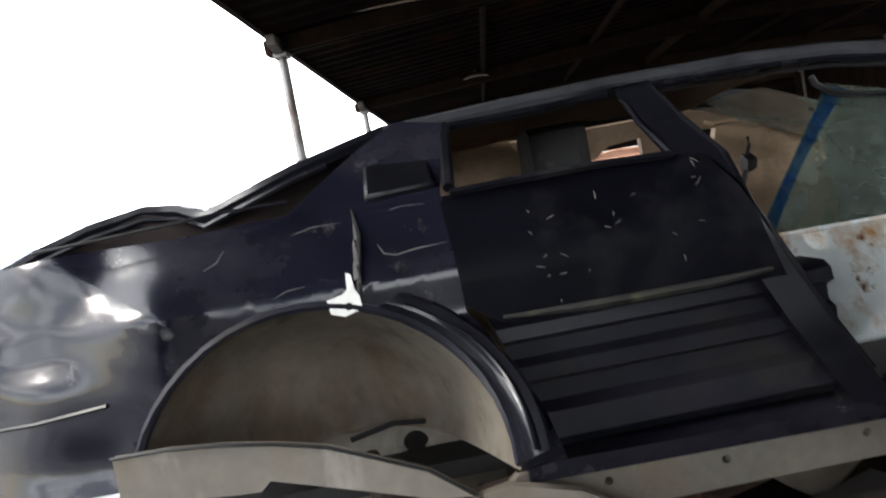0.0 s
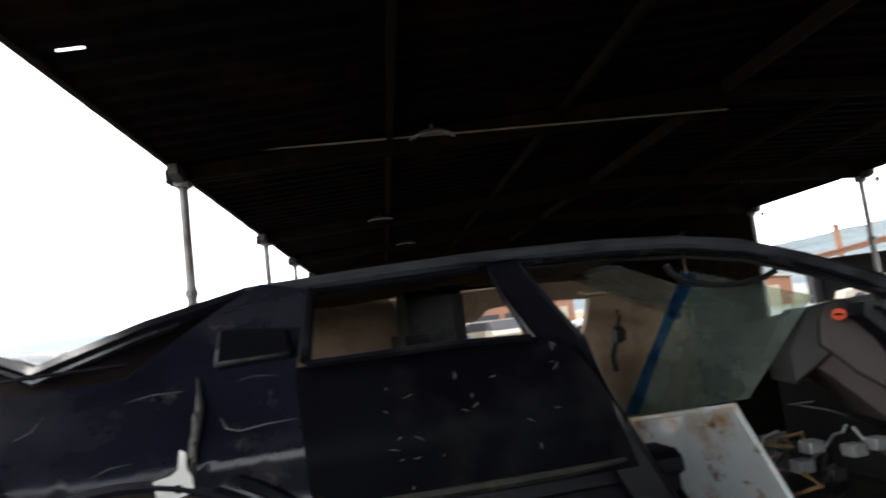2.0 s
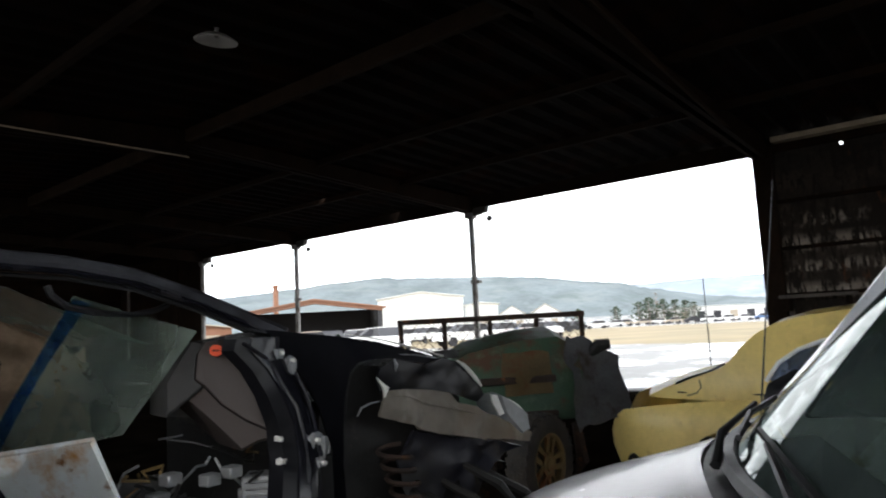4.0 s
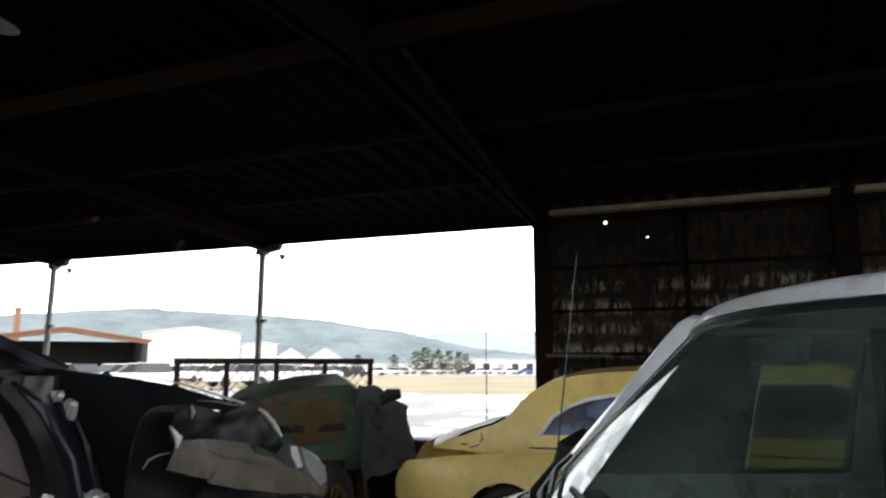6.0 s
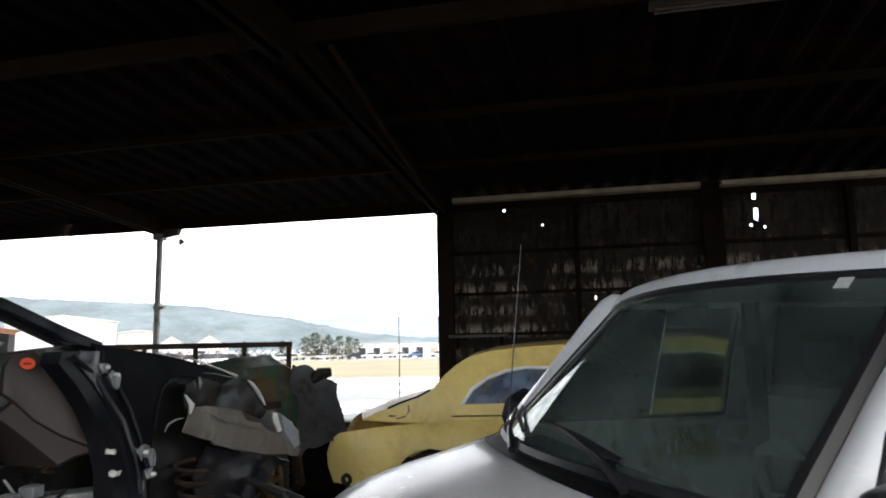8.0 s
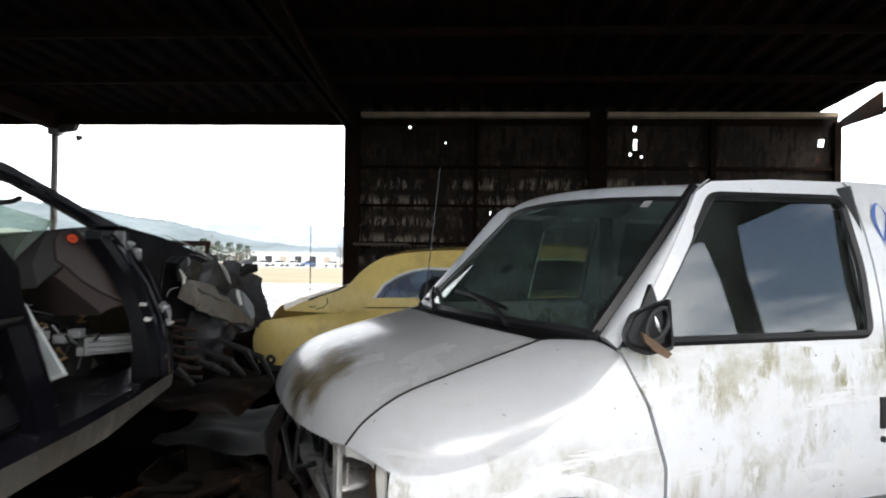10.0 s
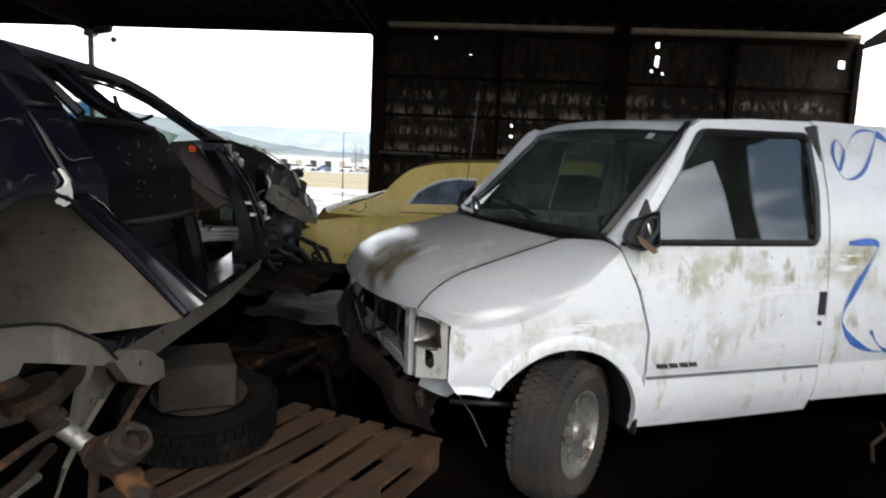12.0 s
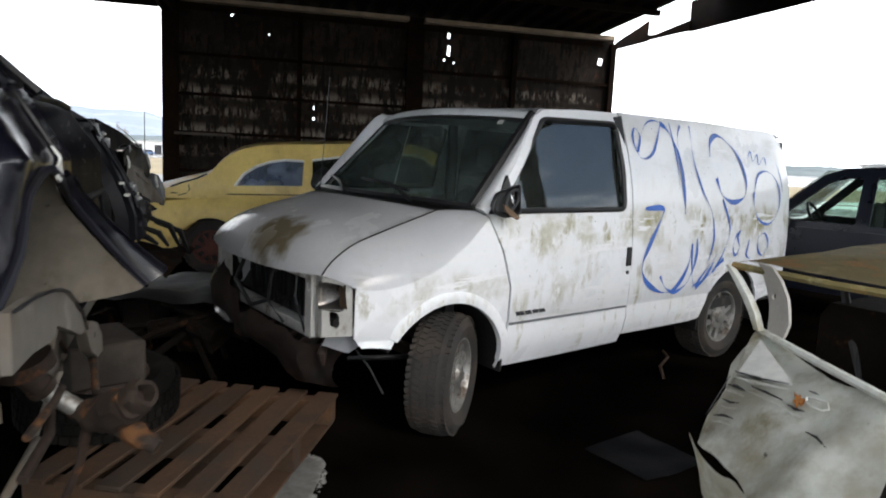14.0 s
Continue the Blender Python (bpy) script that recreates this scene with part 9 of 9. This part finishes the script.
def hills(name, d, elev, material, label):
    """Ring of ridges: elev(azimuth) gives the height in degrees."""
    bm = bmesh.new()
    rows_h = []
    n = 900
    for k in range(n):
        a = 360 * k / n
        hgt = d * math.tan(radians(max(0.05, elev(a))))
        p = Vector((math.cos(radians(a)), math.sin(radians(a)), 0))
        rows_h.append([bm.verts.new(EYE_P.to_3d() + p * d + Vector((0, 0, -3))), bm.verts.new(EYE_P.to_3d() + p * (d * 1.12) + Vector((0, 0, hgt * 0.6 + 6 * noise.noise(Vector((k * 0.14, 1, d)))))), bm.verts.new(EYE_P.to_3d() + p * d * 1.3 + Vector((0, 0, 1.3 * hgt))), bm.verts.new(EYE_P.to_3d() + p * d * 1.5 + Vector((0, 0, -3)))])
    for k in range(n):
        a, b = rows_h[k], rows_h[(k + 1) % n]
        for q in range(3):
            bm.faces.new((a[q], b[q], b[q + 1], a[q + 1]))
    tagged(part(name, bm, material), label, "hills", kind="structure")


def bumpy(a, amp, seed):
    return amp * (noise.noise(Vector((math.cos(radians(a)) * 6, math.sin(radians(a)) * 6, seed))) + 0.5 * noise.noise(Vector((math.cos(radians(a)) * 24, math.sin(radians(a)) * 24, seed))) + 0.35 * noise.noise(Vector((math.cos(radians(a)) * 90, math.sin(radians(a)) * 90, seed))))


RIDGE = [(-1, 0.5), (14, 0.6), (19, 1.1), (23.5, 1.9), (25.5, 2.45), (29, 2.85), (32.5, 3.4), (36.5, 3.65), (43, 3.95), (45, 4.1), (50, 3.7), (59, 2.8), (75, 2.6), (115, 1.2), (361, 0.5)]


def near_el(a):
    for (a0, e0), (a1, e1) in zip(RIDGE, RIDGE[1:]):
        if a0 <= a <= a1:
            return e0 + (e1 - e0) * (a - a0) / (a1 - a0) + bumpy(a, 0.16, 3) + 0.09 * noise.noise(Vector((a * 2.6, 0, 5))) + 0.07 * noise.noise(Vector((a * 6.1, 3, 5)))
    return 0.5


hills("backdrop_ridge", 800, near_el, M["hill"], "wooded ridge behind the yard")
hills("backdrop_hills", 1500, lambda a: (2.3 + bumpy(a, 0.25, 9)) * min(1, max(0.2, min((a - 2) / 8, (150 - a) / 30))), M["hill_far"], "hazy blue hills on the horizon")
